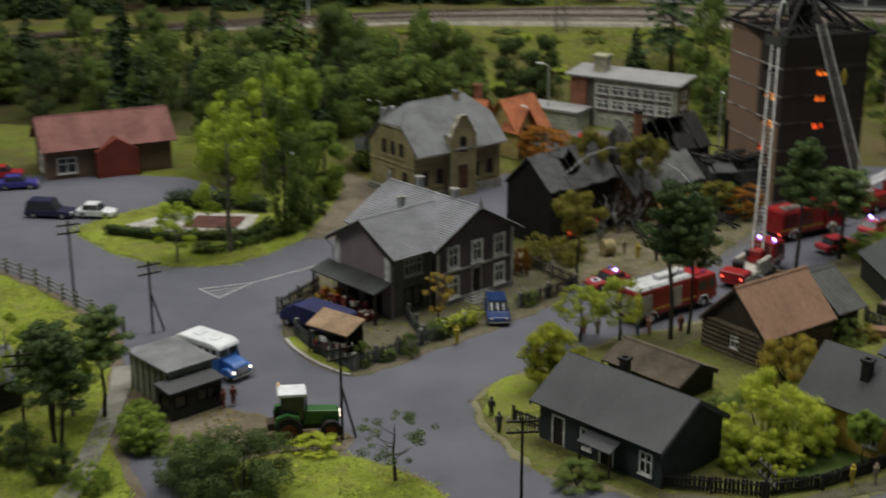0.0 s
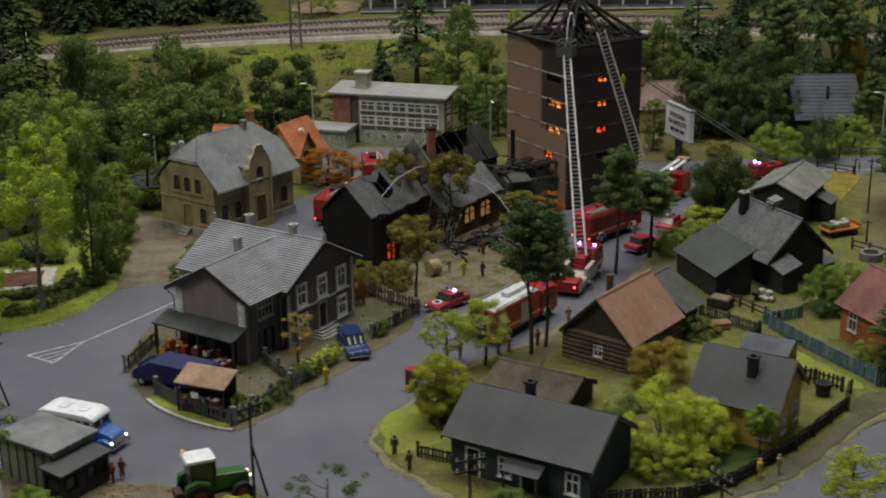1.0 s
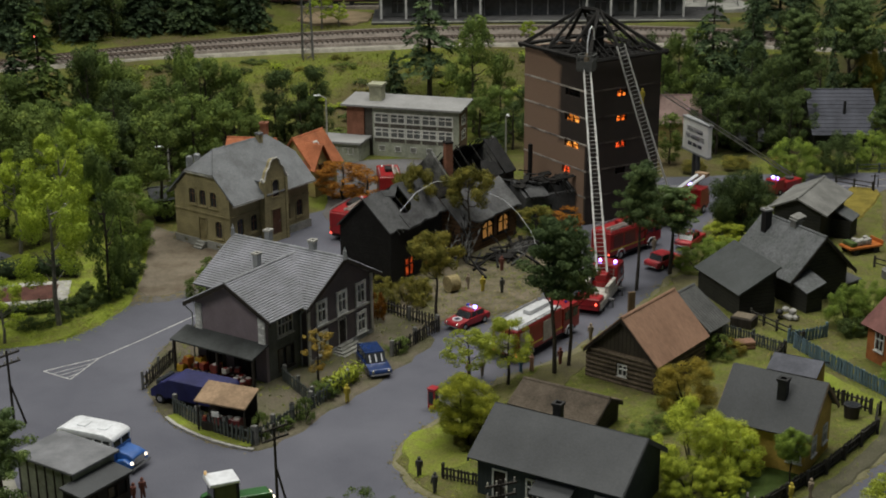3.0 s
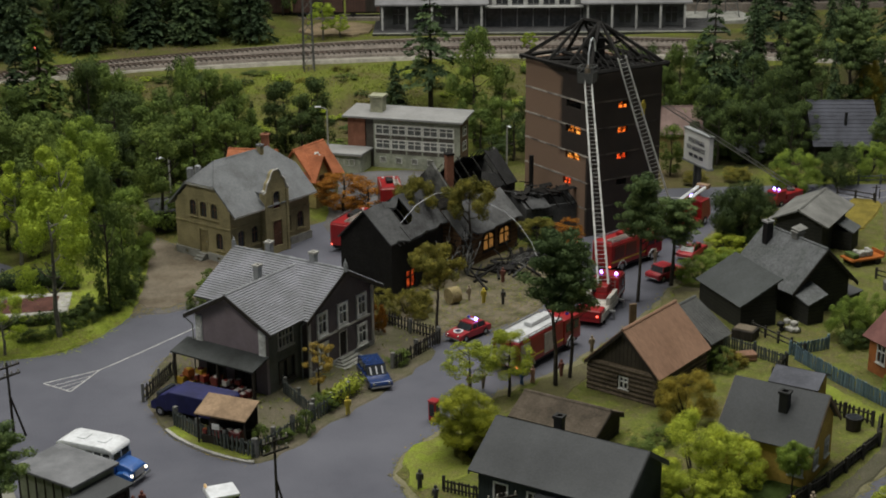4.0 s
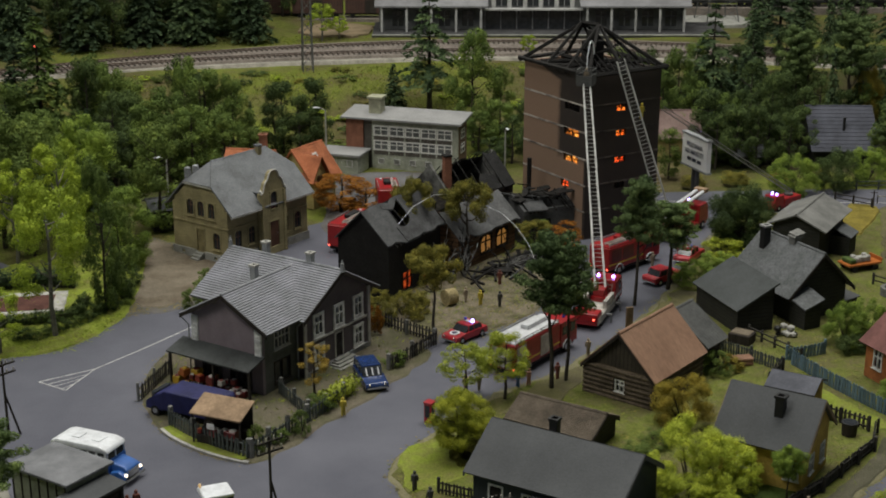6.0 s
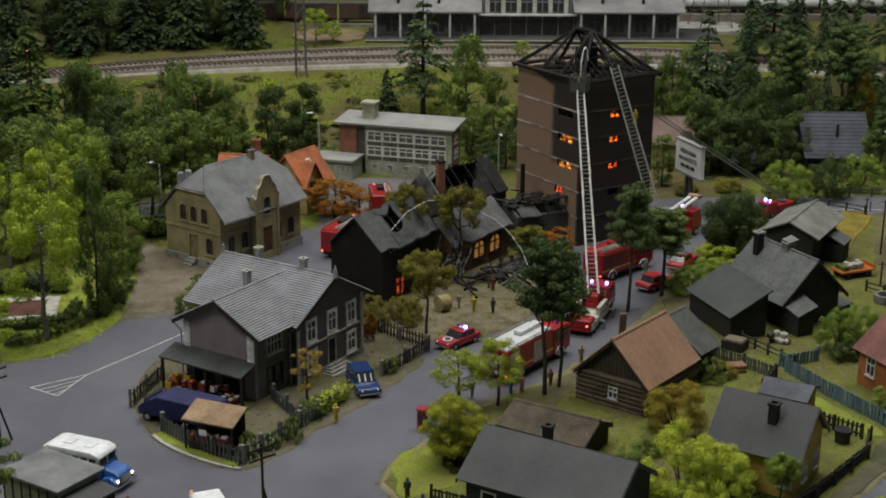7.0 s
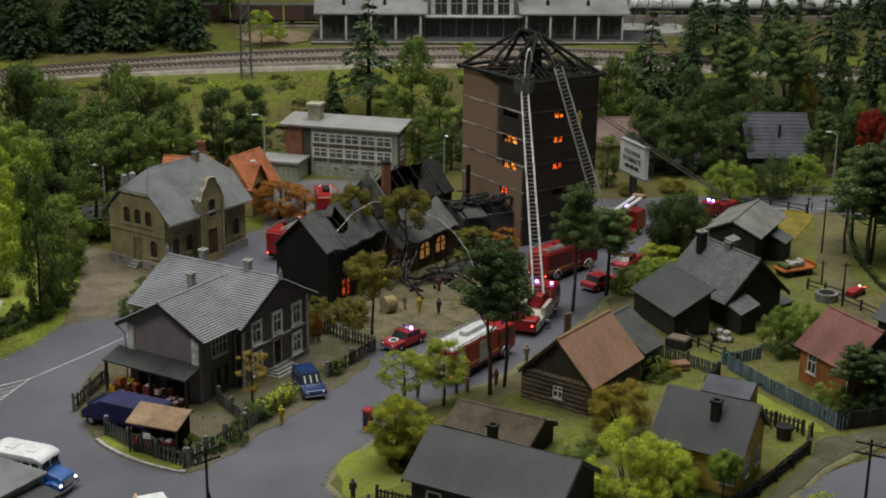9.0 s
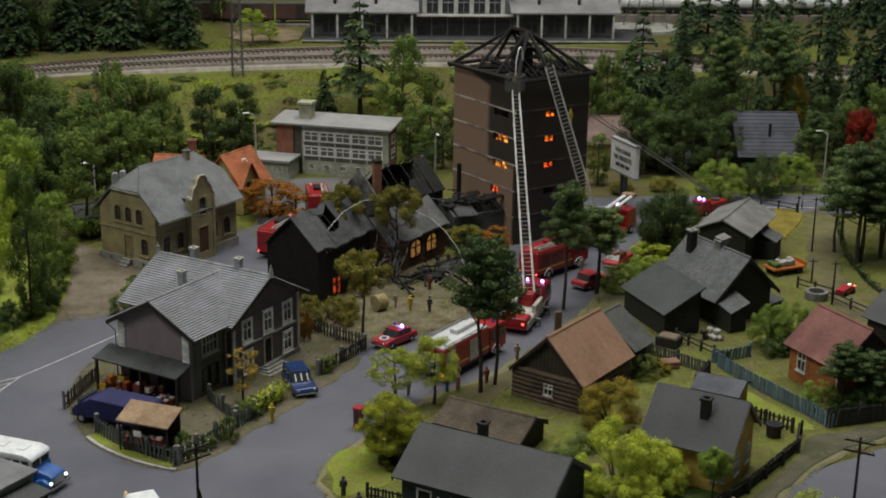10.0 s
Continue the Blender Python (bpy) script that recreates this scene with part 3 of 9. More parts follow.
def door(parent, m, u, z, w, h, material, frame=None):
    bm = bmesh.new()
    box(bm, u - w / 2, u + w / 2, 0.08, 0.16, z, z + h, m=m)
    for k in (0.12, 0.55):
        box(bm, u - w * 0.33, u + w * 0.33, 0.04, 0.09, z + h * k, z + h * (k + 0.33), m=m)
    ob = part("door", bm, material, parent)
    bm = bmesh.new()
    for a, b, c, d in ((u - w / 2 - 0.14, u - w / 2, z, z + h + 0.14), (u + w / 2, u + w / 2 + 0.14, z, z + h + 0.14), (u - w / 2, u + w / 2, z + h, z + h + 0.14)):
        box(bm, a, b, -0.06, 0.1, c, d, m=m)
    part("door_frame", bm, frame or TRIM, ob)
    bm = bmesh.new()
    ball(bm, m @ Vector((u + w * 0.35, 0.02, z + h * 0.48)), 0.06)
    part("handle", bm, STEEL, ob)
    return ob


def slope(parent, material, r0, r1, e0, e1, courses=1, thick=0.16, lip=0.05, label="", warp=0.0):
    """One slope of a roof from the ridge r0-r1 down to the eave e0-e1, in lapped courses."""
    r0, r1, e0, e1 = Vector(r0), Vector(r1), Vector(e0), Vector(e1)
    n = (r1 - r0).cross(e0 - r0).normalized()
    if n.z < 0:
        n = -n
    bm = bmesh.new()
    steps = [(0.0, 0.0)]
    for i in range(courses):
        steps.append(((i + 1) / courses, lip if courses > 1 else 0.0))
        if i < courses - 1:
            steps.append(((i + 1) / courses, 0.0))
    ends = []
    for r, e in ((r0, e0), (r1, e1)):
        ends.append([bm.verts.new(r.lerp(e, k) + n * (thick + up)) for k, up in steps] + [bm.verts.new(e), bm.verts.new(r)])
    c = len(ends[0])
    for k in range(c):
        bm.faces.new((ends[0][k], ends[0][(k + 1) % c], ends[1][(k + 1) % c], ends[1][k]))
    bm.faces.new(ends[0][::-1])
    bm.faces.new(ends[1])
    bmesh.ops.triangulate(bm, faces=[f for f in bm.faces if len(f.verts) > 4])
    return part("roof", bm, material, parent, label)


def chimney(parent, x, y, z0, z1, w, material, cap=None):
    bm = bmesh.new()
    box(bm, x - w / 2, x + w / 2, y - w / 2, y + w / 2, z0, z1, 0.03)
    ob = part("chimney", bm, material, parent)
    bm = bmesh.new()
    for a, b, c, d in ((-.62, .62, -.62, -.32), (-.62, .62, .32, .62), (-.62, -.32, -.32, .32), (.32, .62, -.32, .32)):
        box(bm, x + a * w, x + b * w, y + c * w, y + d * w, z1, z1 + 0.2)
    part("chimney_cap", bm, cap or material, ob)
    return ob


def gabled(name, cx, cy, rz, L, W, eave, ridge, wall, roof, label, over=0.8, over_g=0.5, holes=None, doors=None, courses=1, gable=None, z=0.0,
           frame=None, bars=(1, 1), arch=False, plinth=None, ridge_cap=True, thick=0.35, slopes="SN", roof_t=0.16, cat="house", pane=None, barge=None, over_n=None):
    """A gabled house on its plot; the ridge runs along x. holes and doors: side -> (u, z, w, h)."""
    h = thing(name, cx, cy, z, rz, label, cat)
    holes, doors = holes or {}, doors or {}
    for side in "SENW":
        m = panel_pose(side, L, W)
        n = L if side in "SN" else W
        cut = list(holes.get(side, ())) + list(doors.get(side, ()))
        bm = bmesh.new()
        t = 0 if side in "SN" else thick
        wall_panel(bm, m, t, n - t, 0, eave, thick, cut)
        part("wall", bm, wall, h)
        if side in "EW":
            bm = bmesh.new()
            cut = [q for q in cut if q[1] >= eave]
            solid(bm, [m @ Vector((0, 0, eave)), m @ Vector((W, 0, eave)), m @ Vector((W / 2, 0, ridge))], m.to_3x3() @ Vector((0, thick, 0)))
            part("gable", bm, gable or wall, h)
        for q in holes.get(side, ()):
            window(h, m, *q, frame=frame, bars=bars, pane=pane, arch=arch)
        for q in doors.get(side, ()):
            door(h, m, *q, DARK_TIMBER, frame)
    k = (ridge - eave) / (W / 2)
    x0, x1, ye, ze = -L / 2 - over_g, L / 2 + over_g, W / 2 + over, eave - k * over
    over_n = over if over_n is None else over_n
    yn, zn = W / 2 + over_n, eave - k * over_n
    if "S" in slopes:
        slope(h, roof, (x0, 0, ridge), (x1, 0, ridge), (x0, -ye, ze), (x1, -ye, ze), courses, roof_t)
    if "N" in slopes:
        slope(h, roof, (x0, 0, ridge), (x1, 0, ridge), (x0, yn, zn), (x1, yn, zn), courses, roof_t)
    if ridge_cap:
        bm = bmesh.new()
        rod(bm, (x0, 0, ridge + roof_t * 0.9), (x1, 0, ridge + roof_t * 0.9), 0.16)
        part("ridge_cap", bm, roof, h)
    if barge:
        for x in (x0, x1):
            for s in (-1, 1):
                bm = bmesh.new()
                yy, zz = (ye, ze) if s < 0 else (yn, zn)
                solid(bm, [(x - 0.06, 0, ridge - 0.25), (x - 0.06, s * yy, zz - 0.25), (x - 0.06, s * yy, zz + 0.1), (x - 0.06, 0, ridge + 0.1)], (0.12, 0, 0))
                part("bargeboard", bm, barge, h)
    if plinth:
        bm = bmesh.new()
        box(bm, -L / 2 - 0.1, L / 2 + 0.1, -W / 2 - 0.1, W / 2 + 0.1, -0.1, plinth[0])
        part("plinth", bm, plinth[1], h)
    return h


# the corner house with the lavender gable and the porch shop
def corner_house():
    h = thing("corner_house", -10.4, 88.4, 0, 56.9, "two-storey lavender and grey corner house with ribbed grey roof", "house")
    x1, yw = 14.9, 8.1
    th = 0.35
    west = pose(0, yw, 0, 0, 0, 270)
    bm = bmesh.new()
    wall_panel(bm, west, 0, yw, 0, 6.4, th, [(2.2, 0.4, 2.0, 2.2), (5.6, 0.4, 2.2, 2.2)])
    solid(bm, [(0, 0, 6.4), (0, yw, 6.4), (0, yw / 2, 8.6)], (th, 0, 0))
    part("wall", bm, LAVENDER, h, "lavender plastered gable wall")
    for u, w in ((2.2, 2.0), (5.6, 2.2)):
        window(h, west, u, 0.4, w, 2.2, DARK_TIMBER, (2, 1), sill=False)
    for y0, y1 in ((0, 0.75), (yw - 0.75, yw)):
        bm = bmesh.new()
        box(bm, -0.09, 0.02, y0, y1, 3.6, 6.2)
        for k in range(7):
            box(bm, -0.15, -0.09, y0 + 0.03 + 0.12 * (k % 2), y1 - 0.03 - 0.12 * (k % 2), 3.65 + k * 0.36, 3.92 + k * 0.36)
        part("quoin", bm, WHITE, h)
    south = pose(0, 0, 0)
    bm = bmesh.new()
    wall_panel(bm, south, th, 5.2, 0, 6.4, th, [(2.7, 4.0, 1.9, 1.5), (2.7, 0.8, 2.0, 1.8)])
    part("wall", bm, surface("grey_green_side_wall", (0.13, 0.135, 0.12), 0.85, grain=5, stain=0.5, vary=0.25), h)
    window(h, south, 2.7, 4.0, 1.9, 1.5, TRIM, (3, 1))
    window(h, south, 2.7, 0.8, 2.0, 1.8, DARK_TIMBER, (1, 0))
    front = pose(5.1, -0.8, 0)
    n = x1 - 5.1
    up, low = [(1.9, 3.9, 1.0, 1.7), (5.0, 3.9, 1.0, 1.7), (8.0, 3.9, 1.0, 1.7)], [(1.9, 1.0, 1.0, 1.6), (8.0, 1.0, 1.0, 1.6)]
    entry = (5.0, 0.7, 1.0, 2.3)
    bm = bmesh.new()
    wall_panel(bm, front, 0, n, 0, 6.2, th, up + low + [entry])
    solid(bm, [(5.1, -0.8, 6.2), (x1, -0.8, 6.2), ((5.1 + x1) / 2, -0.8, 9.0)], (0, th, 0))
    part("wall", bm, LAVENDER_SHADED, h, "lavender street facade with its shade put into the colour")
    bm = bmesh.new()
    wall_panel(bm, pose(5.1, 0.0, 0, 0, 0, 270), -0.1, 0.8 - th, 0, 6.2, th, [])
    part("wall", bm, LAVENDER_SHADED, h)
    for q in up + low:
        window(h, front, *q, WHITE, (1, 1), surround=0.3, proud=0.12)
    door(h, front, *entry, DARK_TIMBER)
    for nm, z0, z1, p in (("string_course", 3.25, 3.45, 0.08), ("plinth", 0.0, 0.6, 0.12)):
        bm = bmesh.new()
        if nm == "plinth":
            wall_panel(bm, pose(5.1, -0.8 - p, 0), 0, n, z0, z1, p, [(5.0, 0.0, 1.4, 0.7)])
        else:
            box(bm, 5.1, x1, -0.8 - p, -0.8, z0, z1)
        part(nm, bm, TRIM if nm != "plinth" else PLINTH, h)
    for x in (5.1, x1):
        bm = bmesh.new()
        box(bm, x - 0.25, x + 0.12, -0.92, -0.78, 0, 6.2)
        part("pilaster", bm, TRIM, h)
    for k in range(4):
        bm = bmesh.new()
        box(bm, 9.0 - k * 0.25, 11.2 + k * 0.25, -1.4 - k * 0.35, -0.95, 0.0, 0.7 - k * 0.17)
        part("step", bm, CONCRETE, h)
    for m, a, b, mat in ((pose(x1, -0.8, 0, 0, 0, 90), 0, 12.2, LAVENDER), (pose(x1, 11.4, 0, 0, 0, 180), 0, n, LAVENDER), (pose(5.1, 11.4, 0, 0, 0, 270), 0, 3.3, LAVENDER), (pose(5.1, yw, 0, 0, 0, 180), 0, 5.1, LAVENDER)):
        bm = bmesh.new()
        wall_panel(bm, m, a + (th if b > 6 and a == 0 and m.translation.y < 0 else 0), b, 0, 6.2, th, [])
        part("wall", bm, mat, h)
    bm = bmesh.new()
    solid(bm, [(5.1, 11.05, 6.2), (x1, 11.05, 6.2), ((5.1 + x1) / 2, 11.05, 9.0)], (0, th, 0))
    part("gable", bm, LAVENDER, h)
    xm = (5.1 + x1) / 2
    # wing roof along x, cross roof along y
    slope(h, SLATE, (-0.5, yw / 2, 8.75), (xm, yw / 2, 8.75), (-0.5, -1.0, 6.05), (5.0, -1.0, 6.05), 21, 0.14, 0.09)
    slope(h, SLATE, (-0.5, yw / 2, 8.75), (xm, yw / 2, 8.75), (-0.5, yw + 1.0, 6.05), (5.0, yw + 1.0, 6.05), 21, 0.14, 0.09)
    slope(h, SLATE, (xm, -1.5, 9.1), (xm, 12.0, 9.1), (4.1, -1.5, 5.9), (4.1, 12.0, 5.9), 23, 0.14, 0.09)
    slope(h, SLATE, (xm, -1.5, 9.1), (xm, 12.0, 9.1), (x1 + 0.9, -1.5, 5.9), (x1 + 0.9, 12.0, 5.9), 23, 0.14, 0.09)
    for a, b in (((-0.5, yw / 2, 8.93), (xm, yw / 2, 8.93)), ((xm, -1.5, 9.28), (xm, 12.0, 9.28))):
        bm = bmesh.new()
        rod(bm, a, b, 0.15)
        part("ridge_cap", bm, RIB, h)
    for y in (-1.45, 11.95):
        bm = bmesh.new()
        rod(bm, (xm, y, 9.1), (xm, y, 9.7), 0.28, 0.2)
        ball(bm, (xm, y, 9.85), 0.2)
        rod(bm, (xm, y, 9.95), (xm, y, 10.3), 0.12, 0.03)
        part("finial", bm, PLINTH, h)
    for s in (4.1, x1 + 0.9):
        bm = bmesh.new()
        solid(bm, [(xm, -1.56, 8.85), (s, -1.56, 5.65), (s, -1.56, 6.05), (xm, -1.56, 9.25)], (0, 0.1, 0))
        part("bargeboard", bm, DARK_TIMBER, h)
    for s in (-1.0, yw + 1.0):
        bm = bmesh.new()
        solid(bm, [(-0.56, yw / 2, 8.5), (-0.56, s, 5.8), (-0.56, s, 6.2), (-0.56, yw / 2, 8.9)], (0.1, 0, 0))
        part("bargeboard", bm, DARK_TIMBER, h)
    for x, y, z0, z1 in ((6.6, 6.2, 7.0, 9.4), (10.2, 2.4, 8.6, 10.3), (10.8, 8.2, 8.4, 10.2)):
        chimney(h, x, y, z0, z1 - 0.2, 0.6, PLINTH, KERB)
    # porch
    bm = bmesh.new()
    solid(bm, [(0.0, -0.3, 3.7), (0.0, yw + 1.2, 3.7), (-2.3, yw + 1.2, 3.05), (-2.3, -0.3, 3.05)], (0, 0, 0.14))
    part("porch_roof", bm, surface("porch_felt", (0.055, 0.06, 0.06), 0.8, grain=5, stain=0.3, vary=0.3), h, "dark lean-to porch roof")
    for y in (-0.2, 3.9, yw + 0.9):
        bm = bmesh.new()
        box(bm, -2.2, -2.0, y - 0.1, y + 0.1, 0, 3.06)
        part("porch_post", bm, DARK_TIMBER, h)
    bm = bmesh.new()
    rod(bm, (-0.45, yw + 0.95, 5.95), (-0.15, yw + 0.3, 5.2), 0.07)
    rod(bm, (-0.15, yw + 0.3, 5.2), (-0.15, yw + 0.3, 0.0), 0.07)
    part("downpipe", bm, PLINTH, h)
    bm = bmesh.new()
    rod(bm, (4.6, -1.0, 5.9), (4.6, -0.3, 5.2), 0.07)
    rod(bm, (4.6, -0.3, 5.2), (4.6, -0.3, 0.0), 0.07)
    part("downpipe", bm, PLINTH, h)


corner_house()


# the ochre villa with the half-hipped slate roof
BROWN_DOOR = surface("brown_joinery", (0.13, 0.06, 0.035), 0.6, grain=5, stain=0.8)


def villa():
    h = thing("villa", -18.5, 125.0, 0, 52.8, "ochre brick villa with half-hipped slate roof and shaped dormer", "house")
    L, W, th = 13.2, 8.8, 0.35
    rows = [("W", pose(0, W, 0, 0, 0, 270), W, [(2.95, 5.1, 1.0, 1.75), (4.65, 5.1, 1.0, 1.75), (6.35, 5.1, 1.0, 1.75), (7.0, 1.6, 1.05, 1.9)], (4.4, 0.9, 1.15, 2.6)),
            ("S", pose(0, 0, 0), L, [(1.6, 1.8, 1.05, 1.95), (3.8, 1.8, 1.05, 1.95), (9.3, 1.8, 1.05, 1.95), (11.5, 1.8, 1.05, 1.95)], None),
            ("E", pose(L, 0, 0, 0, 0, 90), W, [(2.4, 1.6, 0.9, 1.7), (5.8, 1.6, 0.9, 1.7)], None), ("N", pose(L, W, 0, 0, 0, 180), L, [], None)]
    for s, m, n, wins, dr in rows:
        top = 5.2
        low = [q for q in wins if q[1] + q[3] < top]
        bm = bmesh.new()
        t = 0 if s in "SN" else th
        wall_panel(bm, m, t, n - t, 0, 6.3 if s in "SN" else 4.8, th, low + ([dr] if dr else []))
        if s == "W":
            wall_panel(bm, m, th, n - th, 4.8, 6.95, th, [q for q in wins if q[1] > 4])
        if s in "WE":
            up = [(0.6, 6.95), (n - 0.6, 6.95), (n - 2.25, 8.55), (2.25, 8.55)] if s == "W" else [(0, 4.8), (n, 4.8), (n, 6.3), (n - 2.25, 8.5), (2.25, 8.5), (0, 6.3)]
            solid(bm, [m @ Vector((u, 0, z)) for u, z in up], m.to_3x3() @ Vector((0, th, 0)))
        part("wall", bm, OCHRE, h)
        for q in wins:
            window(h, m, *q, OCHRE, (0, 0), surround=0.16, proud=0.06, arch=True)
            bm = bmesh.new()
            box(bm, q[0] - 0.04, q[0] + 0.04, 0.06, 0.1, q[1], q[1] + q[3], m=m)
            box(bm, q[0] - q[2] / 2, q[0] + q[2] / 2, 0.06, 0.1, q[1] + q[3] * 0.6, q[1] + q[3] * 0.6 + 0.08, m=m)
            part("glazing_bar", bm, BROWN_DOOR, h)
        if dr:
            door(h, m, *dr, surface("ochre_door", (0.24, 0.2, 0.1), 0.7, grain=5, stain=0.8), OCHRE)
        bm = bmesh.new()
        holes = [(1.6 + 2.6 * i, 0.3, 0.5, 0.35) for i in range(int(n / 2.7))]
        wall_panel(bm, m @ pose(0, -0.15, 0), -0.15, n + (0.15 if s in "SN" else 0), 0, 0.95, 0.15, holes + ([(dr[0], 0.0, 1.3, 1.0)] if dr else []))
        part("plinth", bm, CONCRETE, h)
        if s in "SEW":
            bm = bmesh.new()
            wall_panel(bm, m @ pose(0, -0.1, 0), 0, n, 4.05, 4.25, 0.1, [])
            part("string_course", bm, OCHRE, h)
    k, ym, zr, o = 0.97, W / 2, 10.9, 0.95
    def zz(y):
        return zr - k * abs(y - ym)
    xa, xb = -0.25, L + 0.25
    for s in (-1, 1):
        ye = ym + s * (ym + o)
        yh = ym + s * 2.2
        bm = bmesh.new()
        pts = [(2.1, ym, zr), (L - 2.1, ym, zr), (xb, yh, zz(yh)), (xb, ye, zz(ye)), (xa, ye, zz(ye)), (xa, yh, zz(yh))]
        solid(bm, pts, (0, 0.1 * s, 0.16))
        part("roof", bm, STONE_ROOF, h)
    for a, b in ((xa, 2.1), (xb, L - 2.1)):
        bm = bmesh.new()
        solid(bm, [(b, ym, zr), (a, ym - 2.2, zz(ym - 2.2)), (a, ym + 2.2, zz(ym + 2.2))], (0, 0, 0.16))
        part("hip", bm, STONE_ROOF, h)
        bm = bmesh.new()
        box(bm, min(a, a + 0.1), max(a, a + 0.1), ym - 2.3, ym + 2.3, zz(ym - 2.2) - 0.15, zz(ym - 2.2) + 0.1)
        part("gutter", bm, TRIM, h)
    bm = bmesh.new()
    rod(bm, (2.1, ym, zr + 0.1), (L - 2.1, ym, zr + 0.1), 0.17)
    part("ridge_cap", bm, STONE_ROOF, h)
    # shaped bay and gable over the door
    m = pose(6.6, -0.95, 0)
    entry, win = (0, 0.9, 1.5, 3.0), (0, 5.4, 1.1, 2.0)
    bm = bmesh.new()
    wall_panel(bm, m, -1.8, 1.8, 0, 7.4, 0.9, [entry, win])
    dm = part("bay", bm, OCHRE, h, "projecting masonry bay with shaped gable")
    outline = [(-2.1, 7.4), (-1.75, 7.6), (-1.4, 8.6), (-0.95, 9.0), (-0.7, 9.6), (-0.35, 9.9), (0.35, 9.9), (0.7, 9.6), (0.95, 9.0), (1.4, 8.6), (1.75, 7.6), (2.1, 7.4)]
    bm = bmesh.new()
    solid(bm, [m @ Vector((u, 0, z)) for u, z in outline], (0, 0.5, 0))
    part("shaped_gable", bm, OCHRE, dm)
    bm = bmesh.new()
    tube(bm, [m @ Vector((u, -0.04, z + 0.06)) for u, z in outline], 0.1, 5)
    part("coping", bm, TRIM, dm)
    for u in (xa, xb - 6.0):
        bm = bmesh.new()
        box(bm, u if u == xa else 8.6, 4.6 if u == xa else xb, -o - 0.1, -o + 0.08, zz(-o) - 0.05, zz(-o) + 0.14)
        part("gutter", bm, TRIM, h)
    window(dm, m, *win, OCHRE, (0, 0), sill=False, arch=True)
    door(dm, m, *entry, BROWN_DOOR, OCHRE)
    for s in (-1, 1):
        bm = bmesh.new()
        box(bm, -0.2 + s * 1.75, 0.2 + s * 1.75, -0.12, 0.02, 0, 7.4, m=m)
        part("pilaster", bm, OCHRE, dm)
        bm = bmesh.new()
        ball(bm, m @ Vector((s * 1.95, 0.2, 7.7)), 0.26)
        part("finial", bm, TRIM, dm)
        bm = bmesh.new()
        solid(bm, [m @ Vector((0, 0.5, 9.2)), m @ Vector((s * 1.8, 0.5, 7.4)), m @ Vector((s * 1.8, 2.9, 7.4)), m @ Vector((0, 4.6, 9.2))], (0, 0, 0.12))
        part("bay_roof", bm, STONE_ROOF, dm)
    chimney(h, 9.4, 4.0, 9.5, 11.5, 0.6, OCHRE, STONE_ROOF)
    for k in range(3):
        bm = bmesh.new()
        box(bm, -1.2 + k * 0.32, -0.16, 3.75, 5.05, 0.0, 0.28 + 0.28 * k)
        part("step", bm, CONCRETE, h)
    for x in (0.4, 1.6):
        bm = bmesh.new()
        rod(bm, (x, 6.4, 8.4), (x, 6.4, 10.2), 0.4, 0.4, 8)
        ball(bm, (x, 6.4, 10.3), 0.42, 0.5)
        part("chimney", bm, PLINTH, h)


villa()

# the farm houses
patch("lawn_7", [(1.9, 75.0), (2.5, 77.4), (4.9, 80.2), (8.4, 79.6), (8.2, 74.6), (6.9, 72.4), (4.4, 70.6), (2.7, 70.2)], 0.17, GRASS_BRIGHT, "fresh pale green lawn before the cottage", 0.7, 19, "lawn", 1)
patch("lawn_8", [(39.5, 90.4), (41.8, 85.2), (43.6, 81.4), (41.6, 81.6), (39.6, 85.0), (37.4, 88.6)], 0.17, GRASS_BRIGHT, "fresh green strip below the blue fence", 0.6, 20, "lawn", 1)
patch("lawn_6", [(26, 65.2), (29.5, 67.2), (33.5, 70.8), (31.5, 71.8), (28, 70), (25.5, 68)], 0.17, surface("deep_grass", (0.075, 0.12, 0.022), 0.95, grain=5, stain=0.3, vary=0.4, relief=0.8, depth=0.2), "deep green lawn before the yellow farmhouse", 0.5, 17, "lawn", 1)
patch("verge", [(17.5, 61.2), (24.5, 61.5), (28.8, 63.8), (34.8, 69.5), (40.8, 76.5), (42, 80.2), (44.6, 80.8), (50, 82.4), (50, 80.8), (45, 78.1), (41, 75.0), (37, 70.1), (32, 64.8), (25.5, 61.0), (21.4, 59.8), (17.5, 59.8)], 0.16, surface("trodden_earth", (0.115, 0.105, 0.07), 0.95, grain=6, stain=0.3, vary=0.45, relief=0.7, depth=0.12, other=(0.07, 0.07, 0.04)), "trodden earth verge outside the farmhouse fence", 0.5, 18, "verge", 1)
FG = gabled("cottage", 14.4, 67.67, -31.5, 11.57, 7.18, 3.64, 5.9, GREEN_BOARDS, TARPAPER, "low dark green boarded cottage with tar-paper roof", over=0.7, over_n=0.2, over_g=0.45,
            holes={"S": [(4.6, 0.9, 0.8, 1.4), (10.2, 0.9, 0.9, 1.5)]}, doors={"S": [(1.9, 0.1, 1.0, 2.3), (6.6, 0.1, 1.1, 2.1)]}, frame=WHITE, barge=TARPAPER, ridge_cap=False)
bm = bmesh.new()
solid(bm, [(-0.7, -3.72, 2.75), (2.4, -3.72, 2.75), (2.4, -5.2, 2.1), (-0.7, -5.2, 2.1)], (0, 0, 0.1))
part("canopy", bm, TARPAPER, FG, "grey lean-to canopy over the door")
for x in (-0.55, 2.25):
    bm = bmesh.new()
    box(bm, x - 0.07, x + 0.07, -5.1, -4.96, 0, 2.12)
    part("canopy_post", bm, DARK_TIMBER, FG)
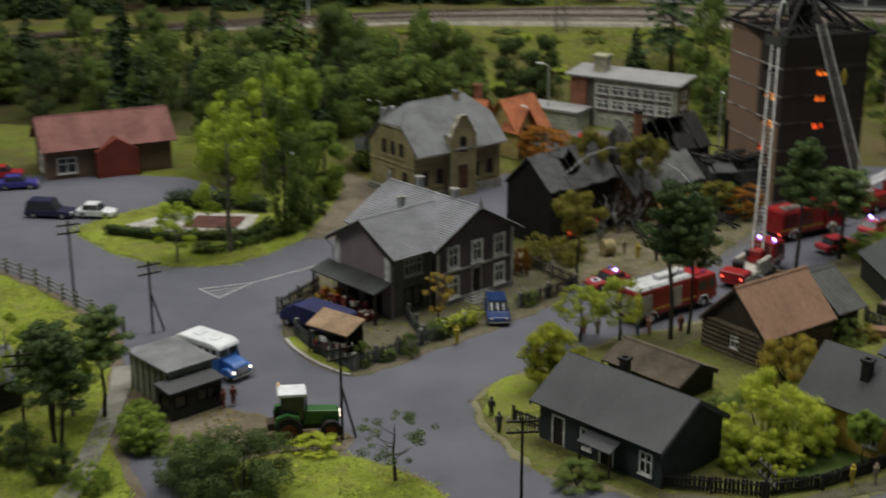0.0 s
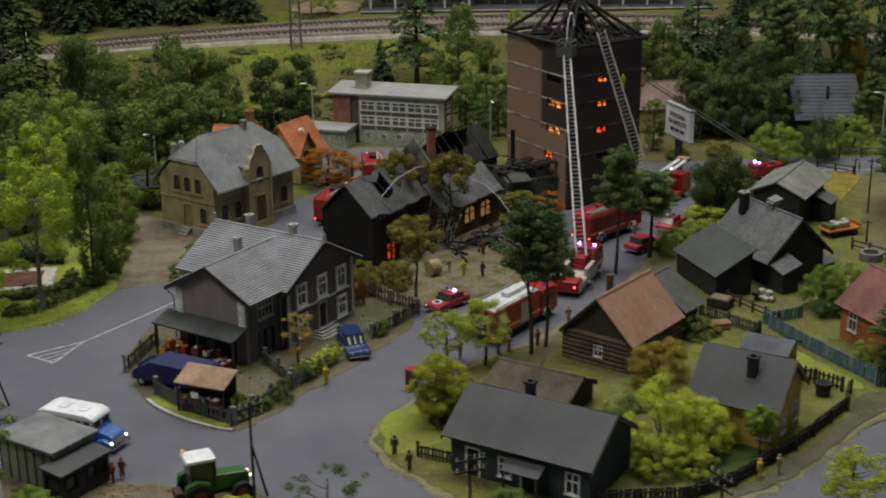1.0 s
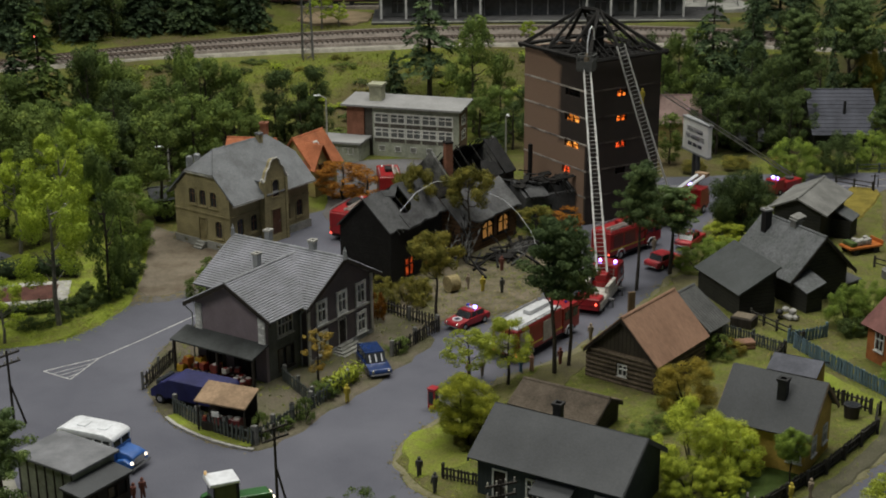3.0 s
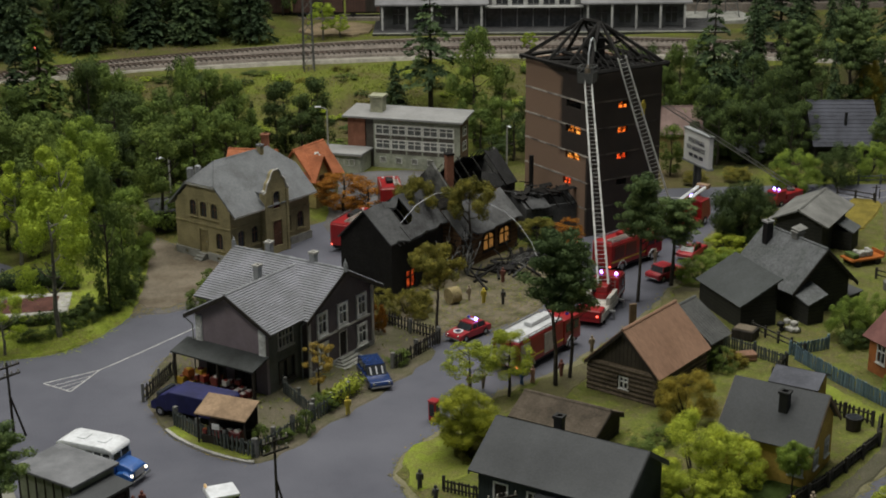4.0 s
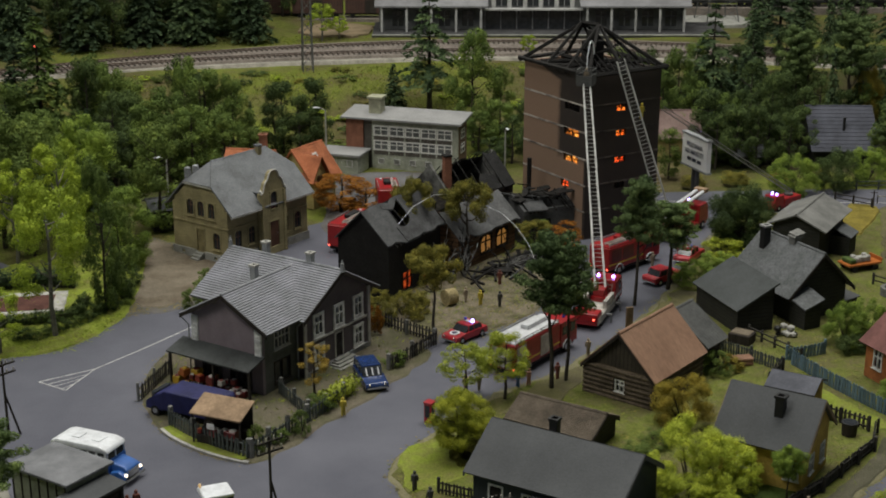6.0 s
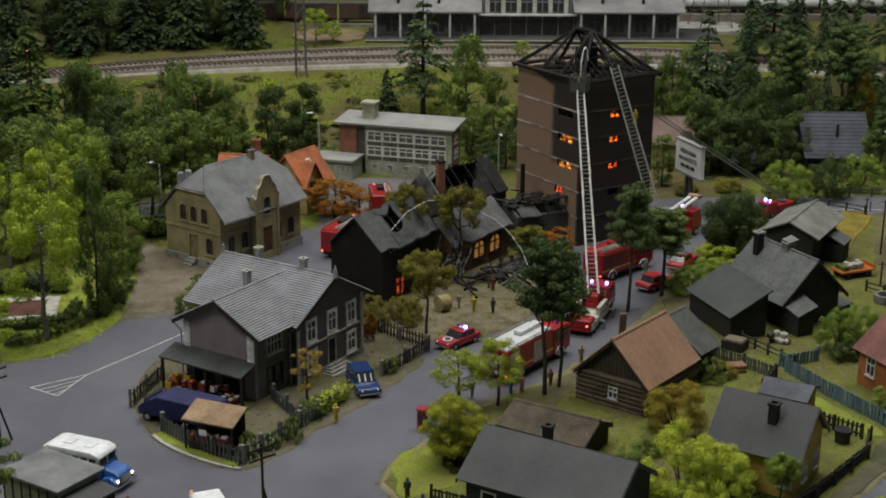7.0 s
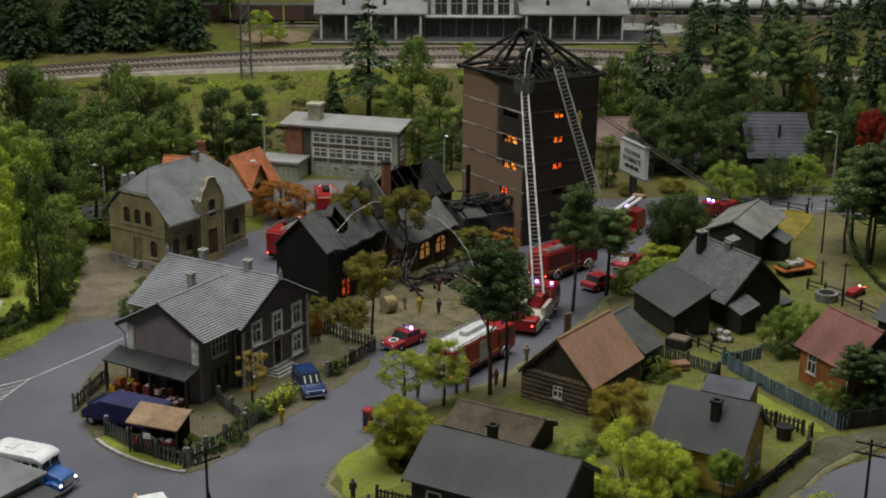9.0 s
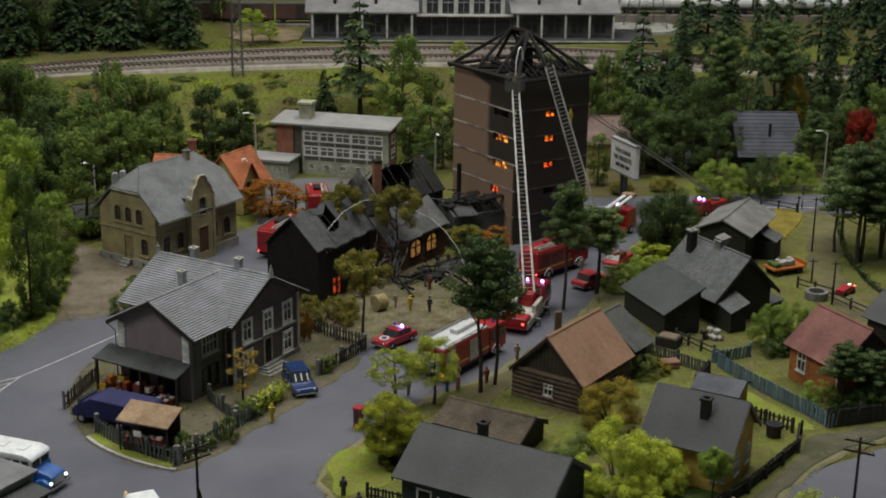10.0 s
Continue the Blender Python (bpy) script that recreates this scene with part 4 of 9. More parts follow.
gabled("shed", 15.34, 80.24, -32.8, 7.5, 4.47, 1.82, 2.85, DARK_WOOD, SHINGLE, "low dark wooden shed with brown shingle roof", over=0.5, over_g=0.3, courses=18, barge=DARK_TIMBER, over_n=0.1)
chimney(FG, -1.46, 1.02, 4.8, 6.5, 0.66, BLACK)
LOG = gabled("log_house", 23.54, 90.72, 51.3, 8.5, 6.6, 3.1, 6.34, LOGS, RUST_ROOF, "dark log house with rusty brown sheet roof", over=0.45, over_g=0.4,
             holes={"W": [(3.4, 1.0, 0.75, 0.9)]}, frame=WHITE, barge=DARK_TIMBER, courses=1, gable=lines("gable_boards", (0.06, 0.05, 0.036), (0.015, 0.012, 0.01), "Y", 0.4, 0.2))
LOG_COATS = [surface("round_log", (0.14, 0.108, 0.075), 0.9, grain=5, stain=0.6, vary=0.5, stretch=(0.25, 1, 1), spread=0.35)]


def log_wall(h, m, n, rows, eave, ridge=None):
    """Round logs stacked on a wall of width n; under a gable they shorten."""
    for i in range(rows):
        z = 0.22 + i * 0.43
        a, b = -0.3, n + 0.3
        if z > eave:
            cut = (z + 0.1 - eave) / (ridge - eave) * n / 2
            a, b = cut + 0.1, n - cut - 0.1
        for u0, u1 in (((a, 2.85), (3.95, b)) if ridge and 0.9 < z < 2.05 else ((a, b),)):
            bm = bmesh.new()
            rod(bm, m @ Vector((u0, -0.06, z)), m @ Vector((u1, -0.06, z)), 0.215, 0.205, 7)
            part("log", bm, LOG_COATS[0], h)


log_wall(LOG, panel_pose("W", 8.5, 6.6), 6.6, 7, 3.1, 6.34)
log_wall(LOG, panel_pose("S", 8.5, 6.6), 8.5, 7, 3.1)
BARN = gabled("barn", 27.75, 96.7, 50, 3.2, 6.7, 3.1, 5.4, DARK_WOOD, CORRUGATED, "dark timber barn with grey corrugated roof", over=0.6, over_g=0.3, courses=1)
bm = bmesh.new()
for s in (-1, 1):
    for i in range(10):
        x = -1.8 + i * 0.4
        rod(bm, (x, 0.0, 5.56), (x, s * 3.93, 2.86), 0.1, 0.1, 4)
part("roof_ribs", bm, CORRUGATED, BARN)
YEL = gabled("farmhouse", 31.4, 74.05, -32.8, 6.65, 5.9, 4.07, 6.74, surface("bright_yellow_plaster", (0.55, 0.38, 0.08), 0.85, grain=4, stain=0.6, vary=0.25, other=(0.42, 0.29, 0.07)), TARPAPER, "yellow plastered farmhouse with dark roof", over=0.7, over_n=0.35, over_g=0.5, 
             holes={"S": [(2.0, 1.2, 0.9, 1.3), (5.8, 1.2, 0.9, 1.3)], "E": [(2.0, 1.2, 0.8, 1.3), (4.6, 1.2, 0.8, 1.3)]}, frame=WHITE, barge=surface("tan_bargeboard", (0.24, 0.18, 0.11), 0.85), ridge_cap=False)
chimney(YEL, 0.75, -1.4, 4.4, 6.9, 0.72, BLACK)
gabled("wash_house", 35.4, 83.6, -31.2, 3.7, 3.05, 3.4, 4.05, YELLOW_WALL, surface("blue_grey_felt", (0.1, 0.105, 0.13), 0.8, grain=5, stain=0.3, vary=0.2), "small rear wing with dark roof behind the farmhouse", over=0.4, over_g=0.3, ridge_cap=False)
BK = gabled("old_house", 41.73, 112.04, -64, 9.02, 6.87, 3.54, 6.87, DARK_WOOD, DARK_ROOF, "black timber old house with weathered slate roof", over=0.8, over_g=0.5, barge=DARK_TIMBER)
chimney(BK, -3.0, -1.2, 5.0, 7.9, 0.8, BLACK, PALE_ROOF)
SLATE_GREY = surface("grey_slab", (0.2, 0.2, 0.19), 0.85, grain=5, stain=0.5)
VENT = chimney(BK, 0.15, 0.1, 5.6, 7.4, 0.9, SLATE_GREY, SLATE_GREY)
bm = bmesh.new()
solid(bm, [(-0.5, -0.25, 7.72), (0.7, -0.25, 7.6), (0.7, 0.95, 7.8), (-0.5, 0.95, 7.98)], (0, 0, 0.13))
part("cover_slab", bm, SLATE_GREY, VENT, "pale slab over the chimney")
bm = bmesh.new()
solid(bm, [(4.53, -3.9, 2.75), (4.53, -1.5, 3.6), (7.1, -1.5, 3.0), (7.1, -3.9, 2.2)], (0, 0, 0.14))
LEAN = part("porch_roof", bm, DARK_ROOF, BK, "weathered lean-to porch roof")
bm = bmesh.new()
solid(bm, [(6.7, -1.7, 0), (6.7, -3.7, 0), (6.7, -3.7, 2.2), (6.7, -1.7, 2.95)], (0.2, 0, 0))
solid(bm, [(4.53, -3.7, 0), (6.7, -3.7, 0), (6.7, -3.7, 2.2), (4.53, -3.7, 2.7)], (0, 0.2, 0))
solid(bm, [(4.53, -1.9, 0), (6.7, -1.9, 0), (6.7, -1.9, 2.9), (4.53, -1.9, 3.4)], (0, 0.2, 0))
part("porch_wall", bm, DARK_WOOD, LEAN)
FELT = surface("black_felt", (0.058, 0.064, 0.066), 0.8, grain=6, stain=0.25, vary=0.3, other=(0.045, 0.05, 0.05))
OUT = gabled("outhouse", 35.12, 107.9, -72, 8.4, 4.0, 2.5, 2.52, DARK_WOOD, FELT, "black timber outhouse with sloping dark felt roof", slopes="", ridge_cap=False)
slope(OUT, FELT, (-4.6, 2.3, 4.95), (4.6, 2.3, 4.95), (-4.6, -2.3, 2.5), (4.6, -2.3, 2.5), 1, 0.16)
bm = bmesh.new()
for x in (-4.2, 3.9):
    solid(bm, [(x, -2.0, 2.5), (x, 2.0, 2.5), (x, 2.0, 4.7)], (0.3, 0, 0))
solid(bm, [(-4.2, 1.7, 2.5), (4.2, 1.7, 2.5), (4.2, 1.7, 4.55), (-4.2, 1.7, 4.55)], (0, 0.3, 0))
part("upper_wall", bm, DARK_WOOD, OUT)
COOP = thing("coal_shed", 47.4, 111.6, 0, -64, "low dark shed against the old house", "shed")
bm = bmesh.new()
box(bm, -1.1, 1.1, -0.8, 0.8, -0.1, 1.1, 0.03)
part("wall", bm, DARK_WOOD, COOP)
bm = bmesh.new()
solid(bm, [(-1.3, -1.0, 1.02), (1.3, -1.0, 1.02), (1.3, 1.0, 1.3), (-1.3, 1.0, 1.3)], (0, 0, 0.12))
part("roof", bm, TARPAPER, COOP)
HUT = gabled("field_barn", 48.3, 130.6, 59, 9.6, 5.4, 4.3, 5.5, DARK_WOOD, surface("barn_grey_roof", (0.21, 0.21, 0.2), 0.8, grain=5, stain=0.3, vary=0.25), "dark barn with pale grey roof", over=0.8, over_g=0.6)
bm = bmesh.new()
solid(bm, [(-0.6, -3.0, 3.3), (2.6, -3.0, 3.3), (2.6, -5.2, 2.3), (-0.6, -5.2, 2.3)], (0, 0, 0.14))
ANNEX = part("annex_roof", bm, DARK_ROOF, HUT, "dark felt roof of the lean-to annex")
bm = bmesh.new()
box(bm, -0.4, 2.4, -5.0, -2.72, -0.1, 2.35)
part("annex_wall", bm, DARK_WOOD, ANNEX)
ORA = gabled("orange_house", 48.3, 91.0, -68, 6.6, 6.4, 3.8, 6.6, ORANGE_WALL, MAROON_ROOF, "small orange boarded house with maroon roof", over=0.5, over_g=0.4,
             holes={"E": [(3.4, 1.4, 0.8, 1.4)], "S": [(1.7, 1.5, 0.95, 1.6)]}, frame=WHITE, gable=DARK_WOOD)
for y in (-3.28, 3.18):
    bm = bmesh.new()
    box(bm, 3.16, 3.36, y, y + 0.1, 0.0, 3.7, 0.02)
    part("corner_board", bm, WHITE, ORA)
gabled("back_shed", 58.2, 100.6, -60, 6.0, 5.0, 3.0, 4.8, DARK_WOOD, TARPAPER, "dark shed behind the orange house", over=0.5)
HALL = gabled("red_hall", -61.9, 131.3, 39, 15.8, 7.8, 4.25, 7.1, BRICK, MAROON_ROOF, "long brick hall with maroon roof beside the car park", over=0.8, over_g=0.6,
              holes={"S": [(2.5, 0.8, 2.2, 1.8)], "W": [(4.0, 0.6, 2.4, 2.0)]}, gable=WHITE, frame=WHITE)
bm = bmesh.new()
wall_panel(bm, pose(-2.0, -5.5, 0), 0, 5.4, 0, 3.3, 1.6, [])
solid(bm, [(-2.0, -5.5, 3.3), (3.4, -5.5, 3.3), (0.7, -5.5, 4.9)], (0, 4.0, 0))
part("entrance_bay", bm, RED_BOARDS, HALL, "red boarded entrance bay")
TILED = gabled("tiled_house", -11.9, 151.8, 58.8, 5.7, 4.95, 4.2, 7.3, CREAM, ORANGE_TILE, "cream house with steep orange tiled roof", over=0.7, over_g=0.5, courses=12,
               holes={"S": [(4.2, 1.4, 0.9, 1.5)], "E": [(1.4, 1.4, 0.9, 1.5), (3.3, 1.4, 0.9, 1.5)]}, frame=WHITE)
bm = bmesh.new()
for a, b, c, d in ((-0.1, 0.75, -1.0, -0.88), (-0.1, 0.75, -1.75, -1.63), (-0.1, 0.02, -1.63, -1.0), (0.63, 0.75, -1.63, -1.0)):
    solid(bm, [(x, y, 7.52 + 1.2525 * y) for x, y in ((a, c), (b, c), (b, d), (a, d))], (0, -0.08, 0.12))
SKY = part("skylight", bm, WHITE, TILED, "white skylight frame in the tiles")
bm = bmesh.new()
solid(bm, [(x, y, 7.5 + 1.2525 * y) for x, y in ((0.02, -1.63), (0.63, -1.63), (0.63, -1.0), (0.02, -1.0))], (0, -0.03, 0.05))
part("pane", bm, GLASS, SKY)
TILED_WING = gabled("tiled_wing", -19.4, 154.2, -10, 6.2, 5.4, 3.4, 6.2, CREAM, ORANGE_TILE, "lower orange-tiled wing behind the villa", over=0.6, over_g=0.3, courses=10)
chimney(TILED_WING, 1.6, 0.4, 5.4, 8.2, 0.9, RED_BRICK)
bm = bmesh.new()
solid(bm, [(-1.4, -3.1, 6.4), (-2.9, -3.1, 4.0), (0.1, -3.1, 4.0)], (0, 2.6, 0))
box(bm, -2.9, 0.1, -3.1, -2.32, 0, 4.0)
part("cross_gable", bm, CREAM, TILED)
for s in (-1, 1):
    slope(TILED, ORANGE_TILE, (-1.4, -3.5, 6.6), (-1.4, -0.4, 6.6), (-1.4 + s * 2.0, -3.5, 3.5), (-1.4 + s * 2.0, -0.4, 3.5), 9, 0.14)
window(TILED, pose(-1.4, -3.32, 0), -0.3, 2.9, 0.8, 1.3, BROWN_DOOR, (1, 0), 0.08, sill=False)
bm = bmesh.new()
wall_panel(bm, pose(1.0, -1.35, 5.85, -38, 0, 0), -0.5, 0.5, -0.6, 0.6, 0.12, [(0, -0.45, 0.7, 0.9)])
part("skylight", bm, WHITE, TILED)
FAR1 = gabled("far_house", 64.2, 177.6, -2, 8.9, 11.8, 2.35, 7.0, DARK_WOOD, surface("blue_slate", (0.06, 0.064, 0.085), 0.75, grain=4, stain=0.3, vary=0.25), "far house with a big dark blue-grey roof", over=0.8, courses=12)
bm = bmesh.new()
rod(bm, (0.2, -3.6, 4.0), (0.2, -3.6, 6.2), 0.22, 0.2, 6)
part("stove_pipe", bm, BLACK, FAR1)
FAR2 = gabled("far_cottage", 39.8, 176.5, 0, 6.4, 7, 3.8, 6.6, CREAM, surface("dull_pink_roof", (0.2, 0.135, 0.12), 0.8, grain=4, stain=0.4, vary=0.25), "far cottage with dull pink roof behind the tower", over=0.6)
chimney(FAR2, -2.6, -0.5, 6.4, 8.6, 0.8, RED_BRICK)
gabled("low_shed", 49.6, 170.5, 0, 3.4, 3.4, 1.9, 2.8, DARK_WOOD, DARK_ROOF, "low dark shed beyond the back road", over=0.5)
gabled("garage", -27.0, 141.5, 20, 7, 5, 2.6, 3.4, DARK_WOOD, DARK_ROOF, "low grey garage half hidden by trees", over=0.4)


# the kiosk with two flat grey roofs
def kiosk():
    h = thing("kiosk", -23.6, 67.6, 0, -33, "small boarded roadside kiosk with flat grey roofs and dark front stall", "kiosk")
    boards = surface("kiosk_boards", (0.27, 0.29, 0.22), 0.85, grain=4, stain=0.6, vary=0.25, spread=0.12)
    bm = bmesh.new()
    box(bm, -2.9, 2.8, -1.15, 3.0, 0, 3.3)
    part("wall", bm, boards, h, "pale green boarded wall")
    for i in range(7):
        bm = bmesh.new()
        box(bm, -2.92 + i * 0.93, -2.82 + i * 0.93, -1.22, -1.14, 0, 3.3)
        part("cover_strip", bm, DARK_TIMBER, h)
    bm = bmesh.new()
    box(bm, -3.2, 3.17, -1.45, 3.3, 3.3, 3.52, 0.03)
    part("roof", bm, surface("kiosk_felt", (0.2, 0.205, 0.22), 0.8, grain=6, stain=0.3, vary=0.12, relief=0.1), h, "flat grey roof slab")
    stall = surface("dark_stall_boards", (0.035, 0.036, 0.034), 0.85, grain=5, stain=0.6, vary=0.4)
    bm = bmesh.new()
    wall_panel(bm, pose(2.8, -2.2, 0), 0, 2.0, 0, 2.4, 0.2, [(1.05, 1.0, 1.3, 1.0)])
    wall_panel(bm, pose(4.8, -2.2, 0, 0, 0, 90), 0.2, 4.7, 0, 2.4, 0.2, [(0.9, 1.0, 1.0, 1.0), (3.4, 1.0, 1.8, 1.0)])
    wall_panel(bm, pose(4.8, 2.5, 0, 0, 0, 180), 0.2, 2.0, 0, 2.4, 0.2, [])
    wall_panel(bm, pose(2.8, -1.2, 0, 0, 0, 270), 0.0, 0.8, 0, 2.4, 0.2, [])
    part("stall_wall", bm, stall, h, "dark boarded stall front")
    window(h, pose(2.8, -2.2, 0), 1.05, 1.0, 1.3, 1.0, DARK_TIMBER, (0, 0), surround=0.06, sill=False, pane=surface("brown_pane", (0.09, 0.07, 0.05), 0.4))
    window(h, pose(4.8, -2.2, 0, 0, 0, 90), 0.9, 1.0, 1.0, 1.0, DARK_TIMBER, (0, 0), surround=0.06, sill=False)
    window(h, pose(4.8, -2.2, 0, 0, 0, 90), 3.4, 1.0, 1.8, 1.0, DARK_TIMBER, (1, 0), surround=0.06, sill=False)
    bm = bmesh.new()
    solid(bm, [(2.75, -2.45, 2.6), (5.05, -2.45, 2.4), (5.05, 2.7, 2.4), (2.75, 2.7, 2.6)], (0, 0, 0.16))
    part("stall_roof", bm, TARPAPER, h, "darker lean-to roof over the stall")


kiosk()
gabled("timber_shed", -37.2, 61.5, 60, 6.0, 5.0, 3.0, 4.4, DARK_WOOD, SLATE, "dark timber shed with grey roof at the wood's edge", over=0.5)
strip("lane", [(-29.5, 72), (-27.5, 67.5), (-25.2, 60), (-23, 52), (-22, 44)], 1.7, 0.2, surface("lane_grey", (0.24, 0.235, 0.2), 0.9, grain=5, stain=0.3, vary=0.25), "narrow grey concrete lane beside the kiosk", "lane", t=0.3)


# the office block with window bands


# Paler base colour imitates reflections in the office panes.
PALE_GLASS = glass("painted_reflection_glass", (0.1, 0.105, 0.105), 0.2)
BRIGHT_WHITE = surface("bright_white_frames", (0.74, 0.74, 0.7), 0.5, grain=4, stain=1.0, vary=0.1, relief=0.1, other=(0.62, 0.62, 0.58))


def office():
    h = thing("office_block", -7.9, 170.6, -0.2, -18, "three-storey pale office block with window bands and brick stair end", "office building")
    L, W, H = 16.7, 4.6, 7.2
    m = pose(0, 0, 0)
    holes, bands = [], ((2.95, 1.15), (5.05, 1.15))
    xs = [5.3 + i * 2.36 for i in range(5)]
    for z, hh in bands:
        holes += [(x, z, 1.95, hh) for x in xs]
    low = [(x, 0.9, 0.8, 0.7) for x in xs[::1]]
    bm = bmesh.new()
    wall_panel(bm, m, 3.9, L, 0, H, 0.35, holes + low)
    part("wall", bm, OFFICE, h)
    bm = bmesh.new()
    wall_panel(bm, m, 0, 2.6, 0, H, 0.35, [])
    part("wall", bm, RED_BRICK, h, "red brick stair wall")
    bm = bmesh.new()
    wall_panel(bm, pose(0, 0.25, 0), 2.6, 3.9, 0, H, 0.2, [])
    part("wall", bm, OFFICE_DARK, h)
    for q in holes:
        window(h, m, *q, BRIGHT_WHITE, (1, 1), surround=0.17, sill=False, proud=0.08, pane=PALE_GLASS)
    for q in low:
        window(h, m, *q, WHITE, (0, 0), surround=0.05, sill=False, pane=CONCRETE)
    for x in xs:
        for z0, z1 in ((4.3, 4.85), (2.2, 2.75)):
            bm = bmesh.new()
            box(bm, x - 1.05, x + 1.05, -0.05, 0.0, z0, z1)
            part("spandrel", bm, OFFICE_DARK, h)
    east = [(2.2, 2.95, 1.6, 1.15), (2.2, 5.05, 1.6, 1.15)]
    bm = bmesh.new()
    wall_panel(bm, pose(L, 0, 0, 0, 0, 90), 0.36, W - 0.36, 0, H, 0.35, east)
    part("wall", bm, BRICK, h, "dark brown brick end wall")
    for q in east:
        window(h, pose(L, 0, 0, 0, 0, 90), *q, WHITE, (1, 1), surround=0.13, sill=False, proud=0.06)
    for mm, n, mat in ((pose(L, W, 0, 0, 0, 180), L, OFFICE), (pose(0, W, 0, 0, 0, 270), W, RED_BRICK)):
        bm = bmesh.new()
        wall_panel(bm, mm, 0.36, n - 0.36 if n < 10 else n, 0, H, 0.35, [])
        part("wall", bm, mat, h)
    bm = bmesh.new()
    solid(bm, [(-0.6, -0.7, H), (L + 0.6, -0.7, H), (L + 0.6, W + 0.6, H + 0.6), (-0.6, W + 0.6, H + 0.6)], (0, 0, 0.25))
    part("roof", bm, PALE_ROOF, h)
    bm = bmesh.new()
    box(bm, 2.9, 4.7, 1.6, 3.4, H, H + 2.6, 0.04)
    box(bm, 2.7, 4.9, 1.4, 3.6, H + 2.6, H + 2.9)
    part("roof_shaft", bm, surface("cream_shaft", (0.42, 0.42, 0.3), 0.8), h)
    bm = bmesh.new()
    box(bm, -4.5, 3.4, -4.4, -0.02, 0, 2.7)
    ann = part("annex", bm, OFFICE, h)
    bm = bmesh.new()
    box(bm, -4.9, 3.8, -4.9, -0.02, 2.7, 3.0)
    part("annex_roof", bm, PALE_ROOF, ann)
    for i in range(3):
        window(ann, pose(-4.5, -4.4, 0), 1.5 + i * 2.4, 1.2, 1.5, 0.9, WHITE, (1, 0), surround=0.06, sill=False)


office()


# the burning tower block
def tower():
    h = thing("burnt_tower_block", 22.5, 134.6, 0, 30.4, "brown brick tower block burnt out at the top, windows on fire", "tower block")
    a, b, H = 10.8, 13.1, 19.7
    z_bands = [3.44, 6.63, 9.82, 13.01, 16.2]
    right = [(5.1, z, 1.5, 0.78) for z in (15.2, 12.2, 8.95, 5.75)]
    left = [(10.1, z, 3.0, 0.9) for z in (15.2, 12.15, 8.95)] + [(9.0, 5.65, 1.6, 0.85)]
    sides = (("S", pose(0, 0, 0), a, right, CHAR), ("W", pose(0, b, 0, 0, 0, 270), b, left, BRICK), ("N", pose(a, b, 0, 0, 0, 180), a, [], BRICK), ("E", pose(a, 0, 0, 0, 0, 90), b, [], BRICK))
    soot = soot_brick()
    for s, m, n, wins, mat in sides:
        bm = bmesh.new()
        t = 0 if s in "SN" else 0.4
        wall_panel(bm, m, t, n - t, 0, H, 0.4, wins)
        w = part("wall", bm, soot, h, "brown brick wall stained black by soot")
        for z in z_bands:
            bm = bmesh.new()
            wall_panel(bm, m @ pose(0, -0.05, 0), 0, n, z - 0.1, z + 0.1, 0.05, wins)
            part("floor_band", bm, BURNT_BAND if s == "S" else CONCRETE_SOOT, w)
        for u, z, ww, hh in wins:
            bm = bmesh.new()
            for i in range(3):
                box(bm, u - ww / 2 + ww * i / 2 - 0.05, u - ww / 2 + ww * i / 2 + 0.05, 0.12, 0.2, z, z + hh, m=m)
            box(bm, u - ww / 2, u + ww / 2, 0.12, 0.2, z + hh * 0.45, z + hh * 0.55, m=m)
            wi = part("window", bm, CHAR, h)
            if not (s == "S" and z < 6) and not (s == "W" and z > 15):
                bm = bmesh.new()
                rng = random.Random(int(z * 10 + u))
                tips = []
                for i in range(9):
                    c = u - ww * 0.45 + ww * 0.9 * (i + 0.5) / 9
                    tips += [(c - ww * 0.05, 0.3, z + hh * rng.choice((0.05, 0.1, 0.3))), (c + rng.uniform(-.03, .03), 0.3, z + hh * rng.choice((0.4, 0.55, 0.75, 0.95)))]
                tips += [(u + ww * 0.45, 0.3, z + 0.06), (u + ww * 0.45, 0.3, z), (u - ww * 0.45, 0.3, z)]
                solid(bm, [m @ Vector(p) for p in tips], m.to_3x3() @ Vector((0, 0.12, 0)))
                bmesh.ops.triangulate(bm, faces=[f for f in bm.faces if len(f.verts) > 4], ngon_method="EAR_CLIP")
                part("flame", bm, FIRE_RED if z < 10 and (s == "S" or z < 6) else FIRE if s == "S" else FIRE_GOLD, wi, "orange flame behind the window")
    for z in (0.2, 3.4, 6.6, 9.8, 13.0, 16.2, 19.3):
        bm = bmesh.new()
        box(bm, 0.4, a - 0.4, 0.4, b - 0.4, z - 0.15, z + 0.15)
        part("floor_slab", bm, CHAR, h)
    # charred roof frame: hips to a short ridge, rafters, a sooty parapet
    rng = random.Random(4)
    top, t2 = Vector((a * 0.5, b * 0.42, 24.6)), Vector((a * 0.5, b * 0.66, 24.5))
    feet = [((-.5, -.5), top), ((a + .5, -.5), top), ((a + .5, b + .5), t2), ((-.5, b + .5), t2), ((a * .45, -.5), top), ((a * .6, b + .5), t2), ((-.5, b * .3), top), ((-.5, b * .62), t2), ((a + .5, b * .35), top), ((a + .5, b * .7), t2)]
    for (x, y), apex in feet:
        bm = bmesh.new()
        rod(bm, (x, y, H), apex + Vector((rng.uniform(-.15, .15), rng.uniform(-.15, .15), 0)), 0.26, 0.2, 5)
        part("rafter", bm, CHAR, h, "charred rafter")
    bm = bmesh.new()
    rod(bm, top, t2, 0.3, 0.26, 5)
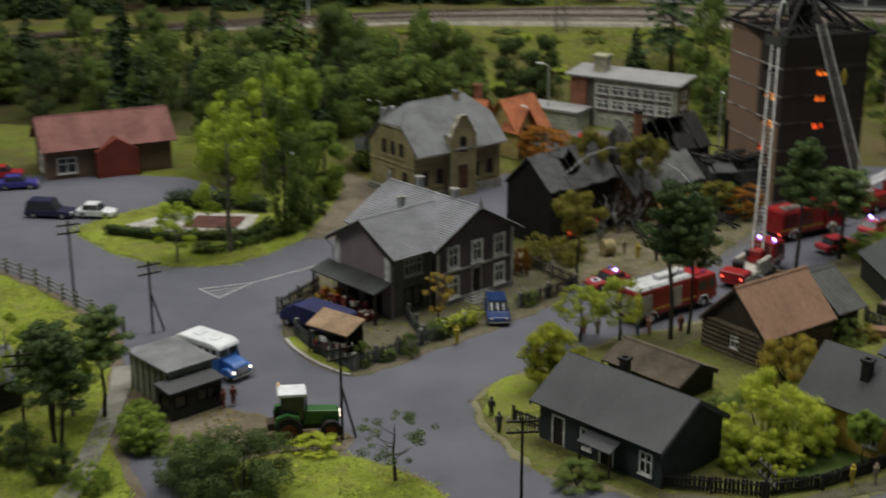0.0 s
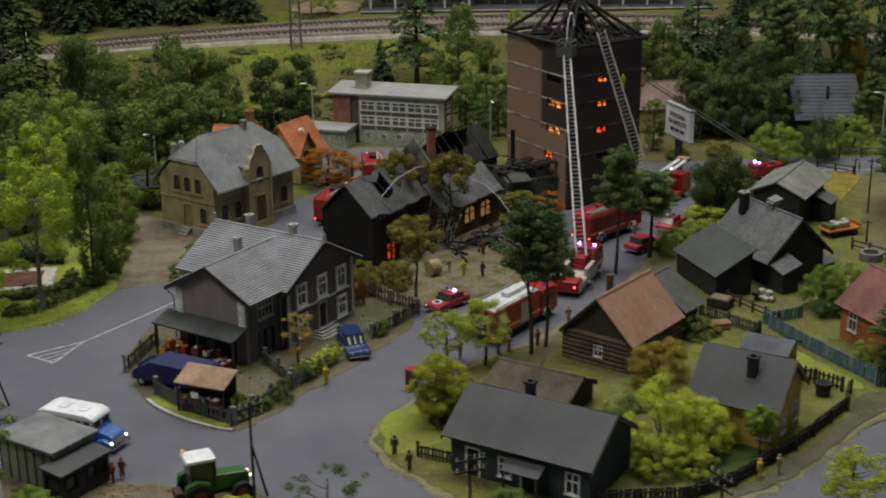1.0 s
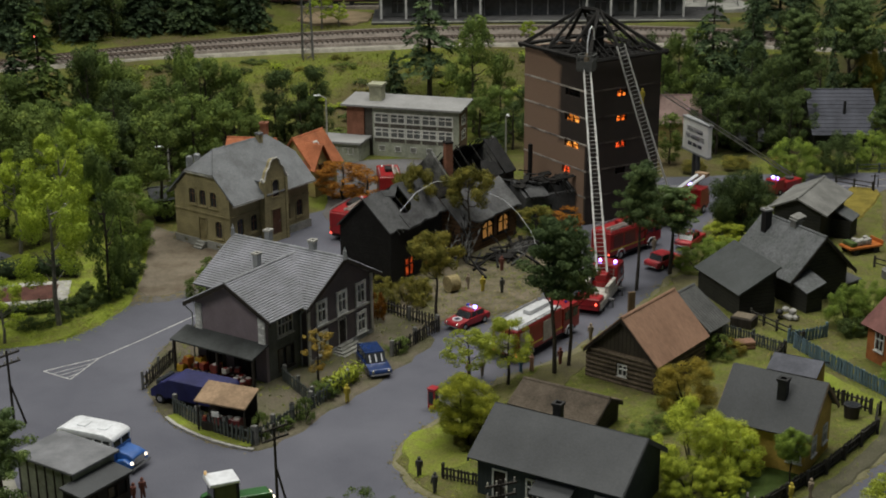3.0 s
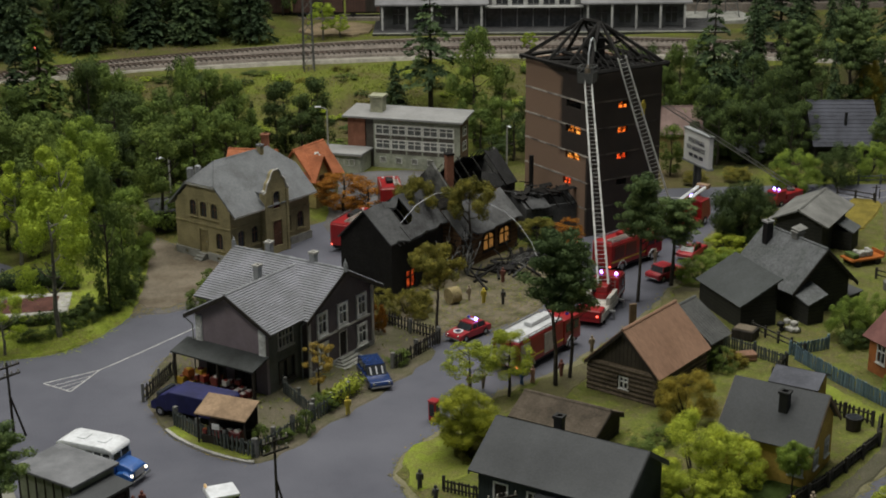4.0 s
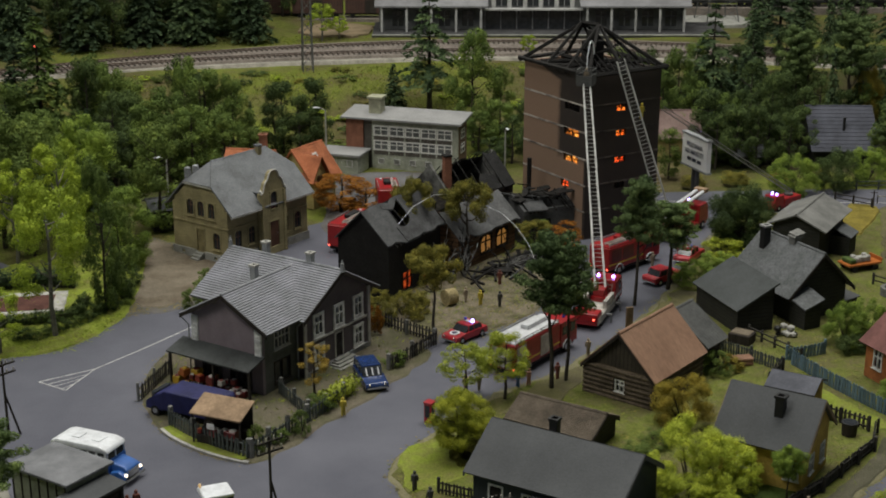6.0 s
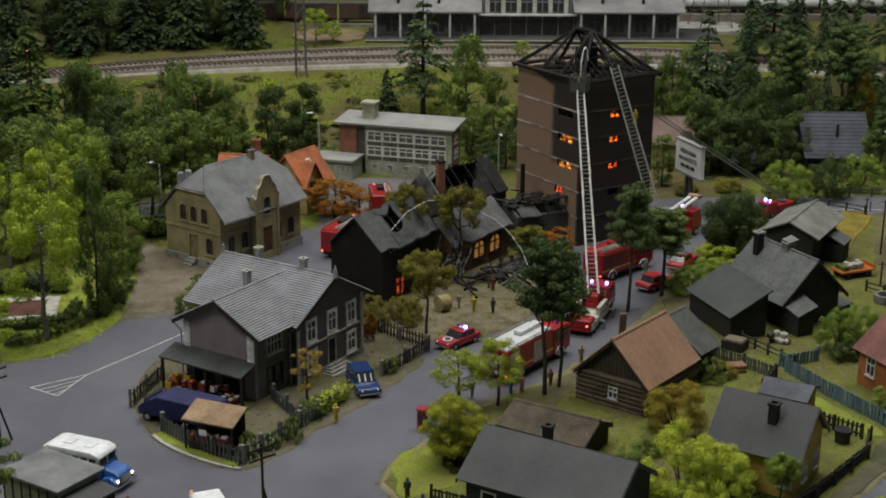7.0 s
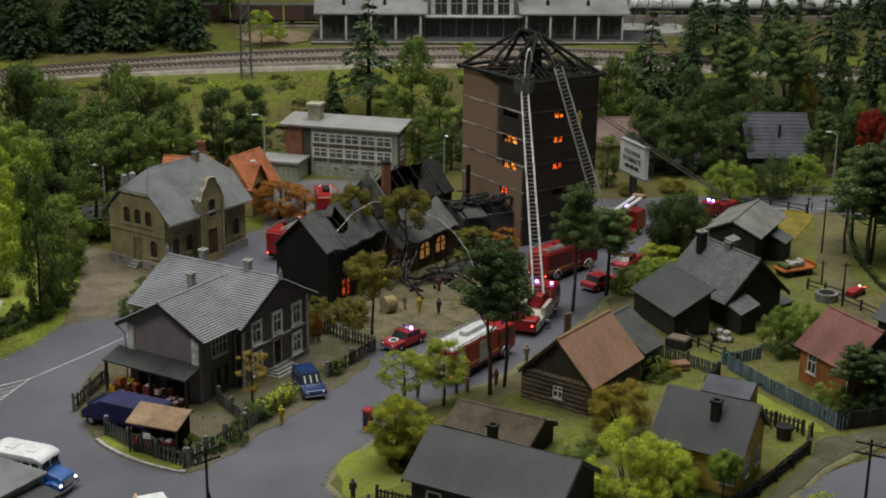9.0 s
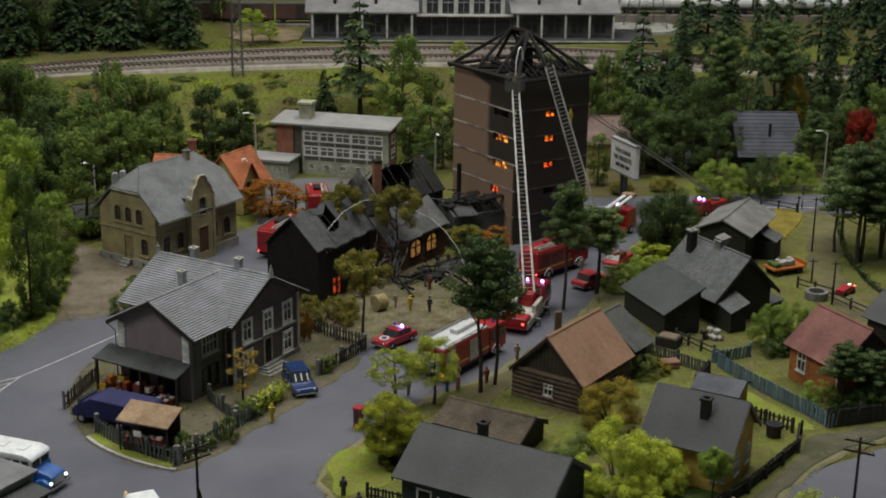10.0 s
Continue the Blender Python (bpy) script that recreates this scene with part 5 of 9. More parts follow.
    part("ridge_beam", bm, CHAR, h)
    for (x, y), apex in feet[::2]:
        bm = bmesh.new()
        p, q = Vector((x, y, H)).lerp(apex, 0.5), Vector((a / 2, b / 2, H + 1.2))
        rod(bm, p, q, 0.16, 0.14, 5)
        part("collar_beam", bm, CHAR, h)
    for p, q in (((-.5, -.5), (a + .5, -.5)), ((a + .5, -.5), (a + .5, b + .5)), ((a + .5, b + .5), (-.5, b + .5)), ((-.5, b + .5), (-.5, -.5)), ((a / 2, -.5), (a / 2, b + .5)), ((-.5, b * .45), (a + .5, b * .5)), ((-.5, -.5), (a / 2, b / 2)), ((0.5, b * 0.8), (a, b * .3)), ((a, b * .9), (a * .3, b * .2))):
        bm = bmesh.new()
        rod(bm, (*p, H + rng.uniform(0.1, .4)), (*q, H + rng.uniform(0.1, .5)), 0.28, 0.26, 5)
        part("tie_beam", bm, CHAR, h)
    for i in range(14):
        bm = bmesh.new()
        u = (i + 0.5) / 14
        x = a * u
        n = rng.uniform(0.35, 0.9)
        rod(bm, (x, 0.5, H + 0.2), (x + rng.uniform(-.3, .3), 0.5 + b * 0.42 * n, H + 0.3 + 4.2 * n * (1 - abs(u - 0.5))), 0.09, 0.06, 4)
        part("burnt_batten", bm, CHAR, h)
    for i in range(16):
        bm = bmesh.new()
        x, y = rng.uniform(0.5, a - .5), rng.uniform(0.5, b - .5)
        d = Vector((rng.uniform(-3, 3), rng.uniform(-3, 3), rng.uniform(-0.4, 0.8)))
        rod(bm, (x, y, 19.6), Vector((min(a, max(0, x + d.x)), min(b, max(0, y + d.y)), 19.7 + max(0, d.z))), 0.14, 0.1, 4)
        part("fallen_batten", bm, CHAR if i % 3 else ASH, h)
    bm = bmesh.new()
    box(bm, a * .5 - 1.1, a * .5 + 1.1, b * .5 - .9, b * .5 + .9, 19.3, 22.6, 0.1)
    box(bm, a * .5 - .7, a * .5 + .5, b * .5 - .6, b * .5 + .5, 22.6, 23.9, 0.1)
    part("flue", bm, CHAR, h, "burnt lift housing under the roof frame")
    return h


def soot_brick():
    """Brown brick, with soot that hangs in broad ragged plumes round the corner and the top."""
    m, nt, b = node_mat("sooty_brick")
    vec = coords(nt, (1, 1, 1))
    sep = nt.nodes.new("ShaderNodeSeparateXYZ")
    nt.links.new(vec, sep.inputs[0])
    brick = mix(nt, noise_node(nt, vec, 5, 4), (0.17, 0.11, 0.075), (0.28, 0.18, 0.125))
    n = noise_node(nt, vec, 0.16, 4, 0.6)
    def maths(op, p, q):
        k = nt.nodes.new("ShaderNodeMath")
        k.operation = op
        for i, v in enumerate((p, q)):
            if isinstance(v, (int, float)):
                k.inputs[i].default_value = v
            else:
                nt.links.new(v, k.inputs[i])
        return k.outputs[0]
    # burnt round the corner where the fire broke out, down to the third floor, and under the roof
    near = maths("ADD", maths("MULTIPLY", maths("SUBTRACT", 5.6, sep.outputs["Y"]), 0.55), 0.5)
    low = maths("ADD", maths("MULTIPLY", maths("SUBTRACT", sep.outputs["Z"], 9.4), 0.45), 0.5)
    street = maths("ADD", maths("MULTIPLY", maths("SUBTRACT", 0.35, sep.outputs["Y"]), 4.0), 0.55)
    high = maths("ADD", maths("SUBTRACT", sep.outputs["Z"], 19.0), maths("MULTIPLY", maths("SUBTRACT", 9.0, sep.outputs["Y"]), 0.3))
    fac = maths("MAXIMUM", maths("MAXIMUM", maths("MINIMUM", near, low), street), high)
    fac = maths("ADD", fac, maths("MULTIPLY", maths("SUBTRACT", n, 0.5), 0.9))
    black = mix(nt, noise_node(nt, vec, 0.3, 4, 0.7), (0.011, 0.009, 0.008), (0.045, 0.032, 0.025))
    col = mix(nt, ramp(nt, fac, [(0.3, (0, 0, 0)), (0.7, (1, 1, 1))]), brick, black)
    nt.links.new(col, b.inputs["Base Color"])
    b.inputs["Roughness"].default_value = 0.85
    bump(nt, b, noise_node(nt, vec, 6, 3), 0.4, 0.05)
    return m


BURNT_BAND = surface("burnt_concrete", (0.13, 0.105, 0.09), 0.9, grain=4, stain=0.35, vary=0.5, other=(0.035, 0.03, 0.028))
CONCRETE_SOOT = surface("sooty_concrete", (0.5, 0.46, 0.41), 0.85, grain=4, stain=0.35, vary=0.4, other=(0.12, 0.1, 0.09))
tower()


# the burnt-out houses
def burnt(name, cx, cy, rz, L, W, eave, ridge, wall, roof, label, keep, seed, holes=None, pane=None, gable=None, arch=False):
    """A burnt house: charred walls, part of the roof fallen in, bare rafters."""
    frail = random.Random(seed + 40)
    h = gabled(name, cx, cy, rz, L, W, eave, ridge, wall, roof, label, over=0.5, over_g=0.3, slopes="", ridge_cap=False, holes=holes, frame=CHAR, pane=pane, z=0, gable=gable, arch=arch)
    k = (ridge - eave) / (W / 2)
    for s in (-1, 1):
        n = 14
        for i in range(n):
            x = -L / 2 + L * (i + 0.5) / n
            if frail.random() < 0.35:
                continue
            u, f = x + frail.uniform(-0.25, 0.25), frail.choice((1.0, 1.0, 0.8, 0.55))
            bm = bmesh.new()
            rod(bm, (u, s * (W / 2 + .4) * (1 - f), ridge - (ridge - eave + k * .4) * (1 - f)), (x, s * (W / 2 + .4), eave - k * .4), 0.07, 0.1, 4)
            part("rafter", bm, CHAR, h)
        for x0, x1, t0, t1 in keep[s]:
            bm = bmesh.new()
            pts = ragged([(x0, t0), (x1, t0), (x1, t1), (x0, t1)], 0.28, 0.7, seed)
            ye, ze = W / 2 + .5, eave - k * .5
            solid(bm, [(u, s * ye * v, ridge + (ze - ridge) * v + 0.1) for u, v in [(p[0], min(1.0, max(0.0, p[1]))) for p in pts]], (0, 0, 0.16 + 0.03 * keep[s].index((x0, x1, t0, t1))))
            bmesh.ops.triangulate(bm, faces=[f for f in bm.faces if len(f.verts) > 4])
            part("roof_remnant", bm, roof, h, "scorched remnant of the roof")
    return h


burnt("burnt_house", -0.1, 119.35, 59, 10.5, 6.4, 6.05, 9.2, CHAR, ASH, "black burnt-out house with a holed grey roof",
      {-1: [(-5.6, -1.6, 0.0, 1.0), (0.8, 5.6, 0.0, 1.0), (-2.2, 1.4, 0.0, 0.16), (-2.2, 1.4, 0.6, 1.0)], 1: [(-5.6, 5.6, 0.0, 1.0)]}, 3, holes={"S": [(3.6, 0.4, 1.7, 1.9), (7.5, 0.6, 1.2, 1.6)]}, pane=FIRE_DIM)
burnt("burnt_workshop", 8.5, 128.6, 53.5, 11.4, 5.6, 3.9, 6.6, lines("scorched_boards", (0.13, 0.07, 0.035), (0.02, 0.015, 0.01), "Z", 0.5, 0.2), surface("ashen_slate", (0.14, 0.142, 0.145), 0.9, grain=4, stain=0.4, vary=0.4, other=(0.07, 0.07, 0.072)), "scorched brown workshop with lit windows",
      {-1: [(-5.9, 5.9, 0.05, 1.0)], 1: [(-5.9, 0.0, 0.0, 1.0)]}, 5, holes={"S": [(5.4, 1.2, 2.1, 1.9), (8.6, 1.2, 2.1, 1.9)]}, pane=LAMPLIGHT, arch=True)
SCORCHED = surface("scorched_plaster", (0.2, 0.2, 0.19), 0.9, grain=4, stain=0.45, vary=0.4, other=(0.04, 0.04, 0.04))
COTTAGE = burnt("burnt_cottage", 8.0, 139.6, 45, 11.0, 7.0, 5.6, 9.0, surface("sooty_plaster", (0.11, 0.1, 0.09), 0.9, grain=4, stain=0.5, vary=0.4, other=(0.02, 0.018, 0.017)), surface("sooty_slate", (0.02, 0.02, 0.021), 0.85, grain=4, stain=0.6, vary=0.6, relief=0.8, depth=0.12, other=(0.01, 0.01, 0.01)), "collapsed black cottage with bare rafters and grey gable",
      {-1: [(3.4, 5.4, 0.1, 1.0), (0.2, 3.0, 0.62, 1.0)], 1: [(-1.4, 5.4, 0.3, 1.0)]}, 7, holes={"W": [(2.0, 2.8, 0.9, 1.6), (4.0, 2.8, 0.9, 1.6)], "S": [(6.0, 2.2, 0.8, 1.4), (8.2, 2.2, 0.8, 1.4)]}, pane=CHAR, gable=SCORCHED)
bm = bmesh.new()
box(bm, -5.1, 5.1, -3.1, 3.1, 0.2, 3.4, 0.2)
part("fallen_floor", bm, CHAR, COTTAGE, "charred floor and rubble fallen inside the walls")
burnt("burnt_store", 17.0, 137.2, 27, 7.0, 6.0, 4.0, 5.4, ASH, ASH, "roofless grey ruin with fallen beams",
      {-1: [(-3.0, -0.5, 0.4, 1.0)], 1: []}, 11, holes={"S": [(1.6, 1.4, 0.7, 1.2), (3.2, 1.4, 0.7, 1.2)]}, pane=CHAR)
RUIN = thing("brick_chimney", 6.2, 135.0, 0, 20, "free-standing brown brick chimney among the ruins", "chimney")
bm = bmesh.new()
box(bm, -0.45, 0.45, -0.45, 0.45, 0, 10.2, 0.05)
part("shaft", bm, RED_BRICK, RUIN)
bm = bmesh.new()
box(bm, -0.52, 0.52, -0.52, 0.52, 10.2, 10.45, 0.05)
part("cap", bm, CHAR, RUIN)
PIPE = thing("stove_pipe", 16.3, 140.6, 0, 0, "tall dark stove pipe beside the ruin", "pipe")
bm = bmesh.new()
rod(bm, (0, 0, 0), (0, 0, 8.6), 0.3, 0.28, 8)
part("pipe", bm, CHAR, PIPE)

# charred boards heaped on the ruin, and a burnt shrub before it
def rubble():
    rng = random.Random(19)
    for i in range(44):
        c = Vector((rng.uniform(13.6, 20.4), rng.uniform(133.6, 139.6), 0))
        z = 4.3 + rng.uniform(0, 1.0) if i % 2 else 0.1
        if not i % 2:
            c = Vector((rng.uniform(11, 18.5), 0, 0))
            c.y = 122.6 + (c.x - 11) * 0.95 + rng.uniform(-1.6, 1.6)
        v = thing("charred_board", c.x, c.y, z, rng.uniform(0, 180), "charred roof board fallen among the ruins", "board", "burnt debris before the ruins")
        n, w = rng.uniform(0.6, 1.8), rng.uniform(0.15, 0.5)
        bm = bmesh.new()
        box(bm, -n, n, -w, w, 0, 0.12, 0.02, m=pose(0, 0, 0.35, rng.uniform(-25, 25), rng.uniform(-18, 18), 0))
        part("board", bm, CHAR if i % 5 else ASH, v)


rubble()


TWIG = surface("ashen_twig", (0.26, 0.26, 0.25), 0.9, grain=4, stain=0.6, vary=0.4, other=(0.08, 0.08, 0.08))


def burnt_shrub(x, y, hgt, seed):
    rng = random.Random(seed)
    v = thing("burnt_shrub", x, y, 0.1, 0, "leafless burnt shrub with ashen twigs", "shrub")
    for i in range(7):
        a, tilt = rng.uniform(0, 6.28), rng.uniform(0.25, 1.0)
        bm = bmesh.new()
        p = Vector((0, 0, 0))
        d = Vector((math.cos(a) * tilt, math.sin(a) * tilt, 1.0)).normalized()
        for k in range(4):
            q = p + d * hgt * 0.3
            rod(bm, p, q, 0.11 - 0.022 * k, 0.09 - 0.02 * k, 4)
            for j in range(2):
                e = (d + Vector((rng.uniform(-1, 1), rng.uniform(-1, 1), rng.uniform(-.2, .6)))).normalized()
                rod(bm, q, q + e * hgt * 0.22, 0.06, 0.02, 3)
            p, d = q, (d + Vector((rng.uniform(-.5, .5), rng.uniform(-.5, .5), rng.uniform(-.3, .2)))).normalized()
        part("branch", bm, TWIG if i % 3 else CHAR, v)


burnt_shrub(6.4, 119.6, 4.6, 1)
burnt_shrub(4.6, 117.2, 3.8, 2)
burnt_shrub(8.0, 120.6, 3.4, 3)
burnt_shrub(12.6, 123.0, 3.0, 4)


# ---- trees ----
def unit(v):
    return v / (np.linalg.norm(v, axis=1)[:, None] + 1e-6)


def cloud(rng, lobes, leaves, size, flat=1.0, loose=0.28):
    """Small leaves lapped over the skins of many uneven lobes (centre, radius): vertices of triangles, in centimetres."""
    out = []
    for c, r in lobes:
        n = int(leaves * r * r)
        d = unit(rng.normal(size=(n, 3)))
        knob = np.sin(d @ rng.normal(size=3) * 5 + rng.uniform(0, 6)) * np.sin(d @ rng.normal(size=3) * 6 + rng.uniform(0, 6))
        p = np.array(c) + d * np.array((1, 1, flat)) * r * (0.86 + 0.2 * knob[:, None] + 0.1 * rng.normal(size=(n, 1)))
        nrm = unit(d + loose * rng.normal(size=(n, 3)))
        a = unit(np.cross(nrm, rng.normal(size=(n, 3)))) * size * rng.uniform(0.6, 1.3, (n, 1))
        b = unit(np.cross(nrm, a)) * size * rng.uniform(0.5, 1.1, (n, 1))
        out.append(np.stack([p - a * .6 - b * .5, p + a * .6 - b * .4, p + b * .7], 1))
    return np.concatenate(out).reshape(-1, 3)


def triangles(name, v, material, parent):
    me = bpy.data.meshes.new(name)
    v = v * CM
    me.from_pydata(v.tolist(), [], np.arange(len(v)).reshape(-1, 3).tolist())
    me.materials.append(material)
    ob = new(name, me)
    ob.parent = parent
    return ob


def taper(bm, pts, radii, seg=6):
    """One unbroken tapering stem along the points."""
    pts = [Vector(p) for p in pts]
    rings = []
    for i, (p, r) in enumerate(zip(pts, radii)):
        axis = (pts[min(i + 1, len(pts) - 1)] - pts[max(i - 1, 0)]).normalized()
        u = axis.cross(Vector((0.81, 0.5, 0.13))).normalized()
        w = axis.cross(u)
        rings.append([bm.verts.new(p + (u * math.cos(2 * math.pi * k / seg) + w * math.sin(2 * math.pi * k / seg)) * r) for k in range(seg)])
    for a, b in zip(rings, rings[1:]):
        for k in range(seg):
            bm.faces.new((a[k], a[(k + 1) % seg], b[(k + 1) % seg], b[k]))
    bm.faces.new(rings[0][::-1])
    bm.faces.new(rings[-1])


def limbs(bm, rng, base, top, r, n, spread, owner=None, bark=None):
    """A tapered trunk, slightly bent, with limbs; an owner gets each limb as a branch of its own."""
    b, t = Vector(base), Vector(top)
    pts = [b.lerp(t, k / 4) + Vector((rng.uniform(-.16, .16), rng.uniform(-.16, .16), 0)) * (k > 0) for k in range(5)]
    taper(bm, pts, [r, r * 0.82, r * 0.62, r * 0.42, 0.04])
    for i in range(n):
        g = rng.uniform(1.4, 3.6)
        p = pts[int(g)].lerp(pts[int(g) + 1], g - int(g))
        a = rng.uniform(0, 6.28)
        q = p + Vector((math.cos(a) * spread, math.sin(a) * spread, spread * rng.uniform(0.3, 0.9)))
        mid = p.lerp(q, 0.5) + Vector((0, 0, -0.12 * spread))
        limb = bmesh.new() if owner else bm
        taper(limb, (p, mid, q), (r * 0.35, r * 0.24, 0.03), 4)
        if owner:
            part("branch", limb, bark or BARK, owner)


def leafy(name, seed, material, label, low=0.18, wide=0.26, lobes=30, leaves=330, size=0.19, cat="tree", lobe=(0.5, 1.05), airy=0.3, split=False, bark=None):
    """A ten-centimetre broadleaf tree, its crown in uneven lobes."""
    h = thing(name, 0, -300, 0, 0, label, cat)
    py = random.Random(seed)
    rng = np.random.default_rng(seed)
    bm = bmesh.new()
    limbs(bm, py, (0, 0, -0.1), (0, 0, 8.5), 0.2, 9, 1.6, h if split else None, bark)
    part("trunk", bm, bark or BARK, h)
    ls = []
    for i in range(lobes):
        t = py.random()
        z = 10 * (low + (0.95 - low) * t)
        r = 10 * wide * math.sin(math.pi * min(0.97, 0.12 + 0.82 * t)) ** 0.7
        a, q = py.uniform(0, 6.28), r * py.uniform(airy, 0.98) ** 0.7
        ls.append(((math.cos(a) * q, math.sin(a) * q, z), py.uniform(*lobe)))
    triangles("crown", cloud(rng, ls, leaves, size, 0.95), material, h)
    return h


def spruce(name, seed, material, label, wide=0.2, gaps=0.05, low=1.0, whorls=22):
    h = thing(name, 0, -300, 0, 0, label, "tree")
    py = random.Random(seed)
    rng = np.random.default_rng(seed)
    bm = bmesh.new()
    rod(bm, (0, 0, -0.1), (0, 0, 9.8), 0.2, 0.03, 6)
    part("trunk", bm, BARK, h)
    ls = []
    tri = []
    for i in range(whorls):
        t = i / (whorls - 1)
        z = low + (9.8 - low) * t
        r = 10 * wide * (1 - t) ** 0.85 + 0.15
        for k in range(int(6 + 7 * (1 - t))):
            if py.random() < gaps:
                continue
            a = py.uniform(0, 6.28)
            rr = r * py.uniform(0.7, 1.15)
            n = int(12 + 21 * (1 - t))
            u = rng.random(n) ** 0.7
            side = rng.normal(size=n) * 0.16 * (1.2 - u) * rr
            x = math.cos(a) * u * rr - math.sin(a) * side
            y = math.sin(a) * u * rr + math.cos(a) * side
            zz = z - 0.38 * u * u * rr + rng.normal(size=n) * 0.06
            p = np.stack([x, y, zz], 1)
            d = np.array([math.cos(a), math.sin(a), -0.35]) * 0.28
            w = np.array([-math.sin(a), math.cos(a), 0]) * 0.1
            j = rng.normal(size=(n, 3)) * 0.075
            tri.append(np.stack([p - w + j, p + w - j, p + d + j], 1))
    triangles("crown", np.concatenate(tri).reshape(-1, 3), material, h)
    return h


def pine(name, seed, material, label):
    """A tall bare trunk with a ragged crown of flat pads."""
    h = thing(name, 0, -300, 0, 0, label, "tree")
    py = random.Random(seed)
    rng = np.random.default_rng(seed)
    bm = bmesh.new()
    limbs(bm, py, (0, 0, -0.1), (0.2, 0.1, 9.2), 0.17, 6, 1.2)
    part("trunk", bm, BARK, h)
    ls = []
    for i in range(30):
        t = (i + py.random()) / 30
        a, reach = i * 2.4 + py.uniform(-.4, .4), (0.5 + 0.5 * py.random()) * (2.3 - 1.5 * max(0.0, t - 0.25))
        for k in range(3):
            q = reach * (0.35 + 0.32 * k)
            ls.append(((math.cos(a) * q + py.uniform(-.2, .2), math.sin(a) * q + py.uniform(-.2, .2), 5.2 + 4.3 * t + 0.15 * k), py.uniform(0.32, 0.62)))
    triangles("crown", cloud(rng, ls, 640, 0.14, 0.6), material, h)
    return h


def bush(name, seed, material, label, leaves=560, size=0.17, lobes=64, lobe=(0.5, 1.15), round_off=1.0):
    h = thing(name, 0, -300, 0, 0, label, "bush")
    py = random.Random(seed)
    rng = np.random.default_rng(seed)
    bm = bmesh.new()
    for i in range(6):
        a = py.uniform(0, 6.28)
        rod(bm, (0, 0, -0.1), (math.cos(a) * 2, math.sin(a) * 2, py.uniform(4, 7)), 0.14, 0.04, 4)
    part("stem", bm, BARK, h)
    ls = []
    for i in range(lobes):
        a, q, z = py.uniform(0, 6.28), (0.25 + 0.75 * py.random()) ** 0.6 * 4.1, py.uniform(0.9, 9.0)
        q *= math.sqrt(max(0.1, 1 - ((z - 4.2) / 5.6) ** 2))
        ls.append(((math.cos(a) * q, math.sin(a) * q, z), py.uniform(*lobe)))
    triangles("foliage", cloud(rng, ls, leaves, size, 1.3), material, h)
    return h


PROTOS = []


def grove(protos, rows, group="", wide=0.0):
    """Copies of the prototypes at rows of x, y, height, width."""
    for i, (x, y, hgt, w) in enumerate(rows):
        pr = protos[i % len(protos)]
        spin = (x * 37.7 + y * 91.3) % 360
        k = hgt / 10
        kw = w / (pr["crown_width"]) * (0.87 if pr in MT + ST + DT else 1.0)
        c = copy_thing(pr, at(x, y, height(x, y) + 0.1, spin, kw, k))
        if group:
            c["group"] = group


def proto(ob, width):
    ob["crown_width"] = width
    PROTOS.append(ob)
    return ob


FINE = dict(lobes=78, leaves=900, size=0.125, lobe=(0.35, 0.85))
LT = [proto(leafy("broadleaf_tree", s, LEAF_LIGHT, "bright green foam-leaved broadleaf tree with gaps in its crown", low=0.3, lobes=40, leaves=1000, size=0.12, lobe=(0.35, 0.8), airy=0.5, split=True, bark=PALE_BARK), 5.6) for s in (1, 2)]
NT = [proto(leafy("broadleaf_tree", s, LEAF_PARK, "tall mid-green broadleaf tree in the park", low=0.1, **FINE), 5.6) for s in (31, 32)]
MT = [proto(leafy("broadleaf_tree", s, LEAF_MID, "mid-green broadleaf tree with uneven crown", low=0.1), 5.6) for s in (3, 4, 5)]
ST = [proto(leafy("broadleaf_tree", s, LEAF_SOFT, "soft green broadleaf tree at the wood's edge", low=0.1, lobes=44, lobe=(0.4, 1.0)), 5.6) for s in (33, 34)]
DT = [proto(leafy("dark_tree", s, LEAF_DARK, "dark green dense woodland tree", low=0.08), 5.6) for s in (6, 7)]
SP = [proto(spruce("spruce", s, LEAF_PINE, "dark green spruce with drooping branches"), 4.2) for s in (8, 9)]
FIR = [proto(spruce("fir", 19, LEAF_PINE, "tall dark fir with layered branches and bare lower trunk", 0.24, 0.12, 3.2, 11), 4.8)]
PN = [proto(pine("pine", s, LEAF_YARD, "tall slender pine with bare dark trunk and ragged crown"), 5.2) for s in (10, 11)]
OT = [proto(leafy("autumn_tree", 12, LEAF_OLIVE, "small olive-brown tree by the burnt houses", low=0.6, wide=0.28, lobes=52, leaves=700, size=0.14, lobe=(0.35, 0.8)), 5.8)]
AT = [proto(leafy("autumn_tree", 13, LEAF_AUTUMN, "orange-leaved small autumn tree", low=0.05, wide=0.28, lobes=60, leaves=500, size=0.16, lobe=(0.35, 0.8)), 5.8)]
THIN = [proto(leafy("autumn_tree", 16, LEAF_STRAW, "thin yellowing young tree in the front garden", low=0.3, wide=0.26, lobes=26, leaves=520, size=0.15, lobe=(0.3, 0.7), split=True), 5.4)]
BIRCH = [proto(leafy("young_birch", s, LEAF_LIME, "airy yellow-green young birch with visible stems", low=0.38, wide=0.32, lobes=62, leaves=560, size=0.13, lobe=(0.35, 0.8), split=True), 6.4) for s in (17, 18)]
RT = [proto(leafy("red_tree", 14, LEAF_RED, "crimson-leaved tree beyond the road", low=0.25, wide=0.3, lobes=70, leaves=520, size=0.15, airy=0.1), 5.6)]
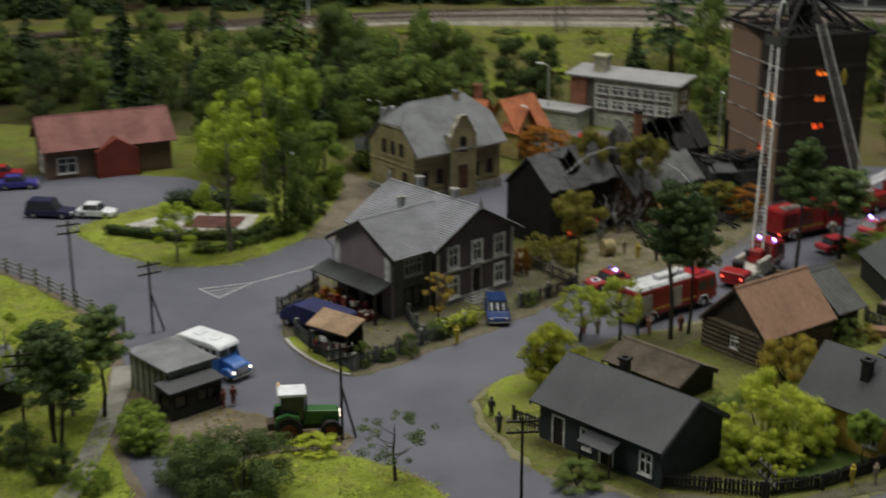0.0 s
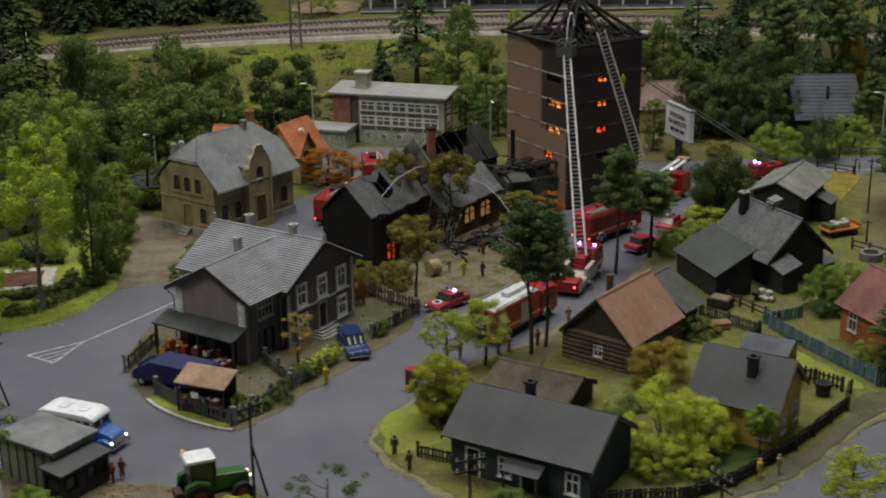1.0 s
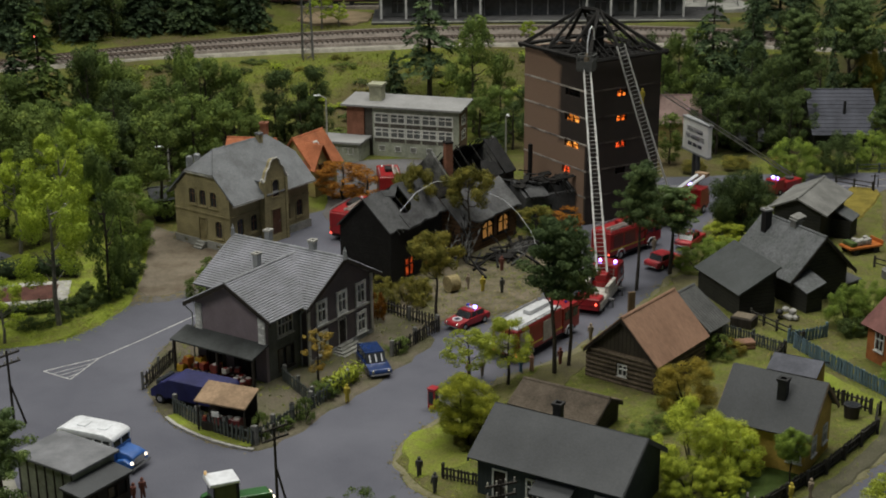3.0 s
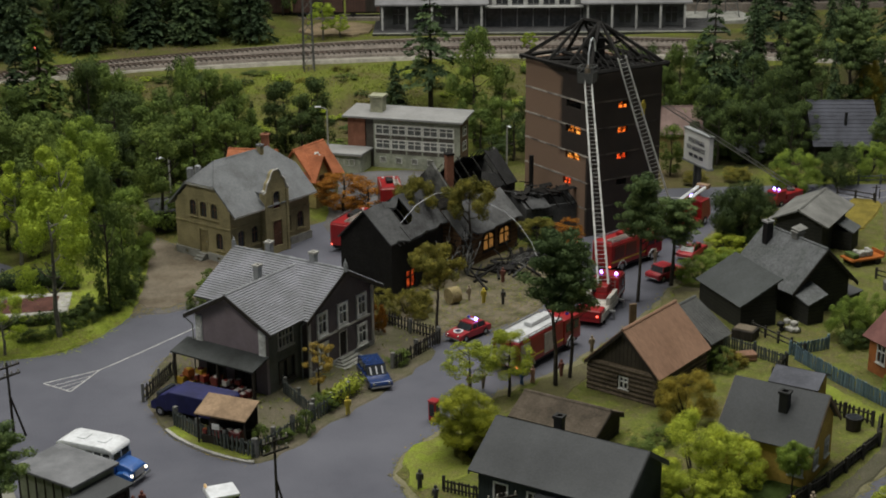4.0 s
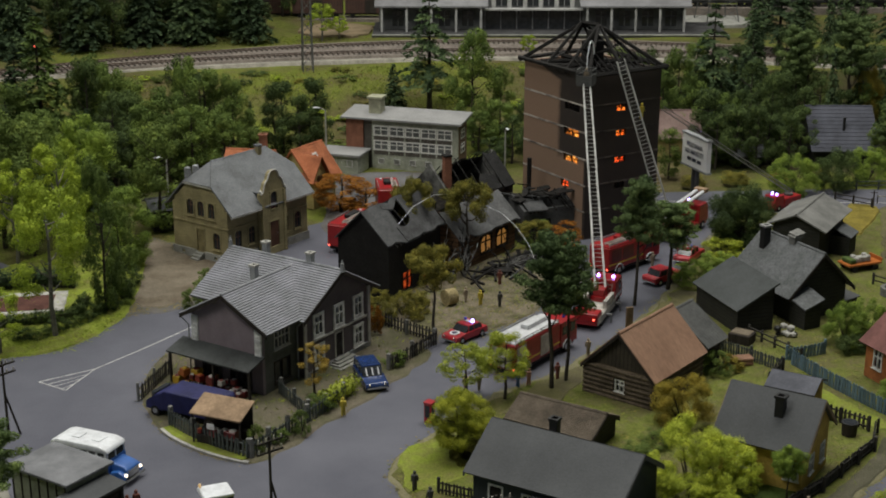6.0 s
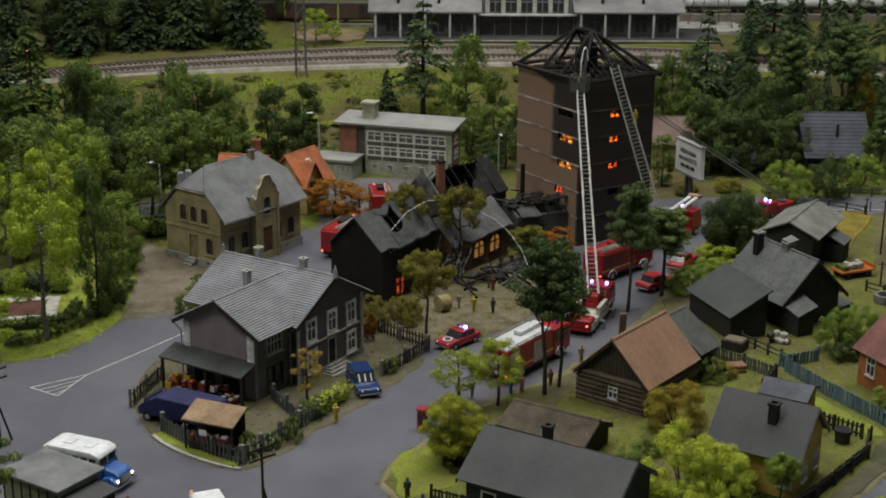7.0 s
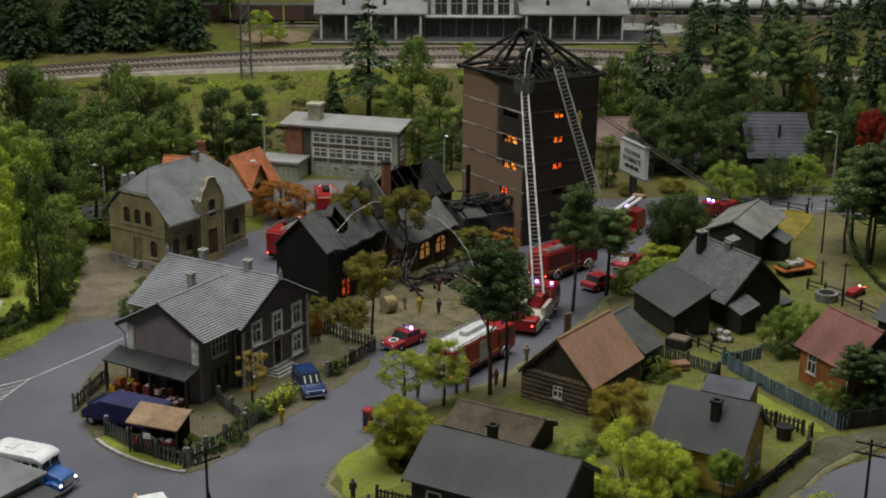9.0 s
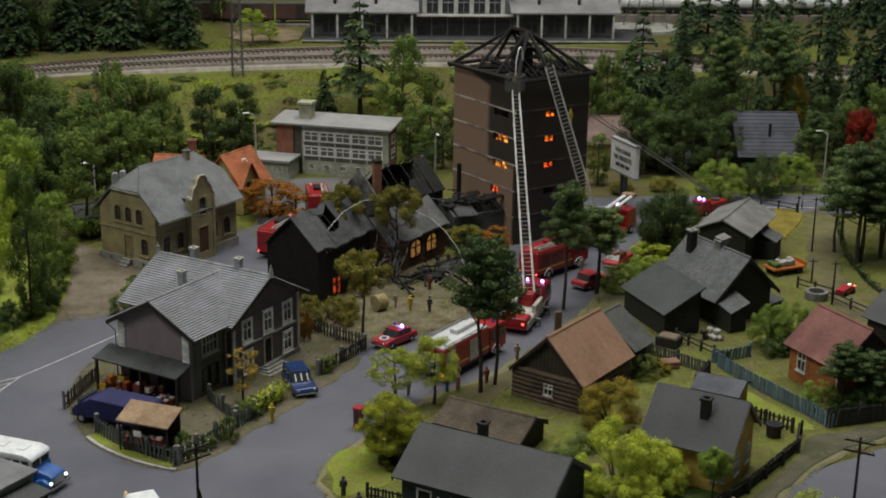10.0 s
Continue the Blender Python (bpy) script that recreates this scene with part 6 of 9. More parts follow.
BALL = [proto(leafy("round_tree", 27, LEAF_PARK, "small round-crowned green tree before the yellow house", low=0.52, wide=0.34, lobes=90, leaves=900, size=0.12, lobe=(0.45, 0.9), split=True), 7.2)]
LOW_LEAF = dict(lobes=66, leaves=980, size=0.115, lobe=(0.45, 1.0))
LB = [proto(bush("bush", s, LEAF_BUSH, "bright green rounded leafy bush", **LOW_LEAF), 8.4) for s in (20, 21)]
YB = [proto(bush("bush", 22, LEAF_YELLOW, "yellow-green bush turning autumnal", lobes=58, leaves=980, size=0.115, lobe=(0.55, 1.1)), 8.4)]
AB = [proto(bush("bush", 23, LEAF_AUTUMN, "rust-orange leafy autumn shrub", 260, 0.22), 8.4)]
MB = [proto(bush("bush", 24, LEAF_MID, "mid-green leafy garden bush", 260, 0.21, 50), 8.4)]
UMB = [proto(leafy("roadside_tree", 36, LEAF_VERGE, "low yellow-green roadside tree with a domed crown over bare stems", low=0.2, wide=0.36, lobes=110, leaves=900, size=0.115, lobe=(0.45, 0.95), airy=0.1, split=True), 7.2)]
LG = [proto(bush("bush", 29, LEAF_PARK, "green garden bush with yellowish tips", **LOW_LEAF), 8.4)]
DB = [proto(bush("bush", 26, LEAF_DARK, "dark green dense roadside bush", 520, 0.15, 60), 8.4)]
SAP = [proto(leafy("sapling", 15, LEAF_DARK, "thin bare-branched sapling with few leaves", low=0.45, wide=0.38, lobes=26, leaves=420, size=0.14, lobe=(0.3, 0.65), split=True), 6.4)]
OB = [proto(bush("bush", 25, LEAF_OLIVE, "olive-brown dry yard shrub", 220, 0.22), 8.4)]
WILD = [proto(bush("bush", s, m, "low wild scrub on the embankment", 80, 0.38, 36), 8.4) for s, m in ((51, LEAF_MID), (52, LEAF_OLIVE), (53, LEAF_DARK), (54, LEAF_LIGHT))]

grove(LT, [(-32.5, 103.0, 15.6, 8.0), (-42.5, 125.5, 12.5, 6.4), (-36.6, 98.4, 7.0, 5.0), (-37.5, 126, 15, 8.0)])
grove(ST, [(-29.0, 110.0, 17.0, 5.6), (-28.2, 113.6, 11.0, 5.0)])
grove(NT, [(-36.2, 133, 16.0, 8.0), (-29.4, 124.4, 9.5, 6.2)])
grove(MT, [(-28.6, 138.4, 13.5, 8.8), (-41.5, 129, 12, 8.0), (-45.8, 132, 16, 10), (-43.5, 137, 14.0, 9.6)])
LSP = [proto(spruce("spruce", 37, LEAF_SOFT, "tall grey-green spruce with broad drooping branches", 0.24, 0.08, 0.8, 20), 5.0)]
grove(LSP, [(-50.6, 168.9, 21.7, 12.0)])
grove(SP, [(-75.3, 163.5, 15.6, 9.0), (-56.6, 178, 15, 8.0), (-1.8, 197.9, 7.4, 4.2), (-22.0, 174.9, 8.4, 2.8), (-63, 172, 15, 7)])
grove(DT, [(-44.9, 171.9, 15.5, 7.0), (-34.5, 184.9, 12.5, 6.0), (-29.0, 173, 13.6, 7.2), (-25.4, 179, 9.4, 6.0), (-19.0, 178.4, 10.6, 5.6), (-13.6, 178.4, 11, 5.6), (-38.6, 168.9, 11.0, 7.5), (-38.6, 159.4, 13.0, 7.5), (-53.8, 159.9, 11, 6), (-84.5, 161, 10, 9), (-100, 168, 11, 10), (-66, 156, 10, 8)])
grove(MT, [(14.8, 186, 11.4, 5.6), (-47, 156, 10, 8), (-21, 166, 6.5, 6), (-44, 148, 9, 8)])
grove(DT, [(52.5, 170.5, 7.6, 6.8), (49.8, 176, 10, 7.5), (73.5, 172.5, 8.4, 6.0), (77.5, 176, 9.4, 7), (46.4, 172, 8.8, 7), (79.5, 168, 7.4, 7), (84, 173, 9, 8)])
grove(FIR, [(3.9, 196.9, 20.0, 11.0), (47.8, 190, 19.7, 9.6), (53.4, 188, 17.0, 7.4), (66.6, 226, 15.0, 10.6), (84.8, 218, 16, 7.6)])
grove(ST, [(-27.9, 170, 14.6, 8.0), (-34.3, 163, 11.2, 8.5)])
grove(DT, [(-17.7, 178, 11.0, 7.0), (-15.1, 176, 9.2, 7.6), (-12.8, 178, 11.4, 6.4), (15.9, 172, 7.0, 6.4), (18.6, 178, 8.2, 6.6), (21.0, 170, 6.4, 6), (-47, 175, 13, 7), (12.6, 169, 4.6, 5.5)])
grove(ST, [(-30.9, 172, 15.9, 6.4), (-24.3, 172, 13.2, 6.6), (-32.4, 166, 12.6, 8.0), (-28, 160, 11.2, 9.0), (-24.3, 163, 10.0, 7.6), (-44.7, 176, 15.2, 7.0), (-41.8, 174, 14.6, 7.5), (10.6, 183, 18.4, 8.8), (14.4, 179, 8.4, 7.0), (11.4, 178, 6.8, 6.5), (-54.6, 165, 13.6, 9), (-46.8, 152, 12.4, 9), (-39, 152, 10.5, 9)])
grove(LG, [(52.4, 154.6, 5.6, 7.0)])
grove(DB, [(58.6, 156.0, 6.0, 6.0)])
grove(LT, [(21.4, 221, 5.0, 3.2)])
grove(LG, [(64.3, 161, 5, 6)])
grove(DT, [(54.5, 166, 8.8, 5.2)])
grove(ST, [(40.8, 180, 16.0, 7), (43, 178, 11, 7), (47.6, 176, 9.6, 6)])
grove(SP, [(64.5, 182, 15.0, 3.2), (76.5, 188, 20.3, 5.6), (80.5, 184, 22, 6.4), (78.2, 216, 15.5, 3.4), (73.3, 218, 14.6, 3.4), (56.5, 200, 15.5, 6), (86, 190, 20, 8)])
grove(PN, [(68.4, 186, 19.0, 10.5), (61.0, 190, 16.0, 7.5)], "pines behind the far cottage")
grove(ST, [(81.5, 178, 11.5, 6.0)])
grove(YB, [(71.4, 188, 10.5, 5.0)])
grove(DT, [(44.1, 172, 11.2, 7.4), (51.9, 180, 13.7, 8.0), (50.4, 168, 9.5, 5.4), (65.5, 200, 12.0, 7), (45.2, 184, 8, 6.2), (44.6, 168, 8.2, 6.5), (36, 192, 12, 7), (60, 180, 9.6, 7), (54.1, 176, 12.4, 5.6), (63.2, 184, 10.4, 6), (56.8, 183, 11.4, 6.4), (66.4, 182, 8.6, 5.5), (73.4, 180, 9.4, 5.5)])
grove(DT, [(58.1, 174.0, 7.9, 5.6)])
grove(PN, [(67.7, 163.9, 10.5, 5.0)], "pines behind the far cottage")
grove(MT, [(37.2, 163, 7.1, 5.0), (69.5, 170, 8.8, 6.2), (75.9, 174, 9.6, 5), (81, 171, 8, 7), (30, 182, 9, 6), (33, 190, 13, 7)])
grove(PN, [(15.2, 89.9, 15.0, 7.4), (16.6, 91.6, 13.0, 5.6), (25.6, 111.9, 14.0, 6.6), (29.9, 116.9, 10.0, 7.6)], "pines in the fire yard")
grove(DB, [(40.6, 131.4, 7.8, 7.4), (40.1, 131.9, 7.2, 7.0), (41.0, 131.0, 6.4, 6.6)])
grove(PN, [(61.9, 126.5, 14.5, 9.5), (62.4, 127.2, 10.4, 8.6), (65.4, 128.6, 10.0, 8.0), (60.6, 130.8, 10.6, 6.5), (62.5, 134, 12.5, 7), (66, 130.4, 15, 8), (70, 136, 14, 8), (74, 131, 13, 8)], "pines beside the field path")
grove(OT, [(4.6, 102.4, 9.9, 5.4), (2.4, 122.5, 11.2, 5.0), (8.4, 123.5, 10.6, 6.0)])
grove(AT, [(-7.2, 146.6, 5.6, 7.2), (-4.0, 144.6, 4.8, 6.4), (19.5, 129, 4.2, 5)])
grove(BIRCH, [(7.4, 87.6, 5.6, 4.8), (10.9, 87.6, 6.4, 5.2)])
grove(THIN, [(-5.9, 88.4, 5.4, 3.6)])
grove(MB, [(-6.4, 80.6, 2.2, 1.8), (-9.8, 77.4, 2.4, 1.8), (-8.2, 79.4, 1.2, 2.2), (30.6, 93.2, 2.4, 3.0), (20.8, 75.2, 1.8, 3.4), (23.0, 78.4, 1.5, 3)])
grove(LG, [(33.0, 118.0, 2.8, 5.0), (36.0, 121.4, 2.6, 5.0)])
grove(ST, [(16.6, 131.6, 3.6, 4.6)])
grove(OT, [(16.2, 128.2, 4.4, 4.4)])
grove(BIRCH, [(35.6, 59.0, 6.0, 5.4)])
grove(OB, [(40, 159, 1.6, 4), (46, 160.5, 1.8, 4.5), (52, 160, 1.6, 4), (57.5, 161.5, 2.0, 4)])
grove(BALL, [(31.3, 68.8, 4.5, 3.0)])
grove(PN, [(46.7, 85.2, 6.5, 5.0), (49.4, 86.0, 5.4, 4.6)], "small pines before the orange house")
grove(LB, [(24.2, 70.4, 6.0, 7.4), (23.4, 66.8, 3.0, 4.6), (25.8, 66.4, 2.2, 3.2), (27.0, 69.6, 4.6, 5.6), (38.2, 128.4, 2.2, 5)])
grove(LT, [(-16.8, 243.5, 7.5, 6.0), (-13.6, 246, 4.5, 4.5)])
grove(DB, [(46.3, 84.4, 1.9, 2.8), (48.6, 85.0, 2.6, 3.4), (50.6, 85.6, 2.9, 3.8), (52.8, 86.6, 3.0, 4.0), (55.2, 87.8, 3.2, 4.0), (49.8, 87.4, 3.0, 3.0)])
grove(LG, [(44.9, 86.2, 2.5, 3.6)])
grove(MB, [(11.6, 60.9, 1.7, 3.8), (-20, 110.5, 2.4, 3), (-19.9, 118.6, 1.9, 2.2), (-19.6, 114.4, 2.2, 2.6), (-5.2, 85.6, 1.6, 3.0), (1.0, 95.6, 1.6, 2.4)])
grove(UMB, [(6.6, 76.6, 6.0, 5.2)])
grove(OB, [(7.2, 75.6, 2.6, 3.0), (8.0, 77.2, 2.8, 3.0)])
grove(LB, [(-8.3, 61.2, 1.3, 4.0)])
grove(YB, [(25.7, 82.4, 4.4, 5.6), (32.1, 94.4, 1.4, 2.7)])
grove(AB, [(-1.2, 103.6, 3.2, 1.8)])
grove(OB, [(-0.6, 106.2, 2.4, 2.6), (1.4, 108.8, 2.8, 3.0), (2.9, 107.6, 1.6, 2.0)])
grove(OB, [(3.2, 109.6, 1.9, 2.4), (3.0, 112, 1.6, 2.6), (-1.2, 110.8, 2.2, 3)])
grove(PN, [(-24.9, 53.6, 11.0, 6.0), (-26.3, 62.5, 9.4, 5.6), (-27.8, 57.5, 9.8, 6.6), (-29.4, 60.0, 8.6, 6.0)], "pines behind the kiosk")
grove(LG, [(-21.4, 59.4, 2.8, 4.0), (-22.6, 61.2, 2.4, 3.4), (-20.6, 58.4, 2.2, 3.4), (-16.2, 56.4, 2.6, 4.0), (-23.8, 63.6, 1.4, 2.4)])
grove(DB, [(-10.7, 52.6, 5.4, 8.0), (-14.5, 54, 3.5, 6)])
grove(DB, [(-32.6, 104.4, 1.5, 2.6), (-30.4, 107.6, 2.0, 2.8), (-28.9, 110.4, 1.8, 2.6), (-28.0, 113.6, 2.2, 3.0), (-35.4, 102.2, 1.3, 2.4), (-28.4, 118.0, 2.4, 3.2)])
grove(MB, [(-31.4, 105.8, 1.1, 2.0), (-29.6, 109.4, 1.2, 1.8), (-28.2, 116.0, 1.4, 2.2), (-34.0, 102.6, 1.0, 2.2), (-27.6, 111.8, 0.8, 1.6)])
grove(DB, [(-25.0, 52.3, 2.6, 3.6), (-29.4, 53.9, 3.2, 4.4)])
grove(LT, [(-28.7, 62.0, 6.0, 4.0), (-34.6, 62.7, 8.0, 5.0)])
grove(LG, [(-21.3, 58.3, 2.4, 3.0), (-21.7, 51.5, 2.0, 3.2)])
grove(SAP, [(-1.0, 58.0, 5.6, 5.4)])
grove(LG, [(44.6, 100.4, 4.3, 4.8), (46.8, 101.6, 4.4, 5.0)])
grove(DB, [(44.4, 98.4, 2.0, 3.0), (46.2, 99.0, 1.8, 2.6)])
grove(RT, [(75.2, 166, 10.4, 4.4)])


def far_woods():
    rng = random.Random(77)
    for i in range(176):
        side = i < 130
        x = rng.uniform(-150, -26) if side else rng.uniform(58, 150)
        y = rng.uniform(247, 330) if side else rng.uniform(246, 262) if i < 142 else rng.uniform(286, 325)
        if side and i % 2:
            y = rng.uniform(247, 262)
        y -= RAIL_BEND * (x - 20) ** 2 * 0.95
        pr = rng.choice(SP + SP + DT)
        k = rng.uniform(13, 22) if y > 215 else rng.uniform(8, 15)
        if not side and i < 142:
            k = rng.uniform(7, 12)
        copy_thing(pr, at(x, y, height(x, y), rng.uniform(0, 360), rng.uniform(7, 10) / pr["crown_width"] * min(1, k / 14), k / 10))
    # the wood behind the villa and the car park
    for i in range(46):
        x, y = rng.uniform(-120, -30), rng.uniform(146, 182)
        y -= 0.25 * max(0, -60 - x)
        pr = rng.choice(MT + MT + ST + ST + DT + SP)
        k = rng.uniform(8, 14)
        copy_thing(pr, at(x, y, height(x, y), rng.uniform(0, 360), rng.uniform(5, 7.2) / pr["crown_width"], k / 10))
    # the wood right of the tower
    for i in range(34):
        x, y = rng.uniform(38, 110), rng.uniform(172, 200)
        if 40 < x < 83:
            continue
        pr = rng.choice(MT + ST + ST + DT + DT + SP + FIR)
        k = rng.uniform(8, 16)
        copy_thing(pr, at(x, y, height(x, y), rng.uniform(0, 360), rng.uniform(5, 7) / pr["crown_width"], k / 10))
    for i in range(60):
        x, y = rng.uniform(40, 104), rng.uniform(168, 206)
        if 55 < x < 72 and y < 184:
            continue
        pr = rng.choice(DT + DT + DT + SP + FIR + ST)
        k = rng.uniform(6, 11) * (1.25 if pr in SP + FIR else 1.0)
        copy_thing(pr, at(x, y, height(x, y), rng.uniform(0, 360), rng.uniform(4.5, 6.5) / pr["crown_width"], k / 10))
    # low growth on the embankment
    for i in range(110):
        x, y = rng.uniform(-60, 60), rng.uniform(186, 217)
        y -= RAIL_BEND * (x - 20) ** 2
        if y < 178:
            continue
        pr = rng.choice(WILD)
        copy_thing(pr, at(x, y, height(x, y) - 0.1, rng.uniform(0, 360), rng.uniform(0.25, 0.6), rng.uniform(0.05, 0.13)))


far_woods()
for ob in PROTOS:
    for o in (*ob.children_recursive, ob):
        bpy.data.objects.remove(o)


# ---- paints of the vehicles and small things ----
def paint(name, color, rough=0.35):
    return surface(name, color, rough, grain=3, stain=0.8, vary=0.12, relief=0.05, depth=0.01, other=shade(color, 0.75), spec=0.5)


RED = paint("fire_red", (0.31, 0.013, 0.016))
CAR_RED = paint("car_red", (0.38, 0.02, 0.03))
CAR_BLUE = paint("car_blue", (0.016, 0.038, 0.13), 0.22)
BUS_BLUE = paint("bus_blue", (0.03, 0.12, 0.4))
TARP_BLUE = surface("blue_tarpaulin", (0.018, 0.02, 0.1), 0.6, grain=3, stain=0.5, vary=0.2, relief=0.4, depth=0.08)
NAVY = paint("navy", (0.02, 0.022, 0.06))
VEHICLE_WHITE = paint("vehicle_white", (0.74, 0.76, 0.8))
GREEN_PAINT = paint("tractor_green", (0.035, 0.13, 0.035))
ORANGE_PAINT = paint("trailer_orange", (0.42, 0.13, 0.03))
LADDER = surface("ladder_grey", (0.55, 0.55, 0.53), 0.5, metal=0.15, grain=4, stain=1.0, vary=0.15)
SILVER = surface("shutter_silver", (0.5, 0.47, 0.43), 0.5, metal=0.1, grain=4, stain=1.0, vary=0.15)
TYRE = surface("tyre", (0.016, 0.016, 0.016), 0.85, grain=6, stain=1.0)
WINE = paint("rim_wine", (0.12, 0.014, 0.016))
CHROME = surface("chrome", (0.6, 0.6, 0.58), 0.2, metal=0.9, grain=4, stain=1.0, vary=0.1, relief=0.0)
YELLOW = paint("stripe_yellow", (0.6, 0.4, 0.03))
TAN = surface("tan_board", (0.33, 0.225, 0.14), 0.85, grain=4, stain=0.5, vary=0.2)
FENCE_GREY = surface("grey_green_fence", (0.1, 0.115, 0.11), 0.85, grain=5, stain=1.0, spread=0.25)
FENCE_BLUE = surface("blue_fence", (0.15, 0.235, 0.3), 0.85, grain=5, stain=1.0, spread=0.25)
FENCE_DARK = surface("dark_fence", (0.045, 0.042, 0.036), 0.85, grain=5, stain=1.0, spread=0.3)
FENCE_POST = surface("stone_post", (0.2, 0.2, 0.19), 0.85, grain=5, stain=0.8)
BEACON_OFF = paint("beacon_blue_off", (0.05, 0.05, 0.5))
PLATFORM = surface("platform_dark", (0.06, 0.06, 0.062), 0.85, grain=4, stain=0.5)


def wheels(v, spots, r, w, rim=None):
    """Wheels at (x, y): tyre and rim."""
    for x, y in spots:
        bm = bmesh.new()
        disc(bm, (x, y, r), (0, 1, 0), r, w, 16)
        wh = part("wheel", bm, TYRE, v)
        bm = bmesh.new()
        disc(bm, (x, y + math.copysign(w * 0.28, y), r), (0, 1, 0), r * 0.55, w * 0.5, 12)
        part("rim", bm, rim or CHROME, wh)


def hull(v, name, profile, width, material, bevel=0.1, label="", y0=None):
    """A body extruded across from its side profile (x, z), with rounded edges."""
    bm = bmesh.new()
    y = -width / 2 if y0 is None else y0
    solid(bm, [(x, y, z) for x, z in profile], (0, width, 0))
    if bevel:
        bmesh.ops.bevel(bm, geom=list(bm.edges), offset=bevel, segments=2, affect="EDGES", profile=0.6, clamp_overlap=True)
    return part(name, bm, material, v, label)


def slab(v, name, a, b, material, bevel=0.0, label=""):
    bm = bmesh.new()
    box(bm, min(a[0], b[0]), max(a[0], b[0]), min(a[1], b[1]), max(a[1], b[1]), min(a[2], b[2]), max(a[2], b[2]), bevel)
    return part(name, bm, material, v, label)


def lamp(v, name, c, r, material, squash=1.0):
    bm = bmesh.new()
    ball(bm, c, r, squash, 2)
    return part(name, bm, material, v)


def car(name, x, y, rz, material, label, L=4.9, W=1.95, H=1.6, beacon=False, lights=False, estate=False, plate=True):
    v = thing(name, x, y, 0.03, rz, label, "car")
    s = L / 4.9
    hull(v, "body", [(-2.4 * s, 0.3), (2.4 * s, 0.3), (2.45 * s, 0.62), (2.3 * s, 0.85), (0.9 * s, 0.98), (-2.3 * s, 0.98), (-2.45 * s, 0.8)], W, material, 0.1)
    back = -2.2 * s if estate else -1.5 * s
    cab = hull(v, "cabin", [(back - 0.25 * s, 0.94), (1.0 * s, 0.94), (0.3 * s, H), (back + 0.2 * s, H)], W * 0.86, GLASS, 0.06)
    hull(v, "roof", [(back + 0.12 * s, H - 0.04), (0.36 * s, H - 0.04), (0.3 * s, H + 0.06), (back + 0.2 * s, H + 0.06)], W * 0.84, material, 0.04)
    for yy in (-1, 1):
        for a in (back * 0.2, 0.62 * s, back + 0.05):
            bm = bmesh.new()
            rod(bm, (a - 0.1, yy * W * 0.44, 0.95), (a - 0.25 if a > 0.3 else a, yy * W * 0.42, H), 0.05, 0.05, 4)
            part("pillar", bm, material, cab)
    wheels(v, [(dx * s, dy * W * 0.44) for dx in (-1.5, 1.5) for dy in (-1, 1)], 0.36, 0.26)
    for dy in (-1, 1):
        lamp(v, "headlight", (2.38 * s, dy * W * 0.34, 0.72), 0.13, HEADLIGHT if lights else CHROME)
        lamp(v, "tail_light", (-2.4 * s, dy * W * 0.36, 0.75), 0.1, TAIL_LIGHT if lights else WINE)
    for dx in (-2.46, 2.46):
        slab(v, "bumper", ((dx - 0.06) * s, -W * 0.46, 0.36), ((dx + 0.06) * s, W * 0.46, 0.52), CHROME, 0.03)
    if beacon:
        slab(v, "light_bar", (-0.75 * s, -W * 0.34, H + 0.06), (-0.4 * s, W * 0.34, H + 0.16), VEHICLE_WHITE, 0.02)
        for dy in (-1, 1):
            lamp(v, "beacon", (-0.58 * s, dy * W * 0.24, H + 0.27), 0.17, BLUE_LIGHT if dy > 0 else BEACON_OFF)
    return v


def ladder(v, name, p0, p1, width, n, material, truss=0.5, label="", facing=(0, 0, 1)):
    """A fire ladder: two trussed rails with rungs."""
    p0, p1 = Vector(p0), Vector(p1)
    d = (p1 - p0).normalized()
    s = d.cross(Vector(facing)).normalized()
    up = s.cross(d).normalized()
    bm = bmesh.new()
    for k in (-1, 1):
        o = s * width / 2 * k
        rod(bm, p0 + o, p1 + o * 0.8, 0.11, 0.1, 4)
        rod(bm, p0 + o + up * truss, p1 + o * 0.8 + up * truss, 0.07, 0.06, 4)
        for i in range(n):
            a, b = p0.lerp(p1, i / n), p0.lerp(p1, (i + 1) / n)
            w = 1 - 0.2 * i / n
            rod(bm, a + o * w, b + o * w + up * truss, 0.035, 0.035, 3)
    k = round(1.3 * n)
    for i in range(k):
        a = p0.lerp(p1, (i + 0.5) / k)
        w = (1 - 0.2 * i / k) * width / 2
        rod(bm, a - s * w, a + s * w, 0.04, 0.04, 4)
    return part(name, bm, material, v, label)


DECK_GREY = paint("deck_grey", (0.58, 0.59, 0.61))


